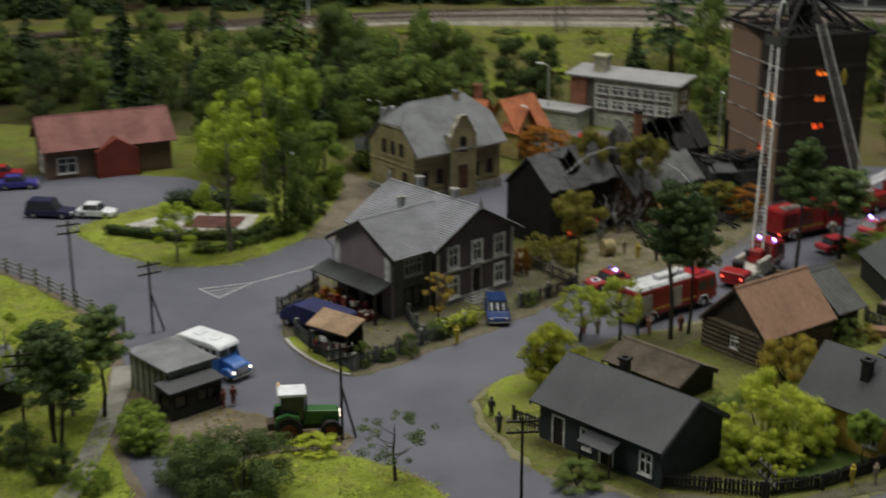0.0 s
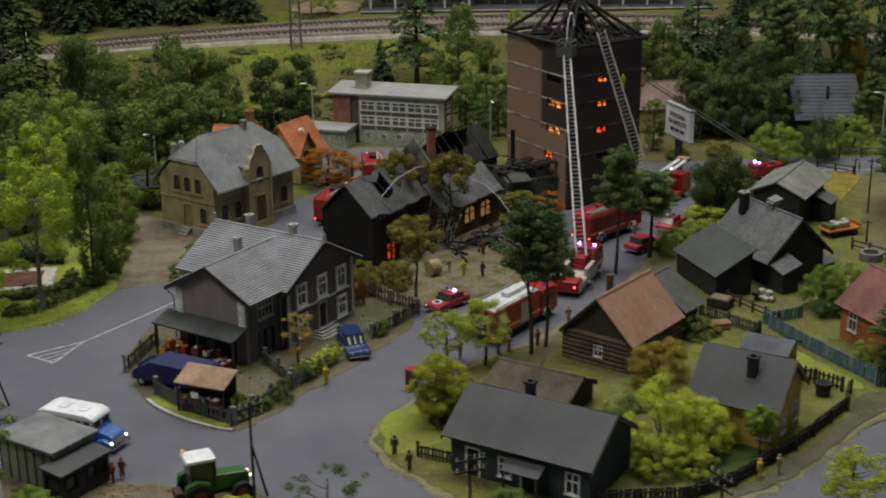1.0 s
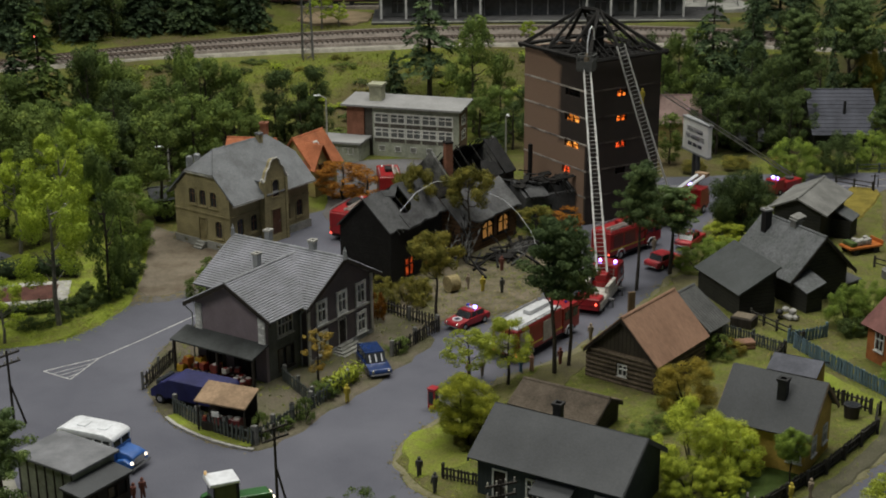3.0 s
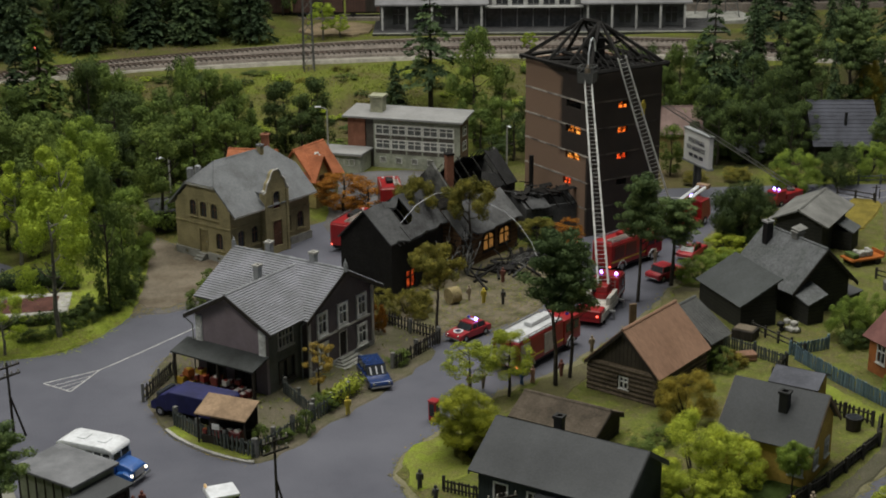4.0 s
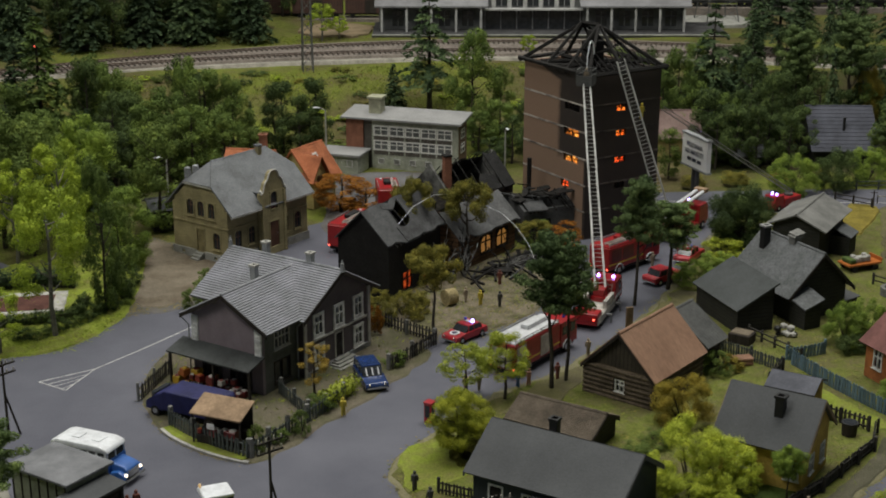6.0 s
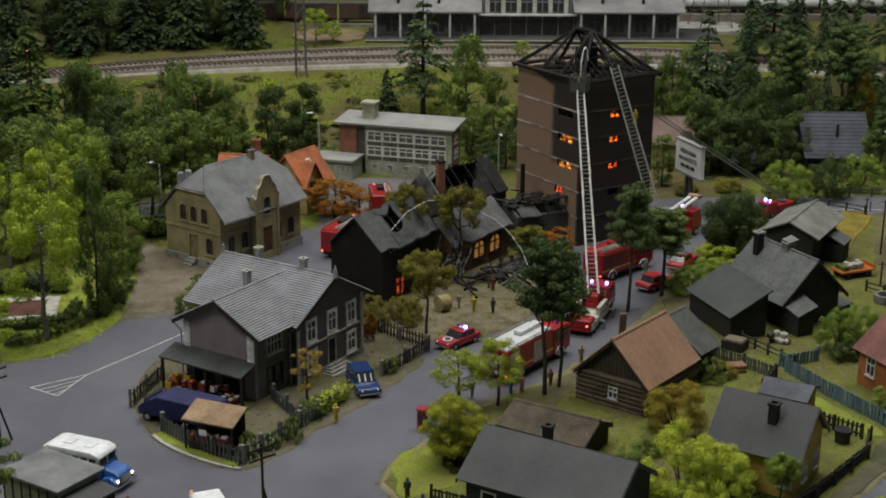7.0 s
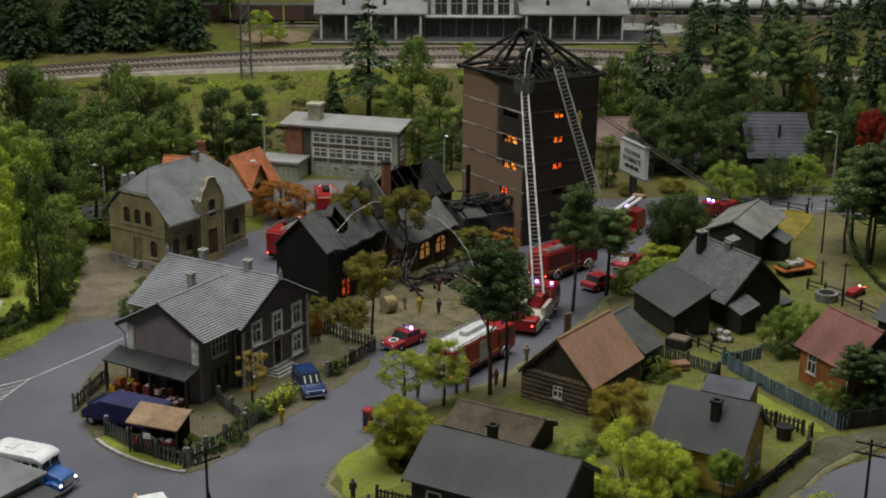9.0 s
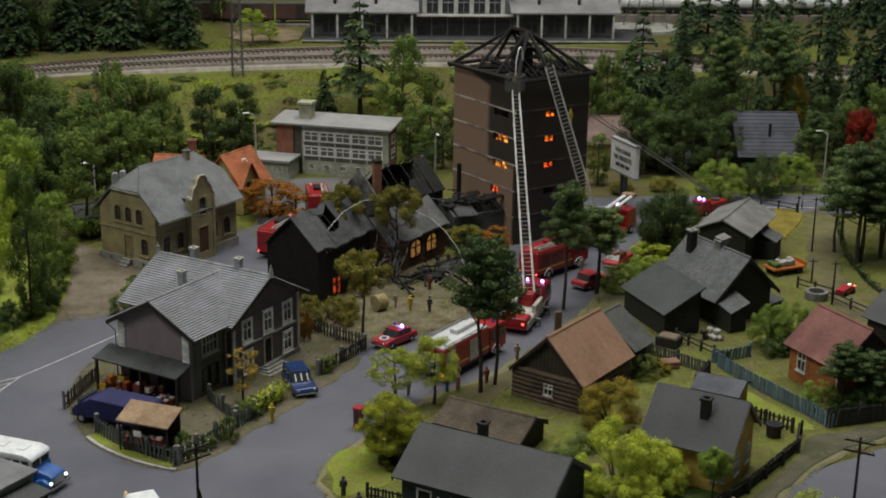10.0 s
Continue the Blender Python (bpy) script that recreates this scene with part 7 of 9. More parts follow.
def engine(name, x, y, rz, label, L=9.4, W=2.8, H=3.4, roof=None, plain=False):
    """A fire engine: cab, locker body with shutters, white roof deck."""
    v = thing(name, x, y, 0.03, rz, label, "fire engine")
    a = L / 2
    slab(v, "chassis", (-a + 0.2, -W * 0.42, 0.45), (a - 0.3, W * 0.42, 0.85), BLACK)
    body = slab(v, "body", (-a, -W / 2, 0.8), (a - 3.2, W / 2, H), RED, 0.1)
    cab = hull(v, "cab", [(a - 3.0, 0.7), (a, 0.7), (a, 1.9), (a - 0.35, H - 0.2), (a - 3.0, H - 0.2)], W * 0.97, RED, 0.12)
    slab(cab, "windscreen", (a - 0.3, -W * 0.42, 1.85), (a - 0.08, W * 0.42, 2.75), GLASS)
    for dy in (-1, 1):
        yy = dy * W * 0.49
        slab(cab, "side_window", (a - 1.3, yy - 0.03, 1.9), (a - 0.5, yy + 0.03, 2.7), GLASS)
        slab(cab, "side_window", (a - 2.7, yy - 0.03, 1.9), (a - 1.6, yy + 0.03, 2.7), GLASS)
        for i in range(3):
            x0 = -a + 0.3 + i * 1.95
            if i == 1 or plain:
                continue
            bm = bmesh.new()
            zig = [(dy * (W / 2 + (0.05 if k % 2 else 0.02)), 1.05 + k * 0.125) for k in range(17)]
            solid(bm, [(x0, yy2, zz2) for yy2, zz2 in zig] + [(x0, dy * (W / 2 - 0.04), 3.05), (x0, dy * (W / 2 - 0.04), 1.05)], (1.5, 0, 0))
            bmesh.ops.triangulate(bm, faces=[f for f in bm.faces if len(f.verts) > 4])
            part("shutter", bm, SILVER, body)
        slab(body, "stripe", (-a + 0.02, dy * W / 2 - 0.02, 1.35), (a - 3.2, dy * W / 2 + 0.02, 1.5), YELLOW)
    if not plain:
        slab(body, "rear_shutter", (-a - 0.04, -W * 0.36, 1.0), (-a + 0.02, W * 0.36, 2.9), SILVER)
    deck = slab(v, "roof_deck", (-a + 0.1, -W * 0.47, H), (a - 3.3, W * 0.47, H + 0.12), RED if plain else DECK_GREY, 0.02)
    for dy in (-1, 1):
        bm = bmesh.new()
        rod(bm, (-a + 0.15, dy * W * 0.46, H + 0.3), (a - 3.4, dy * W * 0.46, H + 0.3), 0.05, 0.05, 4)
        for k in range(6):
            xx = -a + 0.2 + k * (L - 3.6) / 5
            rod(bm, (xx, dy * W * 0.46, H + 0.05), (xx, dy * W * 0.46, H + 0.3), 0.04, 0.04, 4)
        part("rail", bm, STEEL, deck)
    slab(deck, "roof_box", (-1.6, -0.3, H + 0.12), (a - 3.5, 0.55, H + 0.55), roof or DECK_GREY, 0.04)
    if plain:
        ladder(deck, "roof_ladder", (-a + 0.4, -0.7, H + 0.3), (a - 3.6, -0.7, H + 0.3), 0.6, 9, SILVER, 0.1)
        for dy in (-1, 1):
            slab(body, "locker_door", (-a + 0.5, dy * W / 2 - 0.03, 1.7), (-a + 2.2, dy * W / 2 + 0.03, H - 0.3), WINE)
            slab(body, "locker_door", (-a + 2.5, dy * W / 2 - 0.03, 1.7), (-a + 4.4, dy * W / 2 + 0.03, H - 0.3), WINE)
    for dx in (-a + 1.9, a - 1.9):
        for dy in (-1, 1):
            bm = bmesh.new()
            pts = [(dx + 0.72 * math.cos(math.radians(t)), dy * W * 0.5, 0.58 + 0.72 * math.sin(math.radians(t))) for t in range(0, 181, 30)]
            tube(bm, pts, 0.08, 4)
            part("mudguard", bm, VEHICLE_WHITE, v)
    for dy in (-0.7, 0.7):
        lamp(cab, "beacon", (a - 1.4, dy, H - 0.1), 0.16, VEHICLE_WHITE if plain else BEACON_OFF)
    for dy in (-1, 1):
        lamp(v, "tail_light", (-a - 0.04, dy * W * 0.42, 0.95), 0.1, TAIL_LIGHT)
        lamp(v, "headlight", (a + 0.0, dy * W * 0.36, 1.05), 0.14, HEADLIGHT)
    wheels(v, [(dx, dy * W * 0.42) for dx in (-a + 1.9, a - 1.9) for dy in (-1, 1)], 0.58, 0.42)
    return v


RESCUE = car("rescue_car", 7.7, 102.5, 227, CAR_RED, "red fire brigade car with blue roof beacons lit", L=4.7, H=1.5, beacon=True)
bm = bmesh.new()
disc(bm, (1.5, 0, 0.97), (0.06, 0, 1), 0.5, 0.06, 16)
EMBLEM = part("bonnet_emblem", bm, VEHICLE_WHITE, RESCUE, "white round emblem on the bonnet")
bm = bmesh.new()
disc(bm, (1.5, 0, 1.0), (0.06, 0, 1), 0.3, 0.04, 16)
part("emblem_centre", bm, NAVY, EMBLEM)
PICKUP = car("pickup", -1.1, 91.6, -72, CAR_BLUE, "dark blue car parked at the corner house gate", L=5.0, W=2.1, H=1.75, estate=True)
# White rods imitate the windscreen's reflection; the car has no such bars.
for y in (-0.55, 0.0, 0.55):
    bm = bmesh.new()
    rod(bm, (0.98, y, 1.06), (0.5, y, 1.6), 0.07, 0.07, 4)
    part("screen_bar", bm, VEHICLE_WHITE, PICKUP, "white bar imitating a reflection on the windscreen")
car("parked_car", -67.4, 119.4, 25, paint("violet_blue", (0.05, 0.04, 0.26)), "dark violet parked car near the brick hall")
car("parked_van", -57.6, 109.9, 8, NAVY, "navy blue parked van on the car park", L=5.6, W=2.2, H=2.0, estate=True)
car("parked_car", -52.4, 111.0, 8, VEHICLE_WHITE, "white parked car next to the van", L=4.4)
car("parked_car", -71.5, 123.0, 25, CAR_RED, "bright red parked car by the brick hall")
car("police_car", 33.9, 127.0, 58, CAR_RED, "red command car with lit blue beacon", beacon=True)
car("command_car", 29.8, 119.6, 40, CAR_RED, "red fire brigade car parked under the pines")
car("parked_car", -41.0, 139.8, 30, VEHICLE_WHITE, "pale car parked behind the trees")
engine("fire_engine", 14.1, 97.0, 53, "red fire engine with silver shutters and white roof deck", L=10.8, W=2.95)
engine("fire_engine", 26.2, 124.6, 45, "red fire engine waiting behind the ladder truck", roof=RED, plain=True)
engine("fire_engine", -4.7, 133.2, 66, "red tanker engine parked by the villa", L=8.6, roof=BLACK, plain=True)
engine("fire_engine", -1.2, 145.0, 96, "red fire truck between tiled house and ruins", L=7.0, H=4.3, roof=BLACK, plain=True)


def ladder_truck():
    v = thing("ladder_truck", 21.4, 109.2, 0.03, 68, "red turntable ladder truck with extended grey ladder", "fire engine")
    slab(v, "chassis", (-4.8, -1.25, 0.5), (4.2, 1.25, 0.95), RED, 0.05)
    slab(v, "rear_locker", (-4.9, -1.35, 0.9), (-3.2, 1.35, 1.75), RED, 0.08)
    slab(v, "hose_reel", (-3.1, -0.2, 1.3), (-2.3, 0.9, 2.3), BLACK, 0.12)
    slab(v, "cab_roof", (2.1, -1.2, 3.0), (4.2, 1.2, 3.12), CAR_RED, 0.05)
    slab(v, "deck", (-2.6, -1.3, 0.95), (1.6, 1.3, 1.3), SILVER, 0.04)
    cab = hull(v, "cab", [(2.0, 0.7), (4.8, 0.7), (4.8, 1.8), (4.4, 3.0), (2.0, 3.0)], 2.7, RED, 0.12)
    slab(cab, "windscreen", (4.45, -1.15, 1.8), (4.7, 1.15, 2.6), GLASS)
    for dy in (-1, 1):
        slab(cab, "side_window", (3.2, dy * 1.35 - 0.03, 1.8), (4.1, dy * 1.35 + 0.03, 2.6), GLASS)
        slab(v, "side_locker", (-1.6, dy * 1.0, 1.3), (1.4, dy * 1.4, 2.1), SILVER, 0.04)
        slab(v, "skirt", (-4.6, dy * 1.3, 0.5), (1.9, dy * 1.42, 1.25), SILVER, 0.03)
        slab(cab, "cab_stripe", (2.05, dy * 1.36 - 0.02, 1.15), (4.7, dy * 1.36 + 0.02, 1.45), VEHICLE_WHITE)
        bm = bmesh.new()
        for k in range(4):
            rod(bm, (2.02, dy * 0.95, 1.4 + k * 0.4), (2.02, dy * 0.5, 1.4 + k * 0.4), 0.05, 0.05, 4)
        for k in (0.5, 0.95):
            rod(bm, (2.0, dy * k, 1.2), (2.0, dy * k, 2.8), 0.05, 0.05, 4)
        part("step_ladder", bm, SILVER, cab)
        lamp(v, "tail_light", (-4.93, dy * 1.0, 1.2), 0.12, TAIL_LIGHT)
        lamp(cab, "beacon", (3.0, dy * 0.8, 3.2), 0.17, BLUE_LIGHT)
    bm = bmesh.new()
    disc(bm, (1.0, 0, 1.5), (0, 0, 1), 1.0, 0.6, 18)
    box(bm, 0.3, 1.7, -0.6, 0.6, 1.7, 2.6, 0.08)
    tt = part("turntable", bm, RED, v)
    slab(tt, "operator_seat", (0.4, 0.6, 1.8), (1.0, 1.2, 2.4), BLACK, 0.05)
    inv = v.matrix_basis.inverted()
    foot = Vector((0.9, 0, 2.4))
    tip = inv @ (Vector((21.6, 128.4, 20.6)) * CM) / CM
    mid = foot.lerp(tip, 0.55)
    ladder(v, "lower_ladder", foot, mid, 1.05, 22, LADDER, 0.5, "grey trussed lower ladder section")
    ladder(v, "upper_ladder", mid + Vector((0, 0, 0.1)), tip, 0.9, 18, LADDER, 0.4)
    bm = bmesh.new()
    box(bm, -0.95, 0.95, -0.85, 0.85, -0.6, -0.3, 0.05, m=Matrix.Translation(tip))
    cage = part("rescue_cage", bm, CORRUGATED, v, "dark rescue cage at the ladder tip")
    cs = ((-.95, -.85), (.95, -.85), (.95, .85), (-.95, .85))
    for (a, b), (c, d) in zip(cs, cs[1:] + cs[:1]):
        bm = bmesh.new()
        rod(bm, tip + Vector((a, b, -0.4)), tip + Vector((a, b, 1.2)), 0.08, 0.08, 4)
        part("post", bm, CORRUGATED, cage)
        bm = bmesh.new()
        rod(bm, tip + Vector((a, b, 1.2)), tip + Vector((c, d, 1.2)), 0.08, 0.08, 4)
        part("rail", bm, CORRUGATED, cage)
        bm = bmesh.new()
        solid(bm, [tip + Vector(p) for p in ((a, b, -0.4), (c, d, -0.4), (c, d, 0.6), (a, b, 0.6))], (0.05, 0.05, 0))
        part("panel", bm, CORRUGATED, cage)
    bm = bmesh.new()
    pts = [tip + Vector((0.1, 0, 0.6)), tip + Vector((0.2, 0, 2.6)), tip + Vector((0.6, -0.1, 3.9)), tip + Vector((1.1, -0.2, 4.2)), tip + Vector((1.5, -0.3, 3.7)), tip + Vector((1.8, -0.3, 2.6))]
    for p, q in zip(pts, pts[1:]):
        rod(bm, p, q, 0.08, 0.08, 5)
    part("water_jet", bm, VEHICLE_WHITE, v)
    wheels(v, [(dx, dy * 1.2) for dx in (-3.0, 3.2) for dy in (-1, 1)], 0.55, 0.4)
    for dx in (-1.8, 1.8):
        for dy in (-1, 1):
            slab(v, "outrigger", (dx - 0.15, dy * 1.2, 0.7), (dx + 0.15, dy * 2.0, 0.9), STEEL)
            bm = bmesh.new()
            rod(bm, (dx, dy * 1.95, 0.0), (dx, dy * 1.95, 0.8), 0.1, 0.1, 6)
            part("outrigger_leg", bm, STEEL, v)


ladder_truck()


def second_ladder_truck():
    v = thing("ladder_truck", 34.6, 137.2, 0.03, 54, "red ladder truck at the tower foot with folded white boom", "fire engine")
    slab(v, "chassis", (-4.5, -1.3, 0.5), (4.5, 1.3, 1.1), RED, 0.06)
    cab = hull(v, "cab", [(2.2, 0.8), (4.8, 0.8), (4.8, 1.9), (4.4, 3.2), (2.2, 3.2)], 2.7, RED, 0.12)
    slab(cab, "windscreen", (4.5, -1.1, 1.9), (4.72, 1.1, 2.7), GLASS)
    slab(v, "locker", (-4.5, -1.4, 1.1), (-0.5, 1.4, 2.3), RED, 0.08)
    bm = bmesh.new()
    disc(bm, (-3.2, 0, 2.5), (0, 0, 1), 0.9, 0.6, 18)
    part("turntable", bm, SILVER, v)
    inv = v.matrix_basis.inverted()
    foot = inv @ (Vector((31.9, 134.0, 3.9)) * CM) / CM
    tip = inv @ (Vector((26.2, 134.9, 21.6)) * CM) / CM
    ladder(v, "ladder", foot, tip, 1.15, 30, LADDER, 0.4, "grey ladder leaning to the roof", facing=inv.to_3x3() @ Vector((0.15, 0.93, -0.3)))
    for k in (-0.45, 0.45):
        bm = bmesh.new()
        rod(bm, (-6.4, k + 0.4, 2.7), (4.6, k - 0.2, 4.4), 0.26, 0.22, 6)
        part("boom_arm", bm, VEHICLE_WHITE, v)
    slab(v, "boom_head", (4.3, -1.0, 4.2), (5.2, 0.6, 4.7), TAN, 0.05)
    lamp(v, "beacon", (3.2, 0.6, 3.4), 0.22, BLUE_LIGHT)
    wheels(v, [(dx, dy * 1.2) for dx in (-2.8, 3.2) for dy in (-1, 1)], 0.55, 0.4)


second_ladder_truck()


def third_ladder_truck():
    v = thing("ladder_truck", 49.6, 148.4, 0.03, 38, "red fire truck on the back road with long lattice ladder", "fire engine")
    v.matrix_basis = v.matrix_basis @ Matrix.Scale(0.72, 4)
    slab(v, "chassis", (-3.6, -1.2, 0.4), (3.6, 1.2, 1.0), RED, 0.05)
    cab = hull(v, "cab", [(-3.8, 0.8), (-1.2, 0.8), (-1.2, 2.8), (-3.4, 2.8), (-3.8, 1.8)], 2.5, RED, 0.12)
    slab(cab, "windscreen", (-3.74, -1.0, 1.8), (-3.5, 1.0, 2.5), GLASS)
    slab(v, "locker", (-1.0, -1.3, 1.0), (3.6, 1.3, 2.1), RED, 0.08)
    inv = v.matrix_basis.inverted()
    foot = Vector((1.6, 0.0, 2.6))
    tip = inv @ (Vector((33.0, 145.0, 13.6)) * CM) / CM
    ladder(v, "ladder", foot, tip, 1.2, 28, STEEL, 0.6, "grey steel lattice ladder")
    bm = bmesh.new()
    disc(bm, (1.6, 0.0, 2.25), (0, 0, 1), 0.8, 0.4, 14)
    part("turntable", bm, CORRUGATED, v)
    lamp(v, "beacon", (-2.4, 0.5, 3.0), 0.26, BLUE_LIGHT)
    lamp(v, "beacon", (-2.4, -0.5, 3.0), 0.2, BLUE_LIGHT)
    wheels(v, [(dx, dy * 1.1) for dx in (-2.4, 2.4) for dy in (-1, 1)], 0.5, 0.36)


third_ladder_truck()


def bus():
    v = thing("bus", -21.8, 73.6, 0.03, -23, "blue bonneted bus with white roof and headlights on", "bus")
    hull(v, "body", [(-3.2, 0.5), (2.0, 0.5), (2.0, 1.9), (-3.2, 1.9)], 2.5, BUS_BLUE, 0.12)
    band = hull(v, "window_band", [(-3.1, 1.8), (1.95, 1.8), (1.8, 2.6), (-3.1, 2.6)], 2.42, GLASS, 0.05)
    for dy in (-1, 1):
        for i in range(7):
            slab(band, "pillar", (-3.05 + i * 0.8, dy * 1.2, 1.8), (-2.9 + i * 0.8, dy * 1.24, 2.6), VEHICLE_WHITE)
    for y in (-1.15, -0.05, 1.05):
        slab(band, "screen_post", (1.86, y, 1.85), (1.96, y + 0.1, 2.6), VEHICLE_WHITE)
    hull(v, "roof", [(-3.3, 2.5), (2.1, 2.5), (1.9, 2.85), (1.2, 3.05), (-2.6, 3.05), (-3.2, 2.85)], 2.55, VEHICLE_WHITE, 0.2)
    for x in (-1.8, 0.1):
        slab(v, "roof_hatch", (x, -0.5, 3.03), (x + 0.8, 0.5, 3.12), VEHICLE_WHITE, 0.03)
    hull(v, "bonnet", [(1.9, 0.5), (3.45, 0.5), (3.5, 1.25), (3.1, 1.5), (1.9, 1.75)], 1.7, BUS_BLUE, 0.14)
    for dy in (-1, 1):
        hull(v, "fender", [(2.0, 0.5), (3.5, 0.5), (3.4, 0.95), (2.9, 1.2), (2.2, 1.05)], 0.5, BUS_BLUE, 0.1, y0=-1.25 if dy < 0 else 0.75)
        lamp(v, "headlight", (3.46, dy * 0.95, 0.9), 0.13, HEADLIGHT)
    slab(v, "grille", (3.46, -0.65, 0.6), (3.56, 0.65, 1.15), CHROME, 0.03)
    slab(v, "bumper", (3.56, -1.25, 0.36), (3.7, 1.25, 0.54), CHROME, 0.03)
    wheels(v, [(dx, dy * 1.0) for dx in (-2.2, 2.7) for dy in (-1, 1)], 0.5, 0.36)


bus()


def tractor():
    v = thing("tractor", -9.9, 63.6, 0.08, 24, "green farm tractor with white cab roof and wine-red rims", "tractor")
    hull(v, "bonnet", [(-0.2, 1.1), (2.6, 1.1), (2.65, 1.9), (2.4, 2.15), (-0.2, 2.3)], 1.2, GREEN_PAINT, 0.1)
    slab(v, "chassis", (-2.0, -0.5, 0.7), (2.4, 0.5, 1.2), BLACK, 0.05)
    cab = hull(v, "cab", [(-1.9, 1.6), (0.0, 1.6), (-0.15, 3.6), (-1.75, 3.6)], 1.7, GLASS, 0.05)
    for x in (-1.8, -0.1):
        for y in (-0.83, 0.83):
            bm = bmesh.new()
            rod(bm, (x, y, 1.6), (x * 0.95, y * 0.97, 3.65), 0.07, 0.07, 5)
            part("post", bm, BLACK, cab)
    hull(v, "roof", [(-2.1, 3.6), (0.2, 3.6), (0.15, 3.85), (-2.0, 3.9)], 1.95, VEHICLE_WHITE, 0.1)
    lamp(v, "beacon", (-1.9, 0.75, 4.05), 0.12, glowing("amber_beacon", (1.0, 0.6, 0.2), 0.5), 1.5)
    for dy in (-1, 1):
        hull(v, "fender", [(-2.4, 1.5), (-0.4, 1.5), (-0.5, 2.1), (-1.4, 2.4), (-2.2, 2.1)], 0.5, GREEN_PAINT, 0.08, y0=-1.35 if dy < 0 else 0.85)
        lamp(v, "headlight", (2.68, dy * 0.4, 1.7), 0.13, HEADLIGHT)
    bm = bmesh.new()
    rod(bm, (0.1, -0.55, 2.2), (0.1, -0.55, 3.4), 0.08, 0.08, 6)
    part("exhaust", bm, BLACK, v)
    wheels(v, [(-1.3, -1.15), (-1.3, 1.15)], 1.05, 0.6, WINE)
    wheels(v, [(1.9, -1.05), (1.9, 1.05)], 0.78, 0.5, WINE)
    slab(v, "rear_linkage", (-2.9, -0.6, 0.8), (-2.3, 0.6, 1.4), RUST, 0.05)


tractor()


def market_truck():
    v = thing("market_truck", -15.7, 83.9, 0.12, -27, "dark blue covered truck parked at the porch shop", "truck")
    hull(v, "tarpaulin", [(-2.6, 0.7), (3.3, 0.7), (3.3, 2.2), (3.0, 2.48), (-2.2, 2.48), (-2.6, 2.2)], 2.8, TARP_BLUE, 0.14)
    hull(v, "cab", [(-4.3, 0.5), (-2.45, 0.5), (-2.45, 2.2), (-3.2, 2.0), (-3.7, 1.45), (-4.3, 1.2)], 2.5, TARP_BLUE, 0.14)
    slab(v, "windscreen", (-3.72, -1.1, 1.55), (-3.3, 1.1, 2.1), GLASS, 0.05)
    wheels(v, [(dx, dy * 1.1) for dx in (-3.3, 2.2) for dy in (-1, 1)], 0.45, 0.34)


market_truck()


def stall():
    v = thing("market_stall", -12.6, 78.9, 0.12, -23, "market stall with tan board roof and red goods", "stall")
    bm = bmesh.new()
    solid(bm, [(-2.4, -1.2, 2.65), (2.4, -1.2, 2.65), (2.4, 1.2, 3.5), (-2.4, 1.2, 3.5)], (0, 0, 0.12))
    part("roof", bm, TAN, v)
    for x in (-2.2, 2.2):
        for y in (-1.0, 1.0):
            slab(v, "post", (x - 0.06, y - 0.06, 0), (x + 0.06, y + 0.06, 2.7 + (0.7 if y > 0 else 0)), DARK_TIMBER)
    slab(v, "counter", (-2.0, -0.9, 0), (2.0, -0.3, 0.8), DARK_TIMBER, 0.03)
    slab(v, "shelf", (-2.0, 0.3, 0), (2.0, 0.9, 1.2), DARK_TIMBER, 0.03)
    slab(v, "back_cloth", (-2.15, 0.95, 0), (2.15, 1.0, 3.1), DARK_TIMBER)
    slab(v, "price_board", (-0.9, -1.02, 1.5), (-0.2, -0.98, 2.0), WHITE)


stall()


def crates():
    """Crates of goods under the porch and on the stall."""
    rng = random.Random(6)
    cols = [paint("crate_red", (0.2, 0.025, 0.02)), paint("crate_yellow", (0.5, 0.32, 0.03)), paint("crate_white", (0.5, 0.48, 0.44)), paint("crate_orange", (0.4, 0.12, 0.03)), paint("crate_shaded_red", (0.14, 0.02, 0.02))]
    names = ["red", "yellow", "white", "orange", "dark red"]
    c, s = math.cos(math.radians(56.9)), math.sin(math.radians(56.9))
    spots = []
    for i in range(34):
        u, w = -1.9 + i % 2 * 0.85 + rng.uniform(-.1, .1), 8.3 - (i // 2 % 9) * 0.86
        spots.append((-10.4 + c * u - s * w, 88.4 + s * u + c * w, 0.12 + (i // 18) * 0.85))
    c23, s23 = math.cos(math.radians(-23)), math.sin(math.radians(-23))
    spots += [(-12.6 + c23 * u + s23 * 0.6, 78.9 + s23 * u - c23 * 0.6, 0.94) for u in (-1.6, -0.9, -0.2, 0.5, 1.2)]
    for i, (x, y, z) in enumerate(spots):
        if i < 34 and (i % 18 > 4 and rng.random() < 0.35):
            continue
        x, y = x + rng.uniform(-.2, .2), y + rng.uniform(-.2, .2)
        # Beyond the left-hand crates, darker paints imitate the shade under the porch.
        k = rng.choice((0, 4, 0, 2)) if i >= 34 else rng.choice((1, 1, 3)) if i % 18 < 4 else rng.choice((0, 4, 4, 1)) if i % 18 < 10 else rng.choice((0, 4, 4, 2, 4))
        c = thing("crate", x, y, z, rng.uniform(-50, -10), "%s crate of market goods" % names[k], "crate", "goods on sale at the corner shop")
        s = rng.uniform(0.17, 0.4)
        slab(c, "box", (-s, -s, 0), (s, s, s * 1.9), cols[k], 0.03)
        bm = bmesh.new()
        ball(bm, (0, 0, s * 1.85), s * 0.85, 0.5, 2)
        part("produce", bm, cols[(k + 3) % 5], c)


crates()


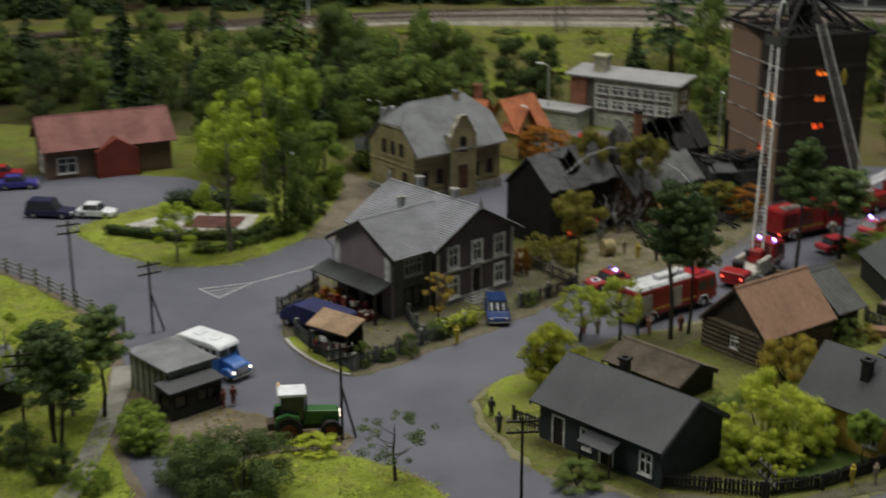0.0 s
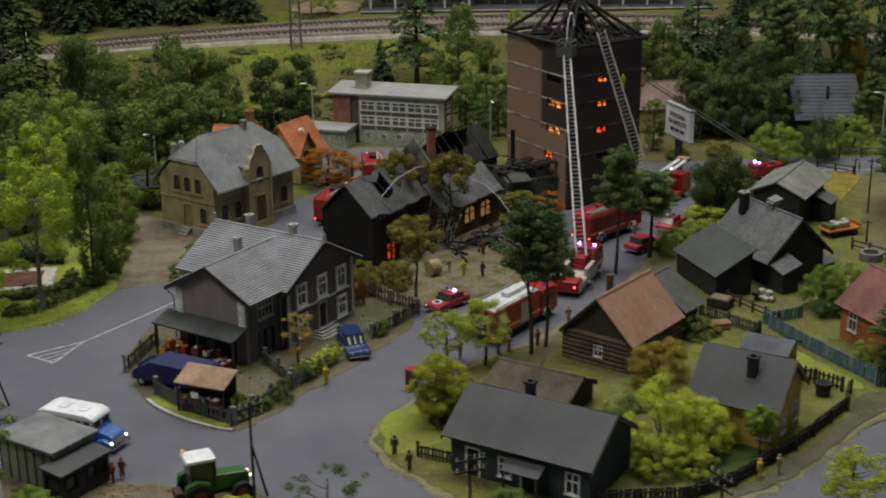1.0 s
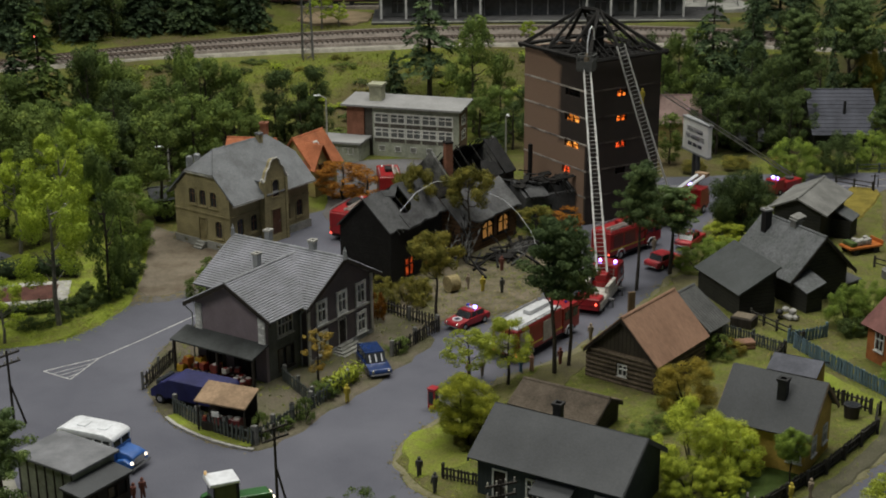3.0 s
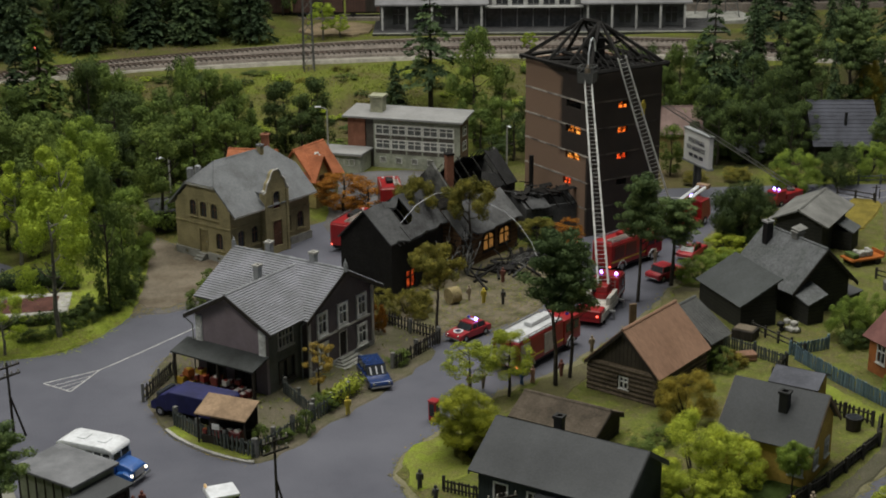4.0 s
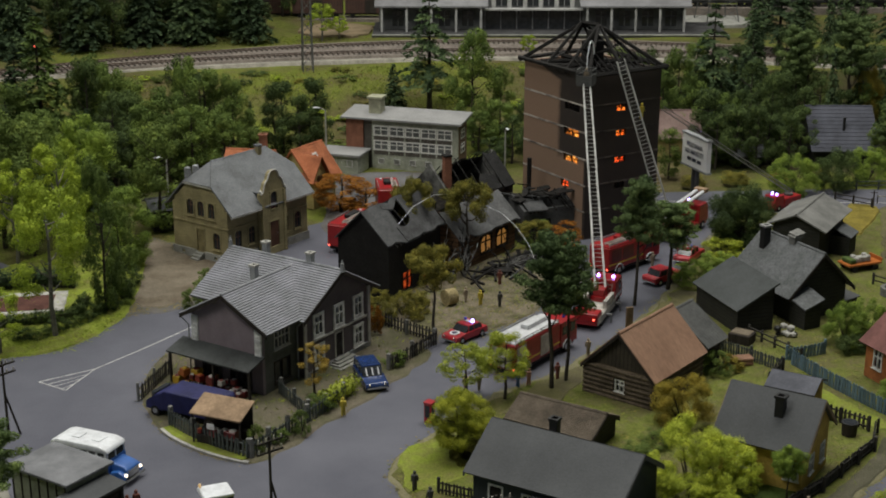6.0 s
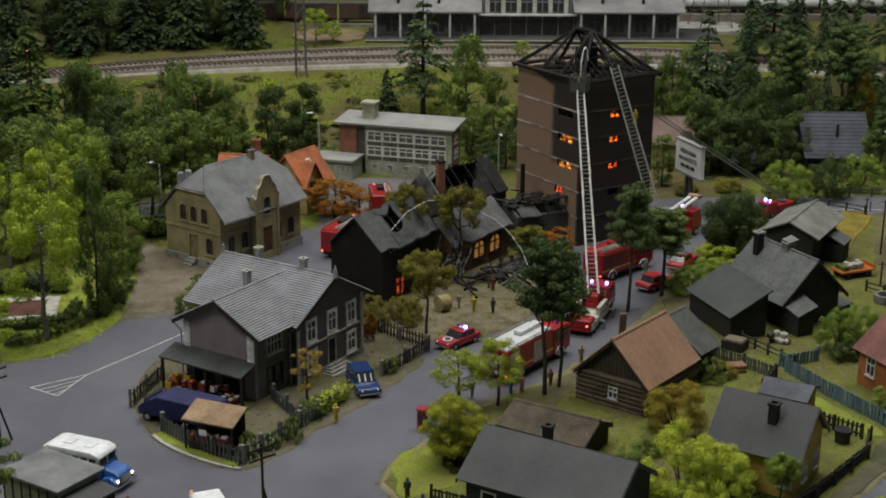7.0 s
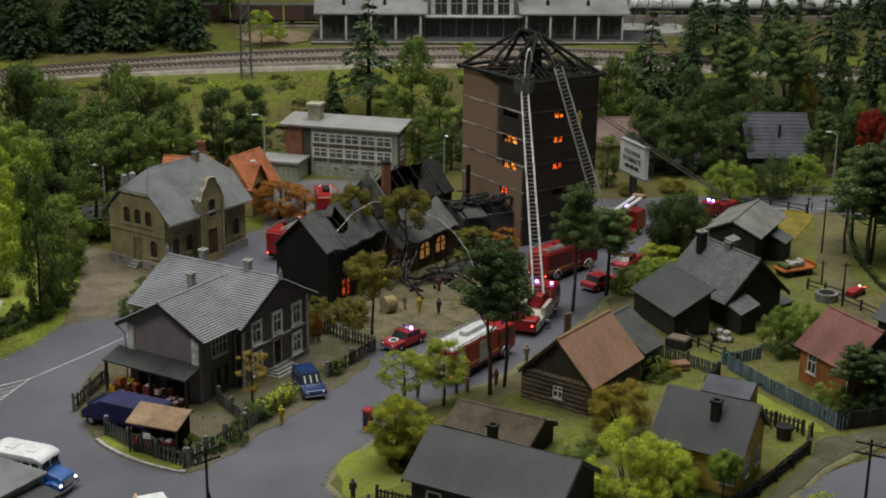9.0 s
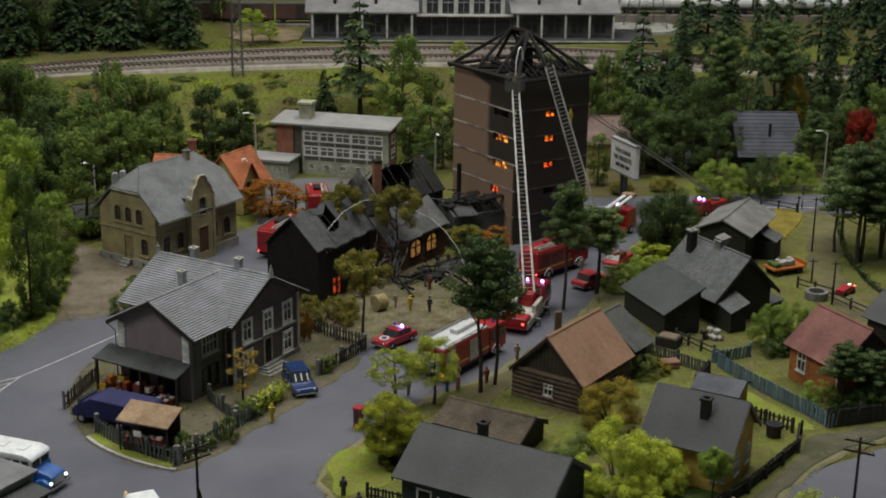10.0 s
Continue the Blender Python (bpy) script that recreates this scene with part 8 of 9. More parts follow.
# ---- fences, poles and signs ----
def picket_mesh(name, w, hgt, t, material, point=True):
    bm = bmesh.new()
    pts = [(-w / 2, 0, 0), (w / 2, 0, 0), (w / 2, 0, hgt * (0.9 if point else 1)), (0, 0, hgt), (-w / 2, 0, hgt * (0.9 if point else 1))]
    solid(bm, pts, (0, t, 0))
    bmesh.ops.scale(bm, vec=(CM, CM, CM), verts=bm.verts)
    bmesh.ops.recalc_face_normals(bm, faces=bm.faces)
    me = bpy.data.meshes.new(name)
    bm.to_mesh(me)
    bm.free()
    me.materials.append(material)
    return me


def fence(pts, hgt, pitch, w, material, label, post=None, post_w=0.22, gap=3.2, rails=(0.25, 0.75), base=0.12, post_h=None, slats=True):
    f = thing("fence", 0, 0, 0, 0, label, "fence")
    me = picket_mesh("slat", w, hgt, 0.08, material)
    rng = random.Random(int(pts[0][0] * 100))
    for (x0, y0), (x1, y1) in zip(pts, pts[1:]):
        d = math.hypot(x1 - x0, y1 - y0)
        a = math.degrees(math.atan2(y1 - y0, x1 - x0))
        m = pose(x0, y0, base, 0, 0, a)
        if slats:
            k = max(1, round(d / pitch))
            for i in range(k):
                piece("slat", me, f, m @ pose((i + 0.5) * d / k, 0, 0, rng.uniform(-3, 3), rng.uniform(-4, 4), 0))
        for k in rails:
            bm = bmesh.new()
            box(bm, 0, d, 0.08, 0.17, hgt * k - 0.06, hgt * k + 0.06, m=m)
            part("rail", bm, material, f)
        n = max(1, round(d / gap))
        ph = post_h or hgt * 1.1
        for i in range(n + 1):
            bm = bmesh.new()
            u = d * i / n
            box(bm, u - post_w / 2, u + post_w / 2, 0.18, 0.18 + post_w, -0.1, ph, 0.03, m=m)
            part("post", bm, post or material, f)
    return f


fence([(-21.0, 87.4), (-19.4, 94.2)], 1.5, 0.4, 0.16, FENCE_DARK, "dark picket fence at the porch side", FENCE_POST)
fence([(-17.8, 82.3), (-15.5, 79.9), (-12.9, 77.7), (-10.2, 75.9)], 1.5, 0.42, 0.17, FENCE_GREY, "grey-green picket fence round the corner plot", FENCE_POST, 0.35)
fence([(-9.9, 76.2), (-7.2, 80.6), (-3.0, 87.6)], 1.4, 0.42, 0.17, FENCE_GREY, "dark picket fence along the road side", FENCE_POST, 0.35)
fence([(-9.2, 89.0), (-6.4, 84.2)], 1.3, 0.42, 0.17, FENCE_GREY, "short picket fence inside the garden", FENCE_POST, 0.3)
fence([(0.8, 94.2), (5.0, 100.8)], 1.4, 0.42, 0.17, FENCE_DARK, "dark picket fence beside the driveway", FENCE_POST, 0.35)
fence([(5.0, 101.0), (-0.6, 106.0)], 1.4, 0.42, 0.17, FENCE_DARK, "black iron fence towards the yard", FENCE_POST, 0.3)
fence([(4.9, 70.0), (8.2, 68.4)], 1.1, 0.3, 0.15, FENCE_DARK, "short dark picket fence by the cottage")
fence([(38.0, 95.6), (40.6, 89.5), (43.2, 84.4), (44.4, 81.6)], 1.5, 0.39, 0.26, FENCE_BLUE, "faded blue board fence across the meadow", post_h=1.3)
fence([(38.0, 96.4), (42.0, 98.0)], 1.3, 0.4, 0.27, FENCE_BLUE, "pale blue-grey board fence by the bush")
fence([(44.4, 81.6), (50.5, 83.2), (58, 86)], 1.7, 0.36, 0.3, FENCE_DARK, "dark close-boarded fence along the road")
fence([(41.4, 80.6), (40.2, 77.2), (34.2, 70.2), (28.4, 64.6), (24.5, 62.4), (17.5, 62.0)], 1.2, 0.3, 0.24, FENCE_DARK, "black close-boarded fence round the yellow farmhouse")
fence([(41.2, 81.0), (37.5, 84.5)], 1.3, 0.42, 0.2, FENCE_DARK, "dark rear fence of the farmhouse yard")
fence([(32.0, 99.0), (36.6, 93.8)], 1.3, 0.3, 0.16, FENCE_GREY, "grey picket fence behind the log house")
fence([(36.6, 93.8), (34.6, 90.2)], 1.3, 0.3, 0.16, FENCE_DARK, "dark picket fence of the pig run")
fence([(35.4, 102.6), (39.0, 96.4)], 1.1, 1, 0.1, FENCE_DARK, "two-rail wooden paddock fence", slats=False, gap=2.0, rails=(0.45, 0.9))
fence([(52.2, 118.0), (55.0, 114.6)], 1.2, 1, 0.1, FENCE_DARK, "two-rail fence by the well", slats=False, gap=2.0, rails=(0.45, 0.9))
fence([(54.6, 113.4), (58.0, 106.0)], 1.2, 1, 0.1, FENCE_DARK, "two-rail fence along the field path", slats=False, gap=2.4, rails=(0.45, 0.9))
fence([(-75, 96.3), (-54.5, 92.0), (-47.5, 88.5), (-40.5, 83.8), (-33.2, 79.0)], 1.5, 1, 0.1, FENCE_POST, "roadside fence of concrete posts and wire", slats=False, gap=3.0, rails=(0.3, 0.6, 0.92), post_w=0.26)
fence([(58.5, 156.2), (80, 158.0), (110, 159)], 1.2, 1, 0.1, FENCE_GREY, "grey rail fence along the back road", slats=False, gap=3.0, rails=(0.5, 0.95))
fence([(62.4, 149.9), (80, 149.2)], 1.0, 1, 0.1, SILVER, "pale guard rail beside the back road", FENCE_DARK, slats=False, gap=3.0, rails=(0.95,), post_w=0.14)
fence([(56.9, 150.6), (60.8, 147.6)], 1.2, 1, 0.1, FENCE_DARK, "dark rail fence beside the ripe grass", slats=False, gap=2.0, rails=(0.5, 0.95))


def telegraph_pole(x, y, hgt, rz, stay=False):
    v = thing("telegraph_pole", x, y, 0, rz, "black telegraph pole with two cross arms and white insulators", "pole", "telegraph poles along the road")
    bm = bmesh.new()
    rod(bm, (0, 0, -0.1), (0, 0, hgt), 0.13, 0.09, 7)
    part("pole", bm, DARK_TIMBER, v)
    for z in (hgt - 0.4, hgt - 1.2):
        arm = slab(v, "cross_arm", (-1.1, -0.16, z), (1.1, -0.04, z + 0.14), DARK_TIMBER)
        for i in range(4):
            bm = bmesh.new()
            rod(bm, (-0.95 + i * 0.63, -0.1, z + 0.14), (-0.95 + i * 0.63, -0.1, z + 0.42), 0.07, 0.05, 6)
            part("insulator", bm, SILVER, arm)
    if stay:
        bm = bmesh.new()
        rod(bm, (1.1, 0, 0), (0.05, 0, hgt * 0.55), 0.1, 0.08, 6)
        part("stay", bm, DARK_TIMBER, v)


for x, y, hgt, rz, stay in ((-6.9, 63.6, 7.9, 40, True), (-30.5, 80.0, 6.9, 50, True), (-40.9, 84.7, 8.4, 40, False), (8.7, 55.2, 7.7, 20, False), (40.4, 63.8, 7.7, -30, False), (24.9, 52.3, 7.7, -60, False), (-28.8, 55.2, 8.5, 30, False)):
    telegraph_pole(x, y, hgt, rz, stay)


def plain_pole(x, y, hgt, label="thin dark wooden post beside the field path"):
    v = thing("post", x, y, 0, 0, label, "post")
    bm = bmesh.new()
    rod(bm, (0, 0, -0.1), (0, 0, hgt), 0.12, 0.08, 6)
    part("pole", bm, DARK_TIMBER, v)
    bm = bmesh.new()
    rod(bm, (-0.5, 0, hgt - 0.3), (0.5, 0, hgt - 0.3), 0.06, 0.06, 4)
    part("bracket", bm, DARK_TIMBER, v)


for x, y, hgt in ((57.9, 131.0, 6.9), (54.5, 112.6, 5.0), (61.0, 147.3, 2.6), (54.5, 119.9, 2.9)):
    plain_pole(x, y, hgt)


def street_lamp(x, y, hgt, rz):
    v = thing("street_lamp", x, y, 0, rz, "pale concrete street lamp with a curved arm", "street lamp", "street lamps by the office")
    bm = bmesh.new()
    rod(bm, (0, 0, -0.2), (0, 0, hgt - 0.4), 0.14, 0.1, 6)
    rod(bm, (0, 0, hgt - 0.4), (-0.9, 0, hgt), 0.09, 0.07, 5)
    part("column", bm, CONCRETE, v)
    bm = bmesh.new()
    box(bm, -1.7, -0.8, -0.15, 0.15, hgt - 0.06, hgt + 0.1, 0.04)
    part("lamp_head", bm, VEHICLE_WHITE, v)


for x, y, hgt, rz in ((-10.6, 168.0, 9.0, 10), (14.3, 160.0, 8.0, 100), (67.8, 158.6, 8.6, 0), (-29, 146, 7.5, 40)):
    street_lamp(x, y, hgt, rz)


def billboard():
    v = thing("billboard", 38.75, 152.5, 0, -71, "white billboard with dark lettering on two steel posts", "billboard")
    for x in (-0.5, 0.5):
        bm = bmesh.new()
        rod(bm, (x, 0.2, -0.1), (x, 0.2, 4.4), 0.28, 0.28, 8)
        part("post", bm, CORRUGATED, v)
    slab(v, "panel", (-3.3, -0.12, 4.3), (3.3, 0.5, 8.4), surface("board_white", (0.84, 0.84, 0.84), 0.6, grain=3, stain=0.5, vary=0.06, relief=0.0, other=(0.75, 0.75, 0.75)), 0.05)
    for a, b in (((-3.45, 4.12), (3.45, 4.34)), ((-3.45, 8.34), (3.45, 8.6))):
        slab(v, "frame", (a[0], -0.2, a[1]), (b[0], 0.6, b[1]), PLINTH)
    for text, z in (("РЕКЛАМА", 6.9), ("НА МАКЕТЕ", 5.95)):
        cu = bpy.data.curves.new("lettering", "FONT")
        cu.body, cu.size, cu.align_x, cu.extrude = text, 0.84 * CM, "CENTER", 0.02 * CM
        cu.materials.append(NAVY)
        ob = new("lettering", cu)
        ob.parent = v
        ob.matrix_basis = Matrix.Translation((0, -0.15 * CM, z * CM)) @ Euler((radians(90), 0, 0)).to_matrix().to_4x4()
    for a, b in ((-1.8, -0.8), (-0.5, 0.5), (0.8, 1.8)):
        slab(v, "number_bar", (a, -0.16, 5.05), (b, -0.12, 5.5), NAVY)


billboard()


# ---- figures: plain little shapes ----
def figure(x, y, color, rz=0.0, label="", lean=0.0, k=0.82, z=0.14):
    bm = bmesh.new()
    for s in (-1, 1):
        rod(bm, (0.12 * s, 0.1 * s, 0), (0.1 * s, 0, 0.95), 0.11, 0.14, 6)
        rod(bm, (0.27 * s, lean * 0.6, 1.55), (0.31 * s, 0.14 + lean, 0.9), 0.085, 0.07, 5)
    rod(bm, (0, 0, 0.85), (0, lean * 0.6, 1.62), 0.22, 0.28, 8)
    ball(bm, (0, lean * 0.75, 1.86), 0.19, 1.1, 1)
    bmesh.ops.scale(bm, vec=(k, k, k), verts=bm.verts)
    ob = part("figurine", bm, color, None)
    ob.matrix_basis = pose(x * CM, y * CM, z * CM, 0, 0, rz)
    tagged(ob, label, "figurine")


C_DARK, C_YEL = paint("figure_dark", (0.05, 0.05, 0.045), 0.7), paint("figure_yellow", (0.5, 0.4, 0.04), 0.7)
C_BEIGE, C_BLUE2, C_SKIN = paint("figure_beige", (0.3, 0.24, 0.17), 0.7), paint("figure_blue", (0.06, 0.14, 0.32), 0.7), paint("figure_pink", (0.42, 0.22, 0.15), 0.7)
C_RED2 = paint("figure_brown_red", (0.16, 0.05, 0.035), 0.7)
for x, y, c, r, lab in ((9.5, 111.7, C_YEL, 0, "tiny yellow-coated plain figurine standing in the yard"), (8.0, 112.6, C_BEIGE, 40, "tiny pale grey plain figurine standing in the yard"),
                        (11.5, 111.3, C_DARK, 200, "tiny dark plain figurine standing in the yard"), (15.9, 92.0, C_RED2, 20, "tiny brown plain figurine beside the fire engine"),
                        (12.2, 90.3, C_BLUE2, 90, "tiny blue plain figurine beside the road"), (13.2, 90.6, C_SKIN, 120, "tiny pale plain figurine beside the road"),
                        (-3.1, 84.2, C_YEL, 0, "tiny yellow plain figurine on the verge"), (3.2, 70.4, C_DARK, 0, "tiny dark plain figurine on the lawn edge"),
                        (4.4, 67.8, C_DARK, 30, "tiny black plain figurine on the lawn edge"), (30.6, 65.6, C_YEL, 60, "tiny yellow plain figurine by the fence"),
                        (32.2, 66.2, C_BEIGE, 60, "tiny grey plain figurine by the fence"), (-17.4, 67.4, C_RED2, 0, "tiny dark red plain figurine beside the kiosk"),
                        (-17.9, 66.6, C_RED2, 90, "tiny brown plain figurine beside the kiosk"), (11.8, 118.2, C_RED2, 0, "tiny dark plain figurine before the workshop"),
                        (19.3, 97.9, C_BEIGE, 10, "tiny grey plain figurine at the engine's front"), (29.3, 124.4, C_BEIGE, 10, "tiny white plain figurine behind the truck")):
    figure(x, y, c, r, lab)
figure(21.6, 128.4, C_BEIGE, 0, "tiny pale plain figurine in the rescue cage", z=20.3)
for x, y, c, lab in ((7.5, 89.3, C_SKIN, "tiny pink plain figurine under the birches"), (8.7, 89.5, C_BEIGE, "tiny pale plain figurine under the birches")):
    figure(x, y, c, 30, lab)
figure(29.3, 137.6, C_YEL, 0, "tiny yellow plain figurine climbing the ladder", z=14.2, k=0.9)


# ---- small upright things by the road ----
BOARD = thing("wooden_board", 24.1, 104.8, 0.1, 20, "weathered brown board standing upright by the log house", "board")
bm = bmesh.new()
box(bm, -0.38, 0.38, -0.12, 0.12, 0, 2.3, 0.03)
part("plank", bm, surface("board_brown", (0.22, 0.15, 0.09), 0.85, grain=5, stain=0.6, vary=0.4, stretch=(1, 1, 0.2)), BOARD)
REDBOX = thing("telephone_box", 4.3, 83.0, 0.05, -33, "small red roadside telephone box", "telephone box")
slab(REDBOX, "body", (-0.36, -0.36, 0), (0.36, 0.36, 1.75), CAR_RED, 0.04)
slab(REDBOX, "roof", (-0.42, -0.42, 1.75), (0.42, 0.42, 1.9), CAR_RED, 0.04)
for a, b in (((-0.24, -0.38, 0.5), (0.24, -0.35, 1.6)), ((0.35, -0.24, 0.5), (0.38, 0.24, 1.6)), ((-0.38, -0.24, 0.5), (-0.35, 0.24, 1.6))):
    slab(REDBOX, "pane", a, b, GLASS)


# ---- farmyard and field details ----
def round_thing(name, x, y, z, parts, label, cat):
    v = thing(name, x, y, z, 0, label, cat)
    for nm, r0, r1, z0, z1, mat in parts:
        bm = bmesh.new()
        rod(bm, (0, 0, z0), (0, 0, z1), r0, r1, 16)
        part(nm, bm, mat, v)
    return v


# The ring is solid; a flat black disc paints the dark of its mouth.
round_thing("well", 53.4, 114.6, 0.1, (("ring", 1.25, 1.25, 0, 0.9, FENCE_POST), ("opening", 0.85, 0.85, 0.9, 0.93, CHAR)), "round grey concrete well ring in the meadow", "well")
round_thing("water_butt", 39.2, 80.2, 0.1, (("barrel", 0.6, 0.68, 0, 1.1, DARK_TIMBER), ("rim", 0.72, 0.72, 1.1, 1.18, BLACK), ("water", 0.56, 0.56, 1.18, 1.19, GLASS)), "dark wooden water butt behind the farmhouse", "barrel")
HAY = thing("hay_bale", 6.3, 111.9, 0.1, 35, "round straw bale at the yard edge", "hay bale")
bm = bmesh.new()
disc(bm, (0, 0, 0.85), (1, 0, 0), 0.85, 1.2, 18)
part("bale", bm, surface("straw", (0.42, 0.34, 0.17), 0.95, grain=6, stain=1.0, vary=0.5, relief=0.9, depth=0.15), HAY)
# Stand-in for a pig, built as a stack of pinkish rods.
PIG = thing("log_pile", 33.4, 95.6, 0.1, 10, "stacked pinkish rods standing in for a pig beside the picket fence", "wood pile")
PIG_PINK = surface("pig_pink", (0.32, 0.18, 0.12), 0.85)
for i in range(7):
    bm = bmesh.new()
    rod(bm, (-0.9, -0.6 + (i % 4) * 0.4, 0.25 + (i // 4) * 0.4), (0.9, -0.55 + (i % 4) * 0.4, 0.25 + (i // 4) * 0.4), 0.22, 0.2, 7)
    part("log", bm, PIG_PINK, PIG)
# Stand-in for a cow, heaped from pale and black balls.
COW = thing("stone_heap", 39.2, 103.0, 0.1, 0, "pale and black balls standing in for a cow near the old house", "stone heap")
rngc = random.Random(9)
for i in range(9):
    bm = bmesh.new()
    ball(bm, (rngc.uniform(-1.0, 1.0), rngc.uniform(-.6, .6), 0.3 + 0.5 * (i > 5)), rngc.uniform(0.3, 0.5), 0.8)
    part("stone", bm, BLACK if i % 3 == 2 else KERB, COW)
BOX = thing("planter", 34.6, 101.2, 0.1, -33, "dark timber trough filled with straw", "trough")
slab(BOX, "trough", (-1.1, -0.9, 0), (1.1, 0.9, 1.0), DARK_TIMBER, 0.04)
slab(BOX, "filling", (-0.95, -0.75, 1.0), (0.95, 0.75, 1.12), DIRT, 0.05)


def trailer():
    v = thing("farm_trailer", 52.4, 123.4, 0.12, 22, "orange flatbed trailer loaded with pale sacks", "trailer")
    v.matrix_basis = v.matrix_basis @ Matrix.Scale(0.85, 4)
    slab(v, "bed", (-2.6, -1.3, 0.8), (2.6, 1.3, 1.1), ORANGE_PAINT, 0.05)
    slab(v, "headboard", (2.5, -1.3, 1.1), (2.65, 1.3, 1.6), ORANGE_PAINT, 0.03)
    rng = random.Random(3)
    for i in range(8):
        bm = bmesh.new()
        x, y, z = -0.9 + (i % 4) * 0.6, -0.4 + (i // 4 % 2) * 0.7, 1.1
        box(bm, x - 0.3, x + 0.3, y - 0.35, y + 0.35, z, z + 0.6 + rng.uniform(0, .4), 0.12)
        part("sack", bm, KERB, v)
    slab(v, "green_load", (-2.2, -1.0, 1.1), (-1.3, 1.0, 1.7), LEAF_DARK, 0.1)
    wheels(v, [(dx, dy * 1.1) for dx in (-1.6, 1.6) for dy in (-1, 1)], 0.5, 0.35, BLACK)


trailer()
SCOOT = thing("small_tractor", 57.0, 115.8, 0.12, 40, "small red cart with a lit lamp on the field path", "cart")
hull(SCOOT, "body", [(-1.2, 0.3), (1.2, 0.3), (1.2, 0.8), (0.3, 1.0), (-1.2, 0.8)], 1.0, CAR_RED, 0.08)
lamp(SCOOT, "headlight", (1.22, 0.3, 0.8), 0.16, HEADLIGHT)
lamp(SCOOT, "tail_light", (1.22, -0.3, 0.8), 0.13, TAIL_LIGHT)
wheels(SCOOT, [(dx, dy * 0.5) for dx in (-0.8, 0.8) for dy in (-1, 1)], 0.3, 0.2, BLACK)
PATH_R = [(62.5, 150), (66.5, 146), (64, 138), (59.5, 126), (57.5, 114), (60, 104), (56.5, 104), (54.2, 113), (56.0, 127), (60, 139)]
patch("path", PATH_R, 0.22, WORN, "pale gravel field path", 0.6, 21, "path")
FIELD = [(51.0, 135), (54.6, 133.6), (61.4, 145.6), (61.6, 148.6), (58.0, 149.6)]
patch("field", FIELD, 0.3, surface("ripe_grass", (0.3, 0.24, 0.04), 0.95, grain=6, stain=0.4, vary=0.5, relief=0.9, depth=0.3), "small patch of ripe yellow grass", 0.3, 22, "field", 1)
BED = [(-33.5, 110.0), (-34.5, 116.0), (-44.0, 114.5), (-47.5, 108.5), (-45.0, 106.8)]
patch("paving", BED, 0.24, KERB, "pale paving of the little park", 0.1, 23, "paving", 0)
patch("flower_bed", [(-35.0, 110.2), (-35.5, 114.6), (-41.0, 113.6), (-41.0, 109.2)], 0.3, surface("brown_red_bed", (0.1, 0.04, 0.03), 0.95, grain=6, stain=0.6, vary=0.4), "brown-red bed in the little park", 0.15, 24, "bed", 0)


def hedge(pts, w, hgt, material, label, seed):
    v = thing("hedge", 0, 0, 0, 0, label, "hedge")
    rng = np.random.default_rng(seed)
    py = random.Random(seed)
    for (x0, y0), (x1, y1) in zip(pts, pts[1:]):
        d = math.hypot(x1 - x0, y1 - y0)
        n = max(2, int(d / 0.55))
        ls = []
        for i in range(n):
            t = (i + 0.5) / n
            ls.append(((x0 + (x1 - x0) * t + py.uniform(-.1, .1), y0 + (y1 - y0) * t + py.uniform(-.1, .1), hgt * 0.55), w * py.uniform(0.85, 1.1)))
        o = triangles("foliage", cloud(rng, ls, 260, 0.22, hgt / w * 0.5), material, v)
        bm = bmesh.new()
        a = math.degrees(math.atan2(y1 - y0, x1 - x0))
        box(bm, 0, d, -0.12, 0.12, 0, hgt * 0.6, m=pose(x0, y0, 0, 0, 0, a))
        part("stem", bm, BARK, v)


hedge([(-48, 105.2), (-40, 104.6), (-31.8, 107.6), (-31.6, 112.5)], 0.7, 1.4, LEAF_DARK, "dark clipped hedge round the little park", 31)
hedge([(-45.5, 115.5), (-38, 117.6), (-34, 117)], 0.9, 2.4, LEAF_PINE, "dark tall hedge behind the park bed", 32)
hedge([(64.8, 143), (61.4, 129), (60.8, 119), (61.5, 110)], 0.32, 1.0, LEAF_DARK, "dark hedge along the field path", 33)
hedge([(-5.0, 85.4), (-2.5, 89.4)], 0.85, 1.7, LEAF_LIME, "yellow-green garden hedge by the gate", 34)


def debris():
    """Charred beams strewn before the ruins."""
    rng = random.Random(12)
    for i in range(34):
        x, y = rng.uniform(9, 19), 0
        y = 121 + (x - 9) * 0.75 + rng.uniform(-3.5, 1.5)
        v = thing("charred_beam", x, y, 0.1, rng.uniform(0, 180), "charred black roof beam lying in the yard", "beam", "burnt debris before the ruins")
        n = rng.uniform(0.8, 2.4)
        bm = bmesh.new()
        rod(bm, (-n, 0, 0.12), (n, 0, rng.uniform(0.12, 1.0)), 0.16, 0.1, 4)
        part("timber", bm, CHAR if i % 4 else ASH, v)


debris()


def water_arc(pts, label):
    v = thing("water_jet", 0, 0, 0, 0, label, "water jet")
    bm = bmesh.new()
    tube(bm, pts, 0.028, 5)
    part("stream", bm, VEHICLE_WHITE, v)


water_arc([(16.0 - 0.0, 121.5, 1.2), (15.2, 122.6, 3.2), (13.8, 123.8, 5.0), (12.2, 125, 6.2), (10.8, 126, 6.6)], "thin white arc of hose water over the workshop")
water_arc([(0.5, 116.5, 7.0), (2.5, 119.5, 8.6), (4.6, 122.5, 9.0), (6.4, 125, 8.4)], "thin white hose jet over the burnt roof")


# ---- railway and station ----
def rail_y(x, line):
    """The lines close up towards the left: the farther one bends more."""
    return line - (0.0026 + 0.00008 * (line - 222)) * (x - 20) ** 2


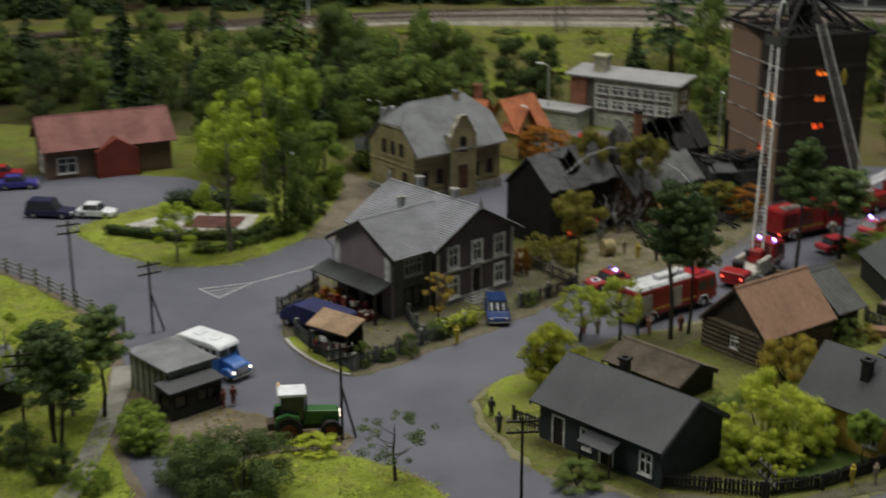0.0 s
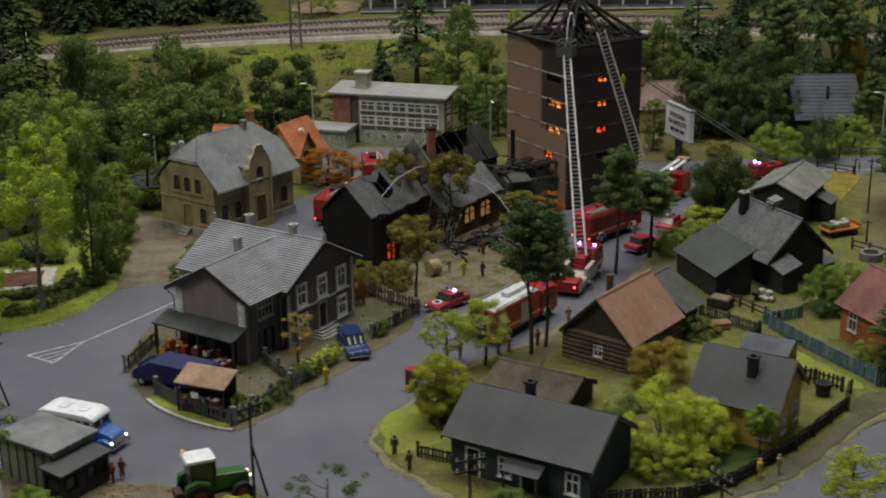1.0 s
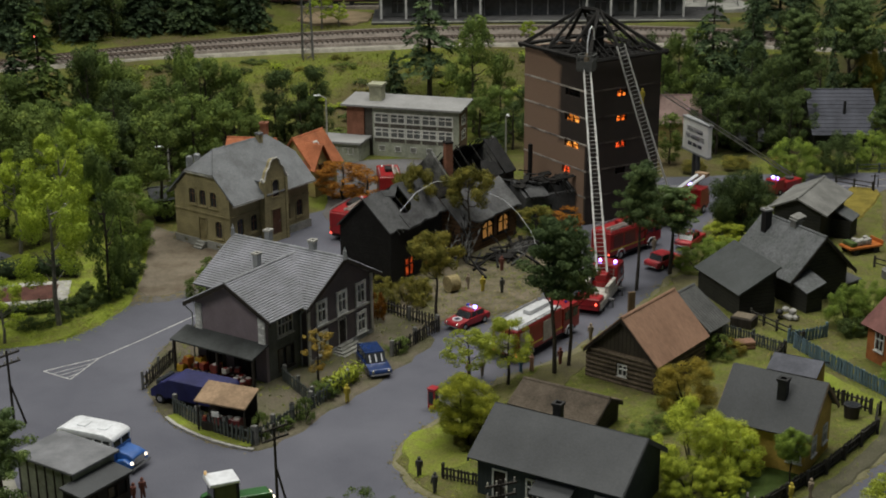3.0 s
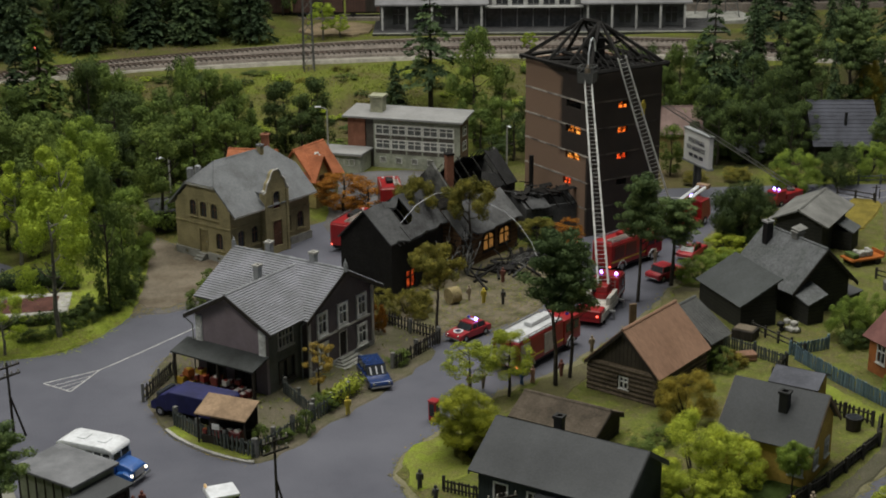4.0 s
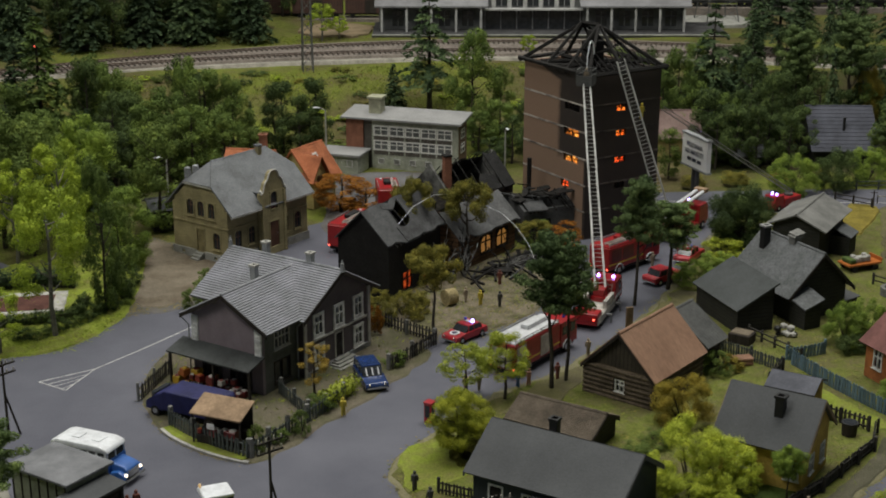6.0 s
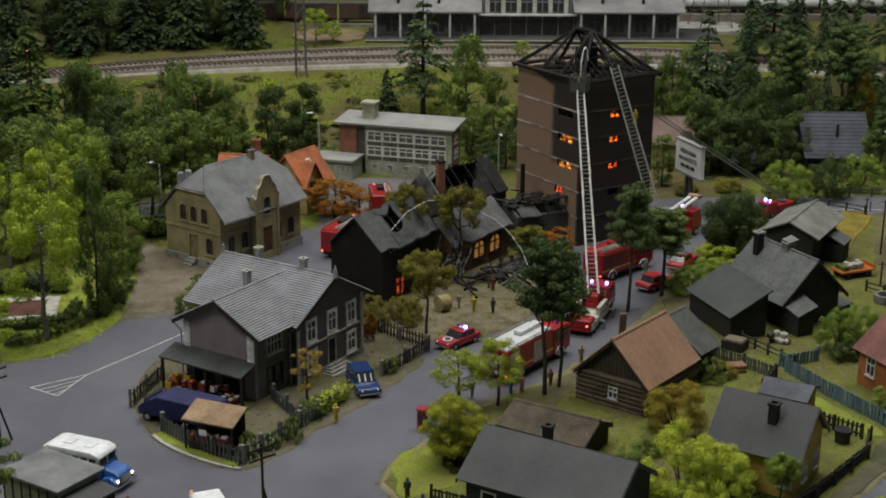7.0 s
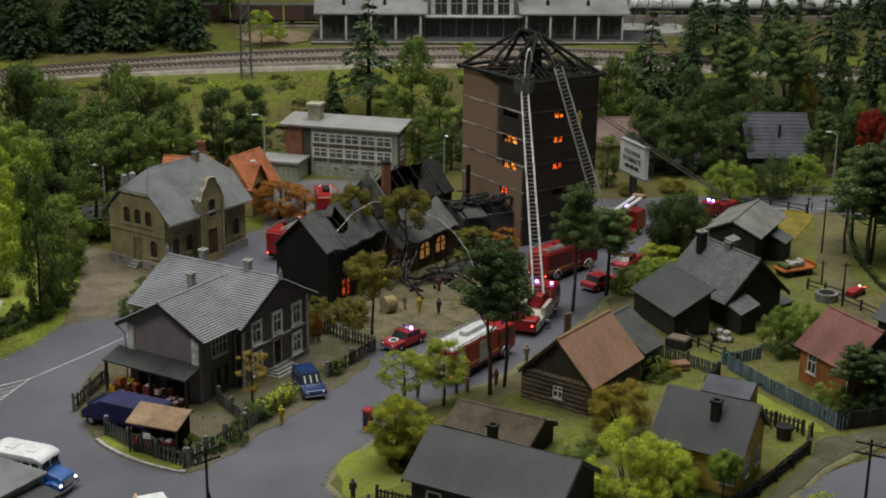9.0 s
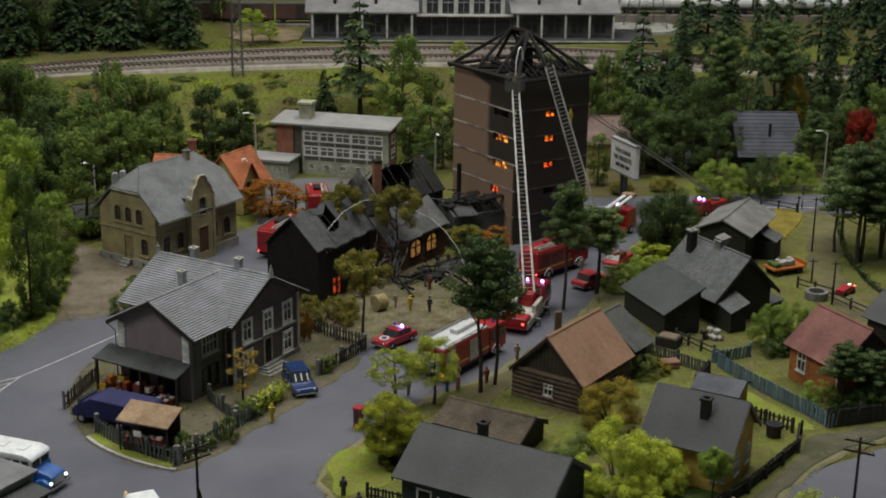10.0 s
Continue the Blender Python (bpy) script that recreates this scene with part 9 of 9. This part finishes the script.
def band(line0, line1, z0, z1, material, label, name, cat, xs):
    bm = bmesh.new()
    vs = []
    for x in xs:
        vs.append([bm.verts.new((x, rail_y(x, line0), z0)), bm.verts.new((x, rail_y(x, line0) + 0.6, z1)), bm.verts.new((x, rail_y(x, line1) - 0.6, z1)), bm.verts.new((x, rail_y(x, line1), z0))])
    for a, b in zip(vs, vs[1:]):
        for k in range(3):
            bm.faces.new((a[k], b[k], b[k + 1], a[k + 1]))
    return structure(name, bm, material, label, cat)


XS = [-160 + i * 4 for i in range(86)]
band(224.6, 242.6, 5.5, 6.5, BALLAST, "brown-grey ballast bed of two tracks", "track_bed", "track bed", XS)
band(221.0, 224.4, 5.4, 6.3, surface("pale_path", (0.34, 0.32, 0.27), 0.9, grain=5, stain=0.5, vary=0.3), "pale path beside the railway", "path", "path", XS)


def track(line):
    v = thing("railway_track", 0, 0, 0, 0, "rusty railway track on dark sleepers", "railway track")
    bm = bmesh.new()
    box(bm, -0.13, 0.13, -1.45, 1.45, 0, 0.18)
    bmesh.ops.scale(bm, vec=(CM, CM, CM), verts=bm.verts)
    me = bpy.data.meshes.new("sleeper")
    bm.to_mesh(me)
    bm.free()
    me.materials.append(DARK_TIMBER)
    x = -120.0
    while x < 130:
        a = math.degrees(math.atan((rail_y(x + 0.5, line) - rail_y(x - 0.5, line))))
        piece("sleeper", me, v, pose(x, rail_y(x, line), 6.46, 0, 0, a))
        x += 0.95 * math.cos(math.radians(a))
    for s in (-0.83, 0.83):
        bm = bmesh.new()
        tube(bm, [(x0, rail_y(x0, line) + s, 6.75) for x0 in XS], 0.09, 4)
        part("rail", bm, RUST, v)


track(228.6)
track(237.6)


STATION_ROOF = surface("station_roof", (0.25, 0.25, 0.26), 0.8, grain=3, stain=0.15, vary=0.2)
STATION_WALL = surface("station_wall", (0.17, 0.175, 0.175), 0.85, grain=3, stain=0.3, vary=0.2)
STATION_WHITE = surface("station_white", (0.5, 0.5, 0.49), 0.7, grain=3, stain=0.5, vary=0.2)


def station():
    v = thing("station_building", 24.0, 254.9, 5.2, 0, "long grey station building with tall windows and columned wings", "station")
    slab(v, "platform", (-31.4, -8.2, -0.6), (38, 8, 1.2), PLATFORM, 0.05)
    slab(v, "platform_edge", (-31.4, -8.35, 1.0), (38, -8.05, 1.26), CONCRETE, 0.03)
    for s, x0, x1 in ((-1, -30.2, -9.6), (1, 10.0, 30.2)):
        slab(v, "wing_wall", (x0, -1.5, 1.2), (x1, 6, 6.2), STATION_WALL)
        bm = bmesh.new()
        solid(bm, [(x0 - 0.8, -5.2, 6.0), (x1 + 0.8, -5.2, 6.0), (x1 + 0.8, 1.0, 8.7), (x0 - 0.8, 1.0, 8.7)], (0, 0, 0.3))
        solid(bm, [(x0 - 0.8, 7.2, 6.0), (x1 + 0.8, 7.2, 6.0), (x1 + 0.8, 1.0, 8.7), (x0 - 0.8, 1.0, 8.7)], (0, 0, 0.3))
        part("wing_roof", bm, STATION_ROOF, v)
        for i in range(5):
            x = x0 + 0.6 + i * (x1 - x0 - 1.2) / 4
            slab(v, "column", (x - 0.2, -4.9, 1.2), (x + 0.2, -4.5, 6.05), STATION_WHITE)
        for i in range(4):
            x = x0 + 2.6 + i * 4.6
            w = slab(v, "window", (x, -1.6, 1.9), (x + 2.2, -1.5, 4.9), GLASS)
            slab(w, "glazing_bar", (x + 1.03, -1.66, 1.9), (x + 1.17, -1.6, 4.9), STATION_ROOF)
            slab(w, "glazing_bar", (x, -1.66, 3.8), (x + 2.2, -1.6, 3.94), STATION_ROOF)
        for x in (x0 + 5, x0 + 13):
            bm = bmesh.new()
            rod(bm, (x, -2.2, 7.0), (x, -2.2, 8.6), 0.3, 0.3, 8)
            vent = part("roof_vent", bm, BLACK, v)
            bm = bmesh.new()
            rod(bm, (x, -2.2, 8.6), (x, -2.2, 9.2), 0.4, 0.36, 8)
            part("vent_cap", bm, STATION_WHITE, vent)
    slab(v, "hall_wall", (-9.6, -1.2, 5.2), (10.0, 7, 15.0), STATION_WALL)
    base = slab(v, "hall_base", (-9.6, -1.1, 1.2), (10.0, 6.8, 5.2), GLASS)
    for i in range(7):
        slab(base, "mullion", (-9.4 + i * 3.15, -1.2, 1.2), (-9.2 + i * 3.15, -1.1, 5.2), STATION_ROOF)
    slab(v, "canopy", (-9.6, -3.4, 5.2), (10.0, -1.2, 5.45), STATION_WHITE)
    for i in range(6):
        x = -7.6 + i * 3.1
        slab(v, "pillar", (x - 0.4, -1.8, 5.45), (x + 0.4, -1.2, 14.6), STATION_WHITE)
        if i < 5:
            w = slab(v, "tall_window", (x + 0.45, -1.32, 5.8), (x + 2.65, -1.2, 13.6), GLASS)
            for k in range(1, 4):
                slab(w, "glazing_bar", (x + 0.45, -1.38, 5.8 + k * 1.9), (x + 2.65, -1.3, 5.9 + k * 1.9), STATION_WHITE)
            slab(w, "glazing_bar", (x + 1.48, -1.38, 5.8), (x + 1.62, -1.3, 13.6), STATION_ROOF)
    slab(v, "hall_roof", (-10.2, -2, 15.0), (10.6, 8, 15.5), STATION_ROOF)


station()


def tank_train():
    for i in range(5):
        v = thing("tank_wagon", 66 + i * 14.6, 275, 7.9, 0, "white tank wagon standing behind the station", "wagon", "white tank train")
        bm = bmesh.new()
        disc(bm, (0, 0, 2.6), (1, 0, 0), 1.5, 13.5, 18)
        part("tank", bm, VEHICLE_WHITE, v)
        slab(v, "frame", (-7.2, -1.2, 0.8), (7.2, 1.2, 1.2), BLACK)
        wheels(v, [(dx, dy) for dx in (-5.5, -3.8, 3.8, 5.5) for dy in (-0.9, 0.9)], 0.5, 0.2, BLACK)


tank_train()
strip("track_bed", [(56, 275), (150, 275)], 6.0, 7.92, BALLAST, "raised ballast bed under the tank train", "track bed", t=3.0)


def mast(x, y, z, hgt, w, narrow=0.3):
    v = thing("lattice_mast", x, y, z, 12, "grey lattice catenary mast on a concrete foot", "mast")
    slab(v, "foot", (-w, -w, -0.5), (w, w, 0.6), CONCRETE, 0.05)
    bm = bmesh.new()
    cs = [(-w / 2, -w / 2), (w / 2, -w / 2), (w / 2, w / 2), (-w / 2, w / 2)]
    for a, b in cs:
        rod(bm, (a, b, 0.4), (a * (1 - narrow), b * (1 - narrow), hgt), 0.12, 0.1, 4)
    n = 9
    for i in range(n):
        z0, z1 = 0.6 + (hgt - 0.6) * i / n, 0.6 + (hgt - 0.6) * (i + 1) / n
        k0, k1 = 1 - narrow * i / n, 1 - narrow * (i + 1) / n
        for (a, b), (c, d) in zip(cs, cs[1:] + cs[:1]):
            rod(bm, (a * k0, b * k0, z0), (c * k1, d * k1, z1), 0.06, 0.06, 3)
    part("lattice", bm, CORRUGATED, v)


mast(-17.0, 213.5, 4.4, 17.0, 1.8)
mast(63, 266, 5.8, 20.0, 7.0, 0.85)


def goods_wagon(x, y, z, rz):
    v = thing("goods_wagon", x, y, z, rz, "dark brown goods wagon standing beyond the station yard", "wagon", "goods wagons")
    brown = WAGON_BROWN
    slab(v, "body", (-5.2, -1.4, 1.0), (5.2, 1.4, 4.0), brown, 0.06)
    hull(v, "roof", [(-5.3, 4.0), (5.3, 4.0), (5.3, 4.25), (-5.3, 4.25)], 2.9, CORRUGATED, 0.1)
    slab(v, "sliding_door", (-1.1, -1.48, 1.1), (1.1, -1.4, 3.8), DARK_TIMBER)
    slab(v, "frame", (-5.3, -1.1, 0.7), (5.3, 1.1, 1.0), BLACK)
    wheels(v, [(dx, dy) for dx in (-3.8, 3.8) for dy in (-0.9, 0.9)], 0.5, 0.2, BLACK)


WAGON_BROWN = lines("wagon_boards", (0.09, 0.05, 0.04), (0.03, 0.018, 0.015), "X", 0.6, 0.15)
for x in (-30.5, -19.5, -8.5):
    goods_wagon(x, 268.0, 6.6, 0)
strip("track_bed", [(-44, 268), (0, 268)], 5.0, 6.62, BALLAST, "ballast bed under the goods wagons", "track bed", t=3.0)
patch("station_yard", [(-22, 247), (-7.5, 247), (-7.5, 262), (-22, 262)], 6.25, surface("yard_sand", (0.24, 0.18, 0.11), 0.95, grain=5, stain=0.3, vary=0.4, other=(0.15, 0.12, 0.07)), "sandy yard beside the station", 1.2, 71, "ground", 1)


def signal(x, y):
    v = thing("railway_signal", x, y, 6.0, 0, "white railway signal mast with red lamp lit", "signal")
    bm = bmesh.new()
    rod(bm, (0, 0, 0), (0, 0, 5.2), 0.12, 0.1, 6)
    part("mast", bm, VEHICLE_WHITE, v)
    slab(v, "head", (-0.4, -0.3, 3.6), (0.4, -0.1, 5.2), BLACK, 0.05)
    lamp(v, "lamp", (0, -0.34, 4.0), 0.2, TAIL_LIGHT)


signal(-63.0, 212.5)


# a dark painted wall closes the layout behind the wood
def backdrop():
    bm = bmesh.new()
    box(bm, -260, 260, 425, 428, 0, 160)
    structure("backdrop", bm, surface("backdrop_paint", (0.03, 0.045, 0.03), 0.95, grain=0.2, stain=0.02, vary=0.4), "dark painted wall behind the layout", "backdrop")
    bm = bmesh.new()
    box(bm, -260, 260, -90, 428, 300, 303)
    structure("ceiling", bm, surface("hall_ceiling", (0.3, 0.3, 0.3), 0.95, grain=0.2, stain=0.02), "dim grey ceiling of the exhibition hall", "ceiling")


backdrop()


# ---- grass and verges ----
def inside(x, y, poly):
    hit = np.zeros(len(x), bool)
    for (x0, y0), (x1, y1) in zip(poly, poly[1:] + poly[:1]):
        c = ((y0 > y) != (y1 > y)) & (x < (x1 - x0) * (y - y0) / (y1 - y0 + 1e-9) + x0)
        hit ^= c
    return hit


def tufts(name, poly, n, hgt, base, material, label, seed, near=(-200, 200, -100, 400)):
    """Upright flecks of grass flock over a lawn, in drifts."""
    rng = np.random.default_rng(seed)
    xs, ys = [p[0] for p in poly], [p[1] for p in poly]
    x0, x1, y0, y1 = max(min(xs), near[0]), min(max(xs), near[1]), max(min(ys), near[2]), min(max(ys), near[3])
    x, y = rng.uniform(x0, x1, n), rng.uniform(y0, y1, n)
    drift = np.sin(x * 0.9 + 2 * np.sin(y * 0.35)) * np.sin(y * 0.8 + 1.7 * np.sin(x * 0.4)) + rng.normal(size=n) * 0.5
    keep = inside(x, y, poly) & (drift > -0.25)
    x, y = x[keep], y[keep]
    k = len(x)
    a = rng.uniform(0, 6.28, k)
    h = hgt * rng.uniform(0.5, 1.3, k)
    w = 0.09 * rng.uniform(0.7, 1.5, k)
    lean = rng.normal(size=(k, 2)) * 0.3
    z = np.full(k, base)
    p = np.stack([np.stack([x - np.cos(a) * w, y - np.sin(a) * w, z], 1), np.stack([x + np.cos(a) * w, y + np.sin(a) * w, z], 1), np.stack([x + lean[:, 0], y + lean[:, 1], z + h], 1)], 1)
    ob = triangles(name, p.reshape(-1, 3), material, None)
    tagged(ob, label, "grass", kind="stuff")


FLOCK = foliage("grass_flock", (0.1, 0.12, 0.028), (0.155, 0.182, 0.04), (0.23, 0.26, 0.06), 0.0)
FRESH = foliage("fresh_flock", (0.17, 0.22, 0.03), (0.25, 0.31, 0.045), (0.34, 0.4, 0.07), 0.0)
DRY = foliage("dry_flock", (0.13, 0.12, 0.045), (0.2, 0.17, 0.065), (0.27, 0.23, 0.09), 0.0)
tufts("grass", LAWN, 48000, 0.08, 0.12, FLOCK, "bright green grass flock on the farm plots", 41, (-10, 70, 50, 150))
tufts("grass", LAWN, 9000, 0.07, 0.12, DRY, "straw-coloured dry grass flock on the farm plots", 42, (-10, 70, 50, 150))
tufts("grass", MOUND, 9000, 0.12, 0.19, FRESH, "bright green grass flock on the bank", 43)
tufts("grass", VERGE, 60000, 0.14, 0.17, FRESH, "green grass flock on the slope", 44, (-75, -15, 45, 96))
tufts("grass", ISLAND, 16000, 0.14, 0.15, FRESH, "green grass flock on the park island", 45)
tufts("grass", PLOT, 2200, 0.2, 0.11, FLOCK, "thin green grass in the corner plot", 46)
tufts("grass", YARD, 1800, 0.12, 0.09, DRY, "dry grass flecks in the trampled yard", 47)
tufts("grass", YARD, 3500, 0.1, 0.09, FLOCK, "thin green grass in the trampled yard", 49)
tufts("grass", LOT, 3500, 0.16, 0.05, DRY, "dry grass flecks in the lay-by", 48)


patch("verge", [(-9.8, 75.1), (-6.5, 79.2), (-3.0, 84.9), (1.0, 91.5), (4.6, 98.4), (4.0, 100), (-0.5, 93.5), (-4.5, 86.5), (-8, 81), (-10.4, 76)], 0.09, SOIL, "worn dusty verge along the corner plot fence", 0.7, 54, "verge", 1)
patch("verge", outset(LAWN, 0.45), 0.07, surface("sand", (0.2, 0.185, 0.11), 0.95, grain=6, stain=0.3, vary=0.4, relief=0.6, depth=0.1, other=(0.15, 0.14, 0.07)), "sandy verge round the farm plots", 0.8, 51, "verge", 1)
patch("verge", outset(VERGE, 0.8), 0.07, DIRT, "sandy verge below the roadside fence", 0.4, 52, "verge", 1)
patch("verge", outset(MOUND, 0.3), 0.06, DIRT, "sandy rim of the grass bank", 0.3, 53, "verge", 1)
strip("grass_strip", [(-17.75, 81.9), (-16.6, 80.35), (-15.35, 79.1), (-13.9, 77.9), (-12.4, 76.9), (-10.4, 75.8)], 0.95, 0.2, GRASS_BRIGHT, "green grass strip behind the kerb", "lawn", t=0.2)


def fringe(poly, n, spread, base, material, label, seed, hgt=0.02):
    """Loose flecks strewn across the rim of a lawn or track."""
    rng = np.random.default_rng(seed)
    p = np.array(poly, float)
    q = np.roll(p, -1, axis=0)
    d = np.hypot(*(q - p).T)
    k = rng.choice(len(p), n, p=d / d.sum())
    c = p[k] + (q - p)[k] * rng.random((n, 1)) + rng.normal(size=(n, 2)) * spread
    a = rng.uniform(0, 6.28, n)
    w = np.stack([np.cos(a), np.sin(a)], 1) * rng.uniform(0.05, 0.16, (n, 1))
    tip = c + rng.normal(size=(n, 2)) * 0.12
    z = np.full((n, 1), base)
    v = np.stack([np.hstack([c - w, z]), np.hstack([c + w, z]), np.hstack([tip, z + hgt * rng.uniform(0.4, 1.3, (n, 1))])], 1)
    tagged(triangles("grass_fringe", v.reshape(-1, 3), material, None), label, "grass", kind="stuff")


fringe(LAWN, 9000, 0.42, 0.05, FLOCK, "green grass flecks straying over the lawn's edge", 61)
fringe(LAWN, 9000, 0.55, 0.05, DRY, "dry straw flecks along the lawn's edge", 62)
fringe(ISLAND, 3500, 0.4, 0.02, FRESH, "fresh grass flecks at the rim of the park island", 63)
fringe(PLOT, 1500, 0.3, 0.03, DRY, "dry flecks along the corner plot", 64)
fringe(TRACK, 5000, 1.0, 0.06, DRY, "dusty dry flecks over the dirt track", 65)
fringe(YARD, 5000, 0.8, 0.05, DRY, "dry flecks strewn round the trampled yard", 66)
fringe(MOUND, 3000, 0.35, 0.04, FRESH, "fresh grass flecks round the bank", 67)
fringe(VERGE, 7000, 0.45, 0.05, DRY, "dry grass flecks below the roadside fence", 68)


def bank_growth(n, x0, x1, y0, y1, size, material, label, seed):
    """Clumps of dry and green growth over the sloping land."""
    rng = np.random.default_rng(seed)
    cx, cy = rng.uniform(x0, x1, n // 60), rng.uniform(y0, y1, n // 60)
    k = rng.integers(0, len(cx), n)
    spread = rng.uniform(0.6, 3.0, len(cx))
    x, y = cx[k] + rng.normal(size=n) * spread[k] * 1.6, cy[k] + rng.normal(size=n) * spread[k]
    y = np.clip(y, y0 - 3, y1) - RAIL_BEND * (x - 20) ** 2
    z = np.array([height(a, b) for a, b in zip(x, y)])
    a = rng.uniform(0, 6.28, n)
    w = np.stack([np.cos(a), np.sin(a), np.zeros(n)], 1) * size * rng.uniform(0.3, 0.7, (n, 1))
    p = np.stack([x, y, z], 1)
    tip = p + np.stack([rng.normal(size=n) * 0.3 * size, rng.normal(size=n) * 0.3 * size, size * rng.uniform(0.3, 1.3, n)], 1)
    tagged(triangles("bank_growth", np.stack([p - w, p + w, tip], 1).reshape(-1, 3), material, None), label, "grass", kind="stuff")


bank_growth(11000, -62, 70, 186, 218, 0.24, FLOCK, "green tufts on the railway bank", 81)
bank_growth(5000, -62, 70, 186, 218, 0.22, DRY, "dry brownish tufts on the railway bank", 82)
bank_growth(3000, -62, 70, 200, 218, 0.24, FRESH, "fresh yellow-green tufts below the railway", 83)
bank_growth(3500, -90, -4, 244, 254, 0.24, FLOCK, "green grass at the foot of the hill", 84)
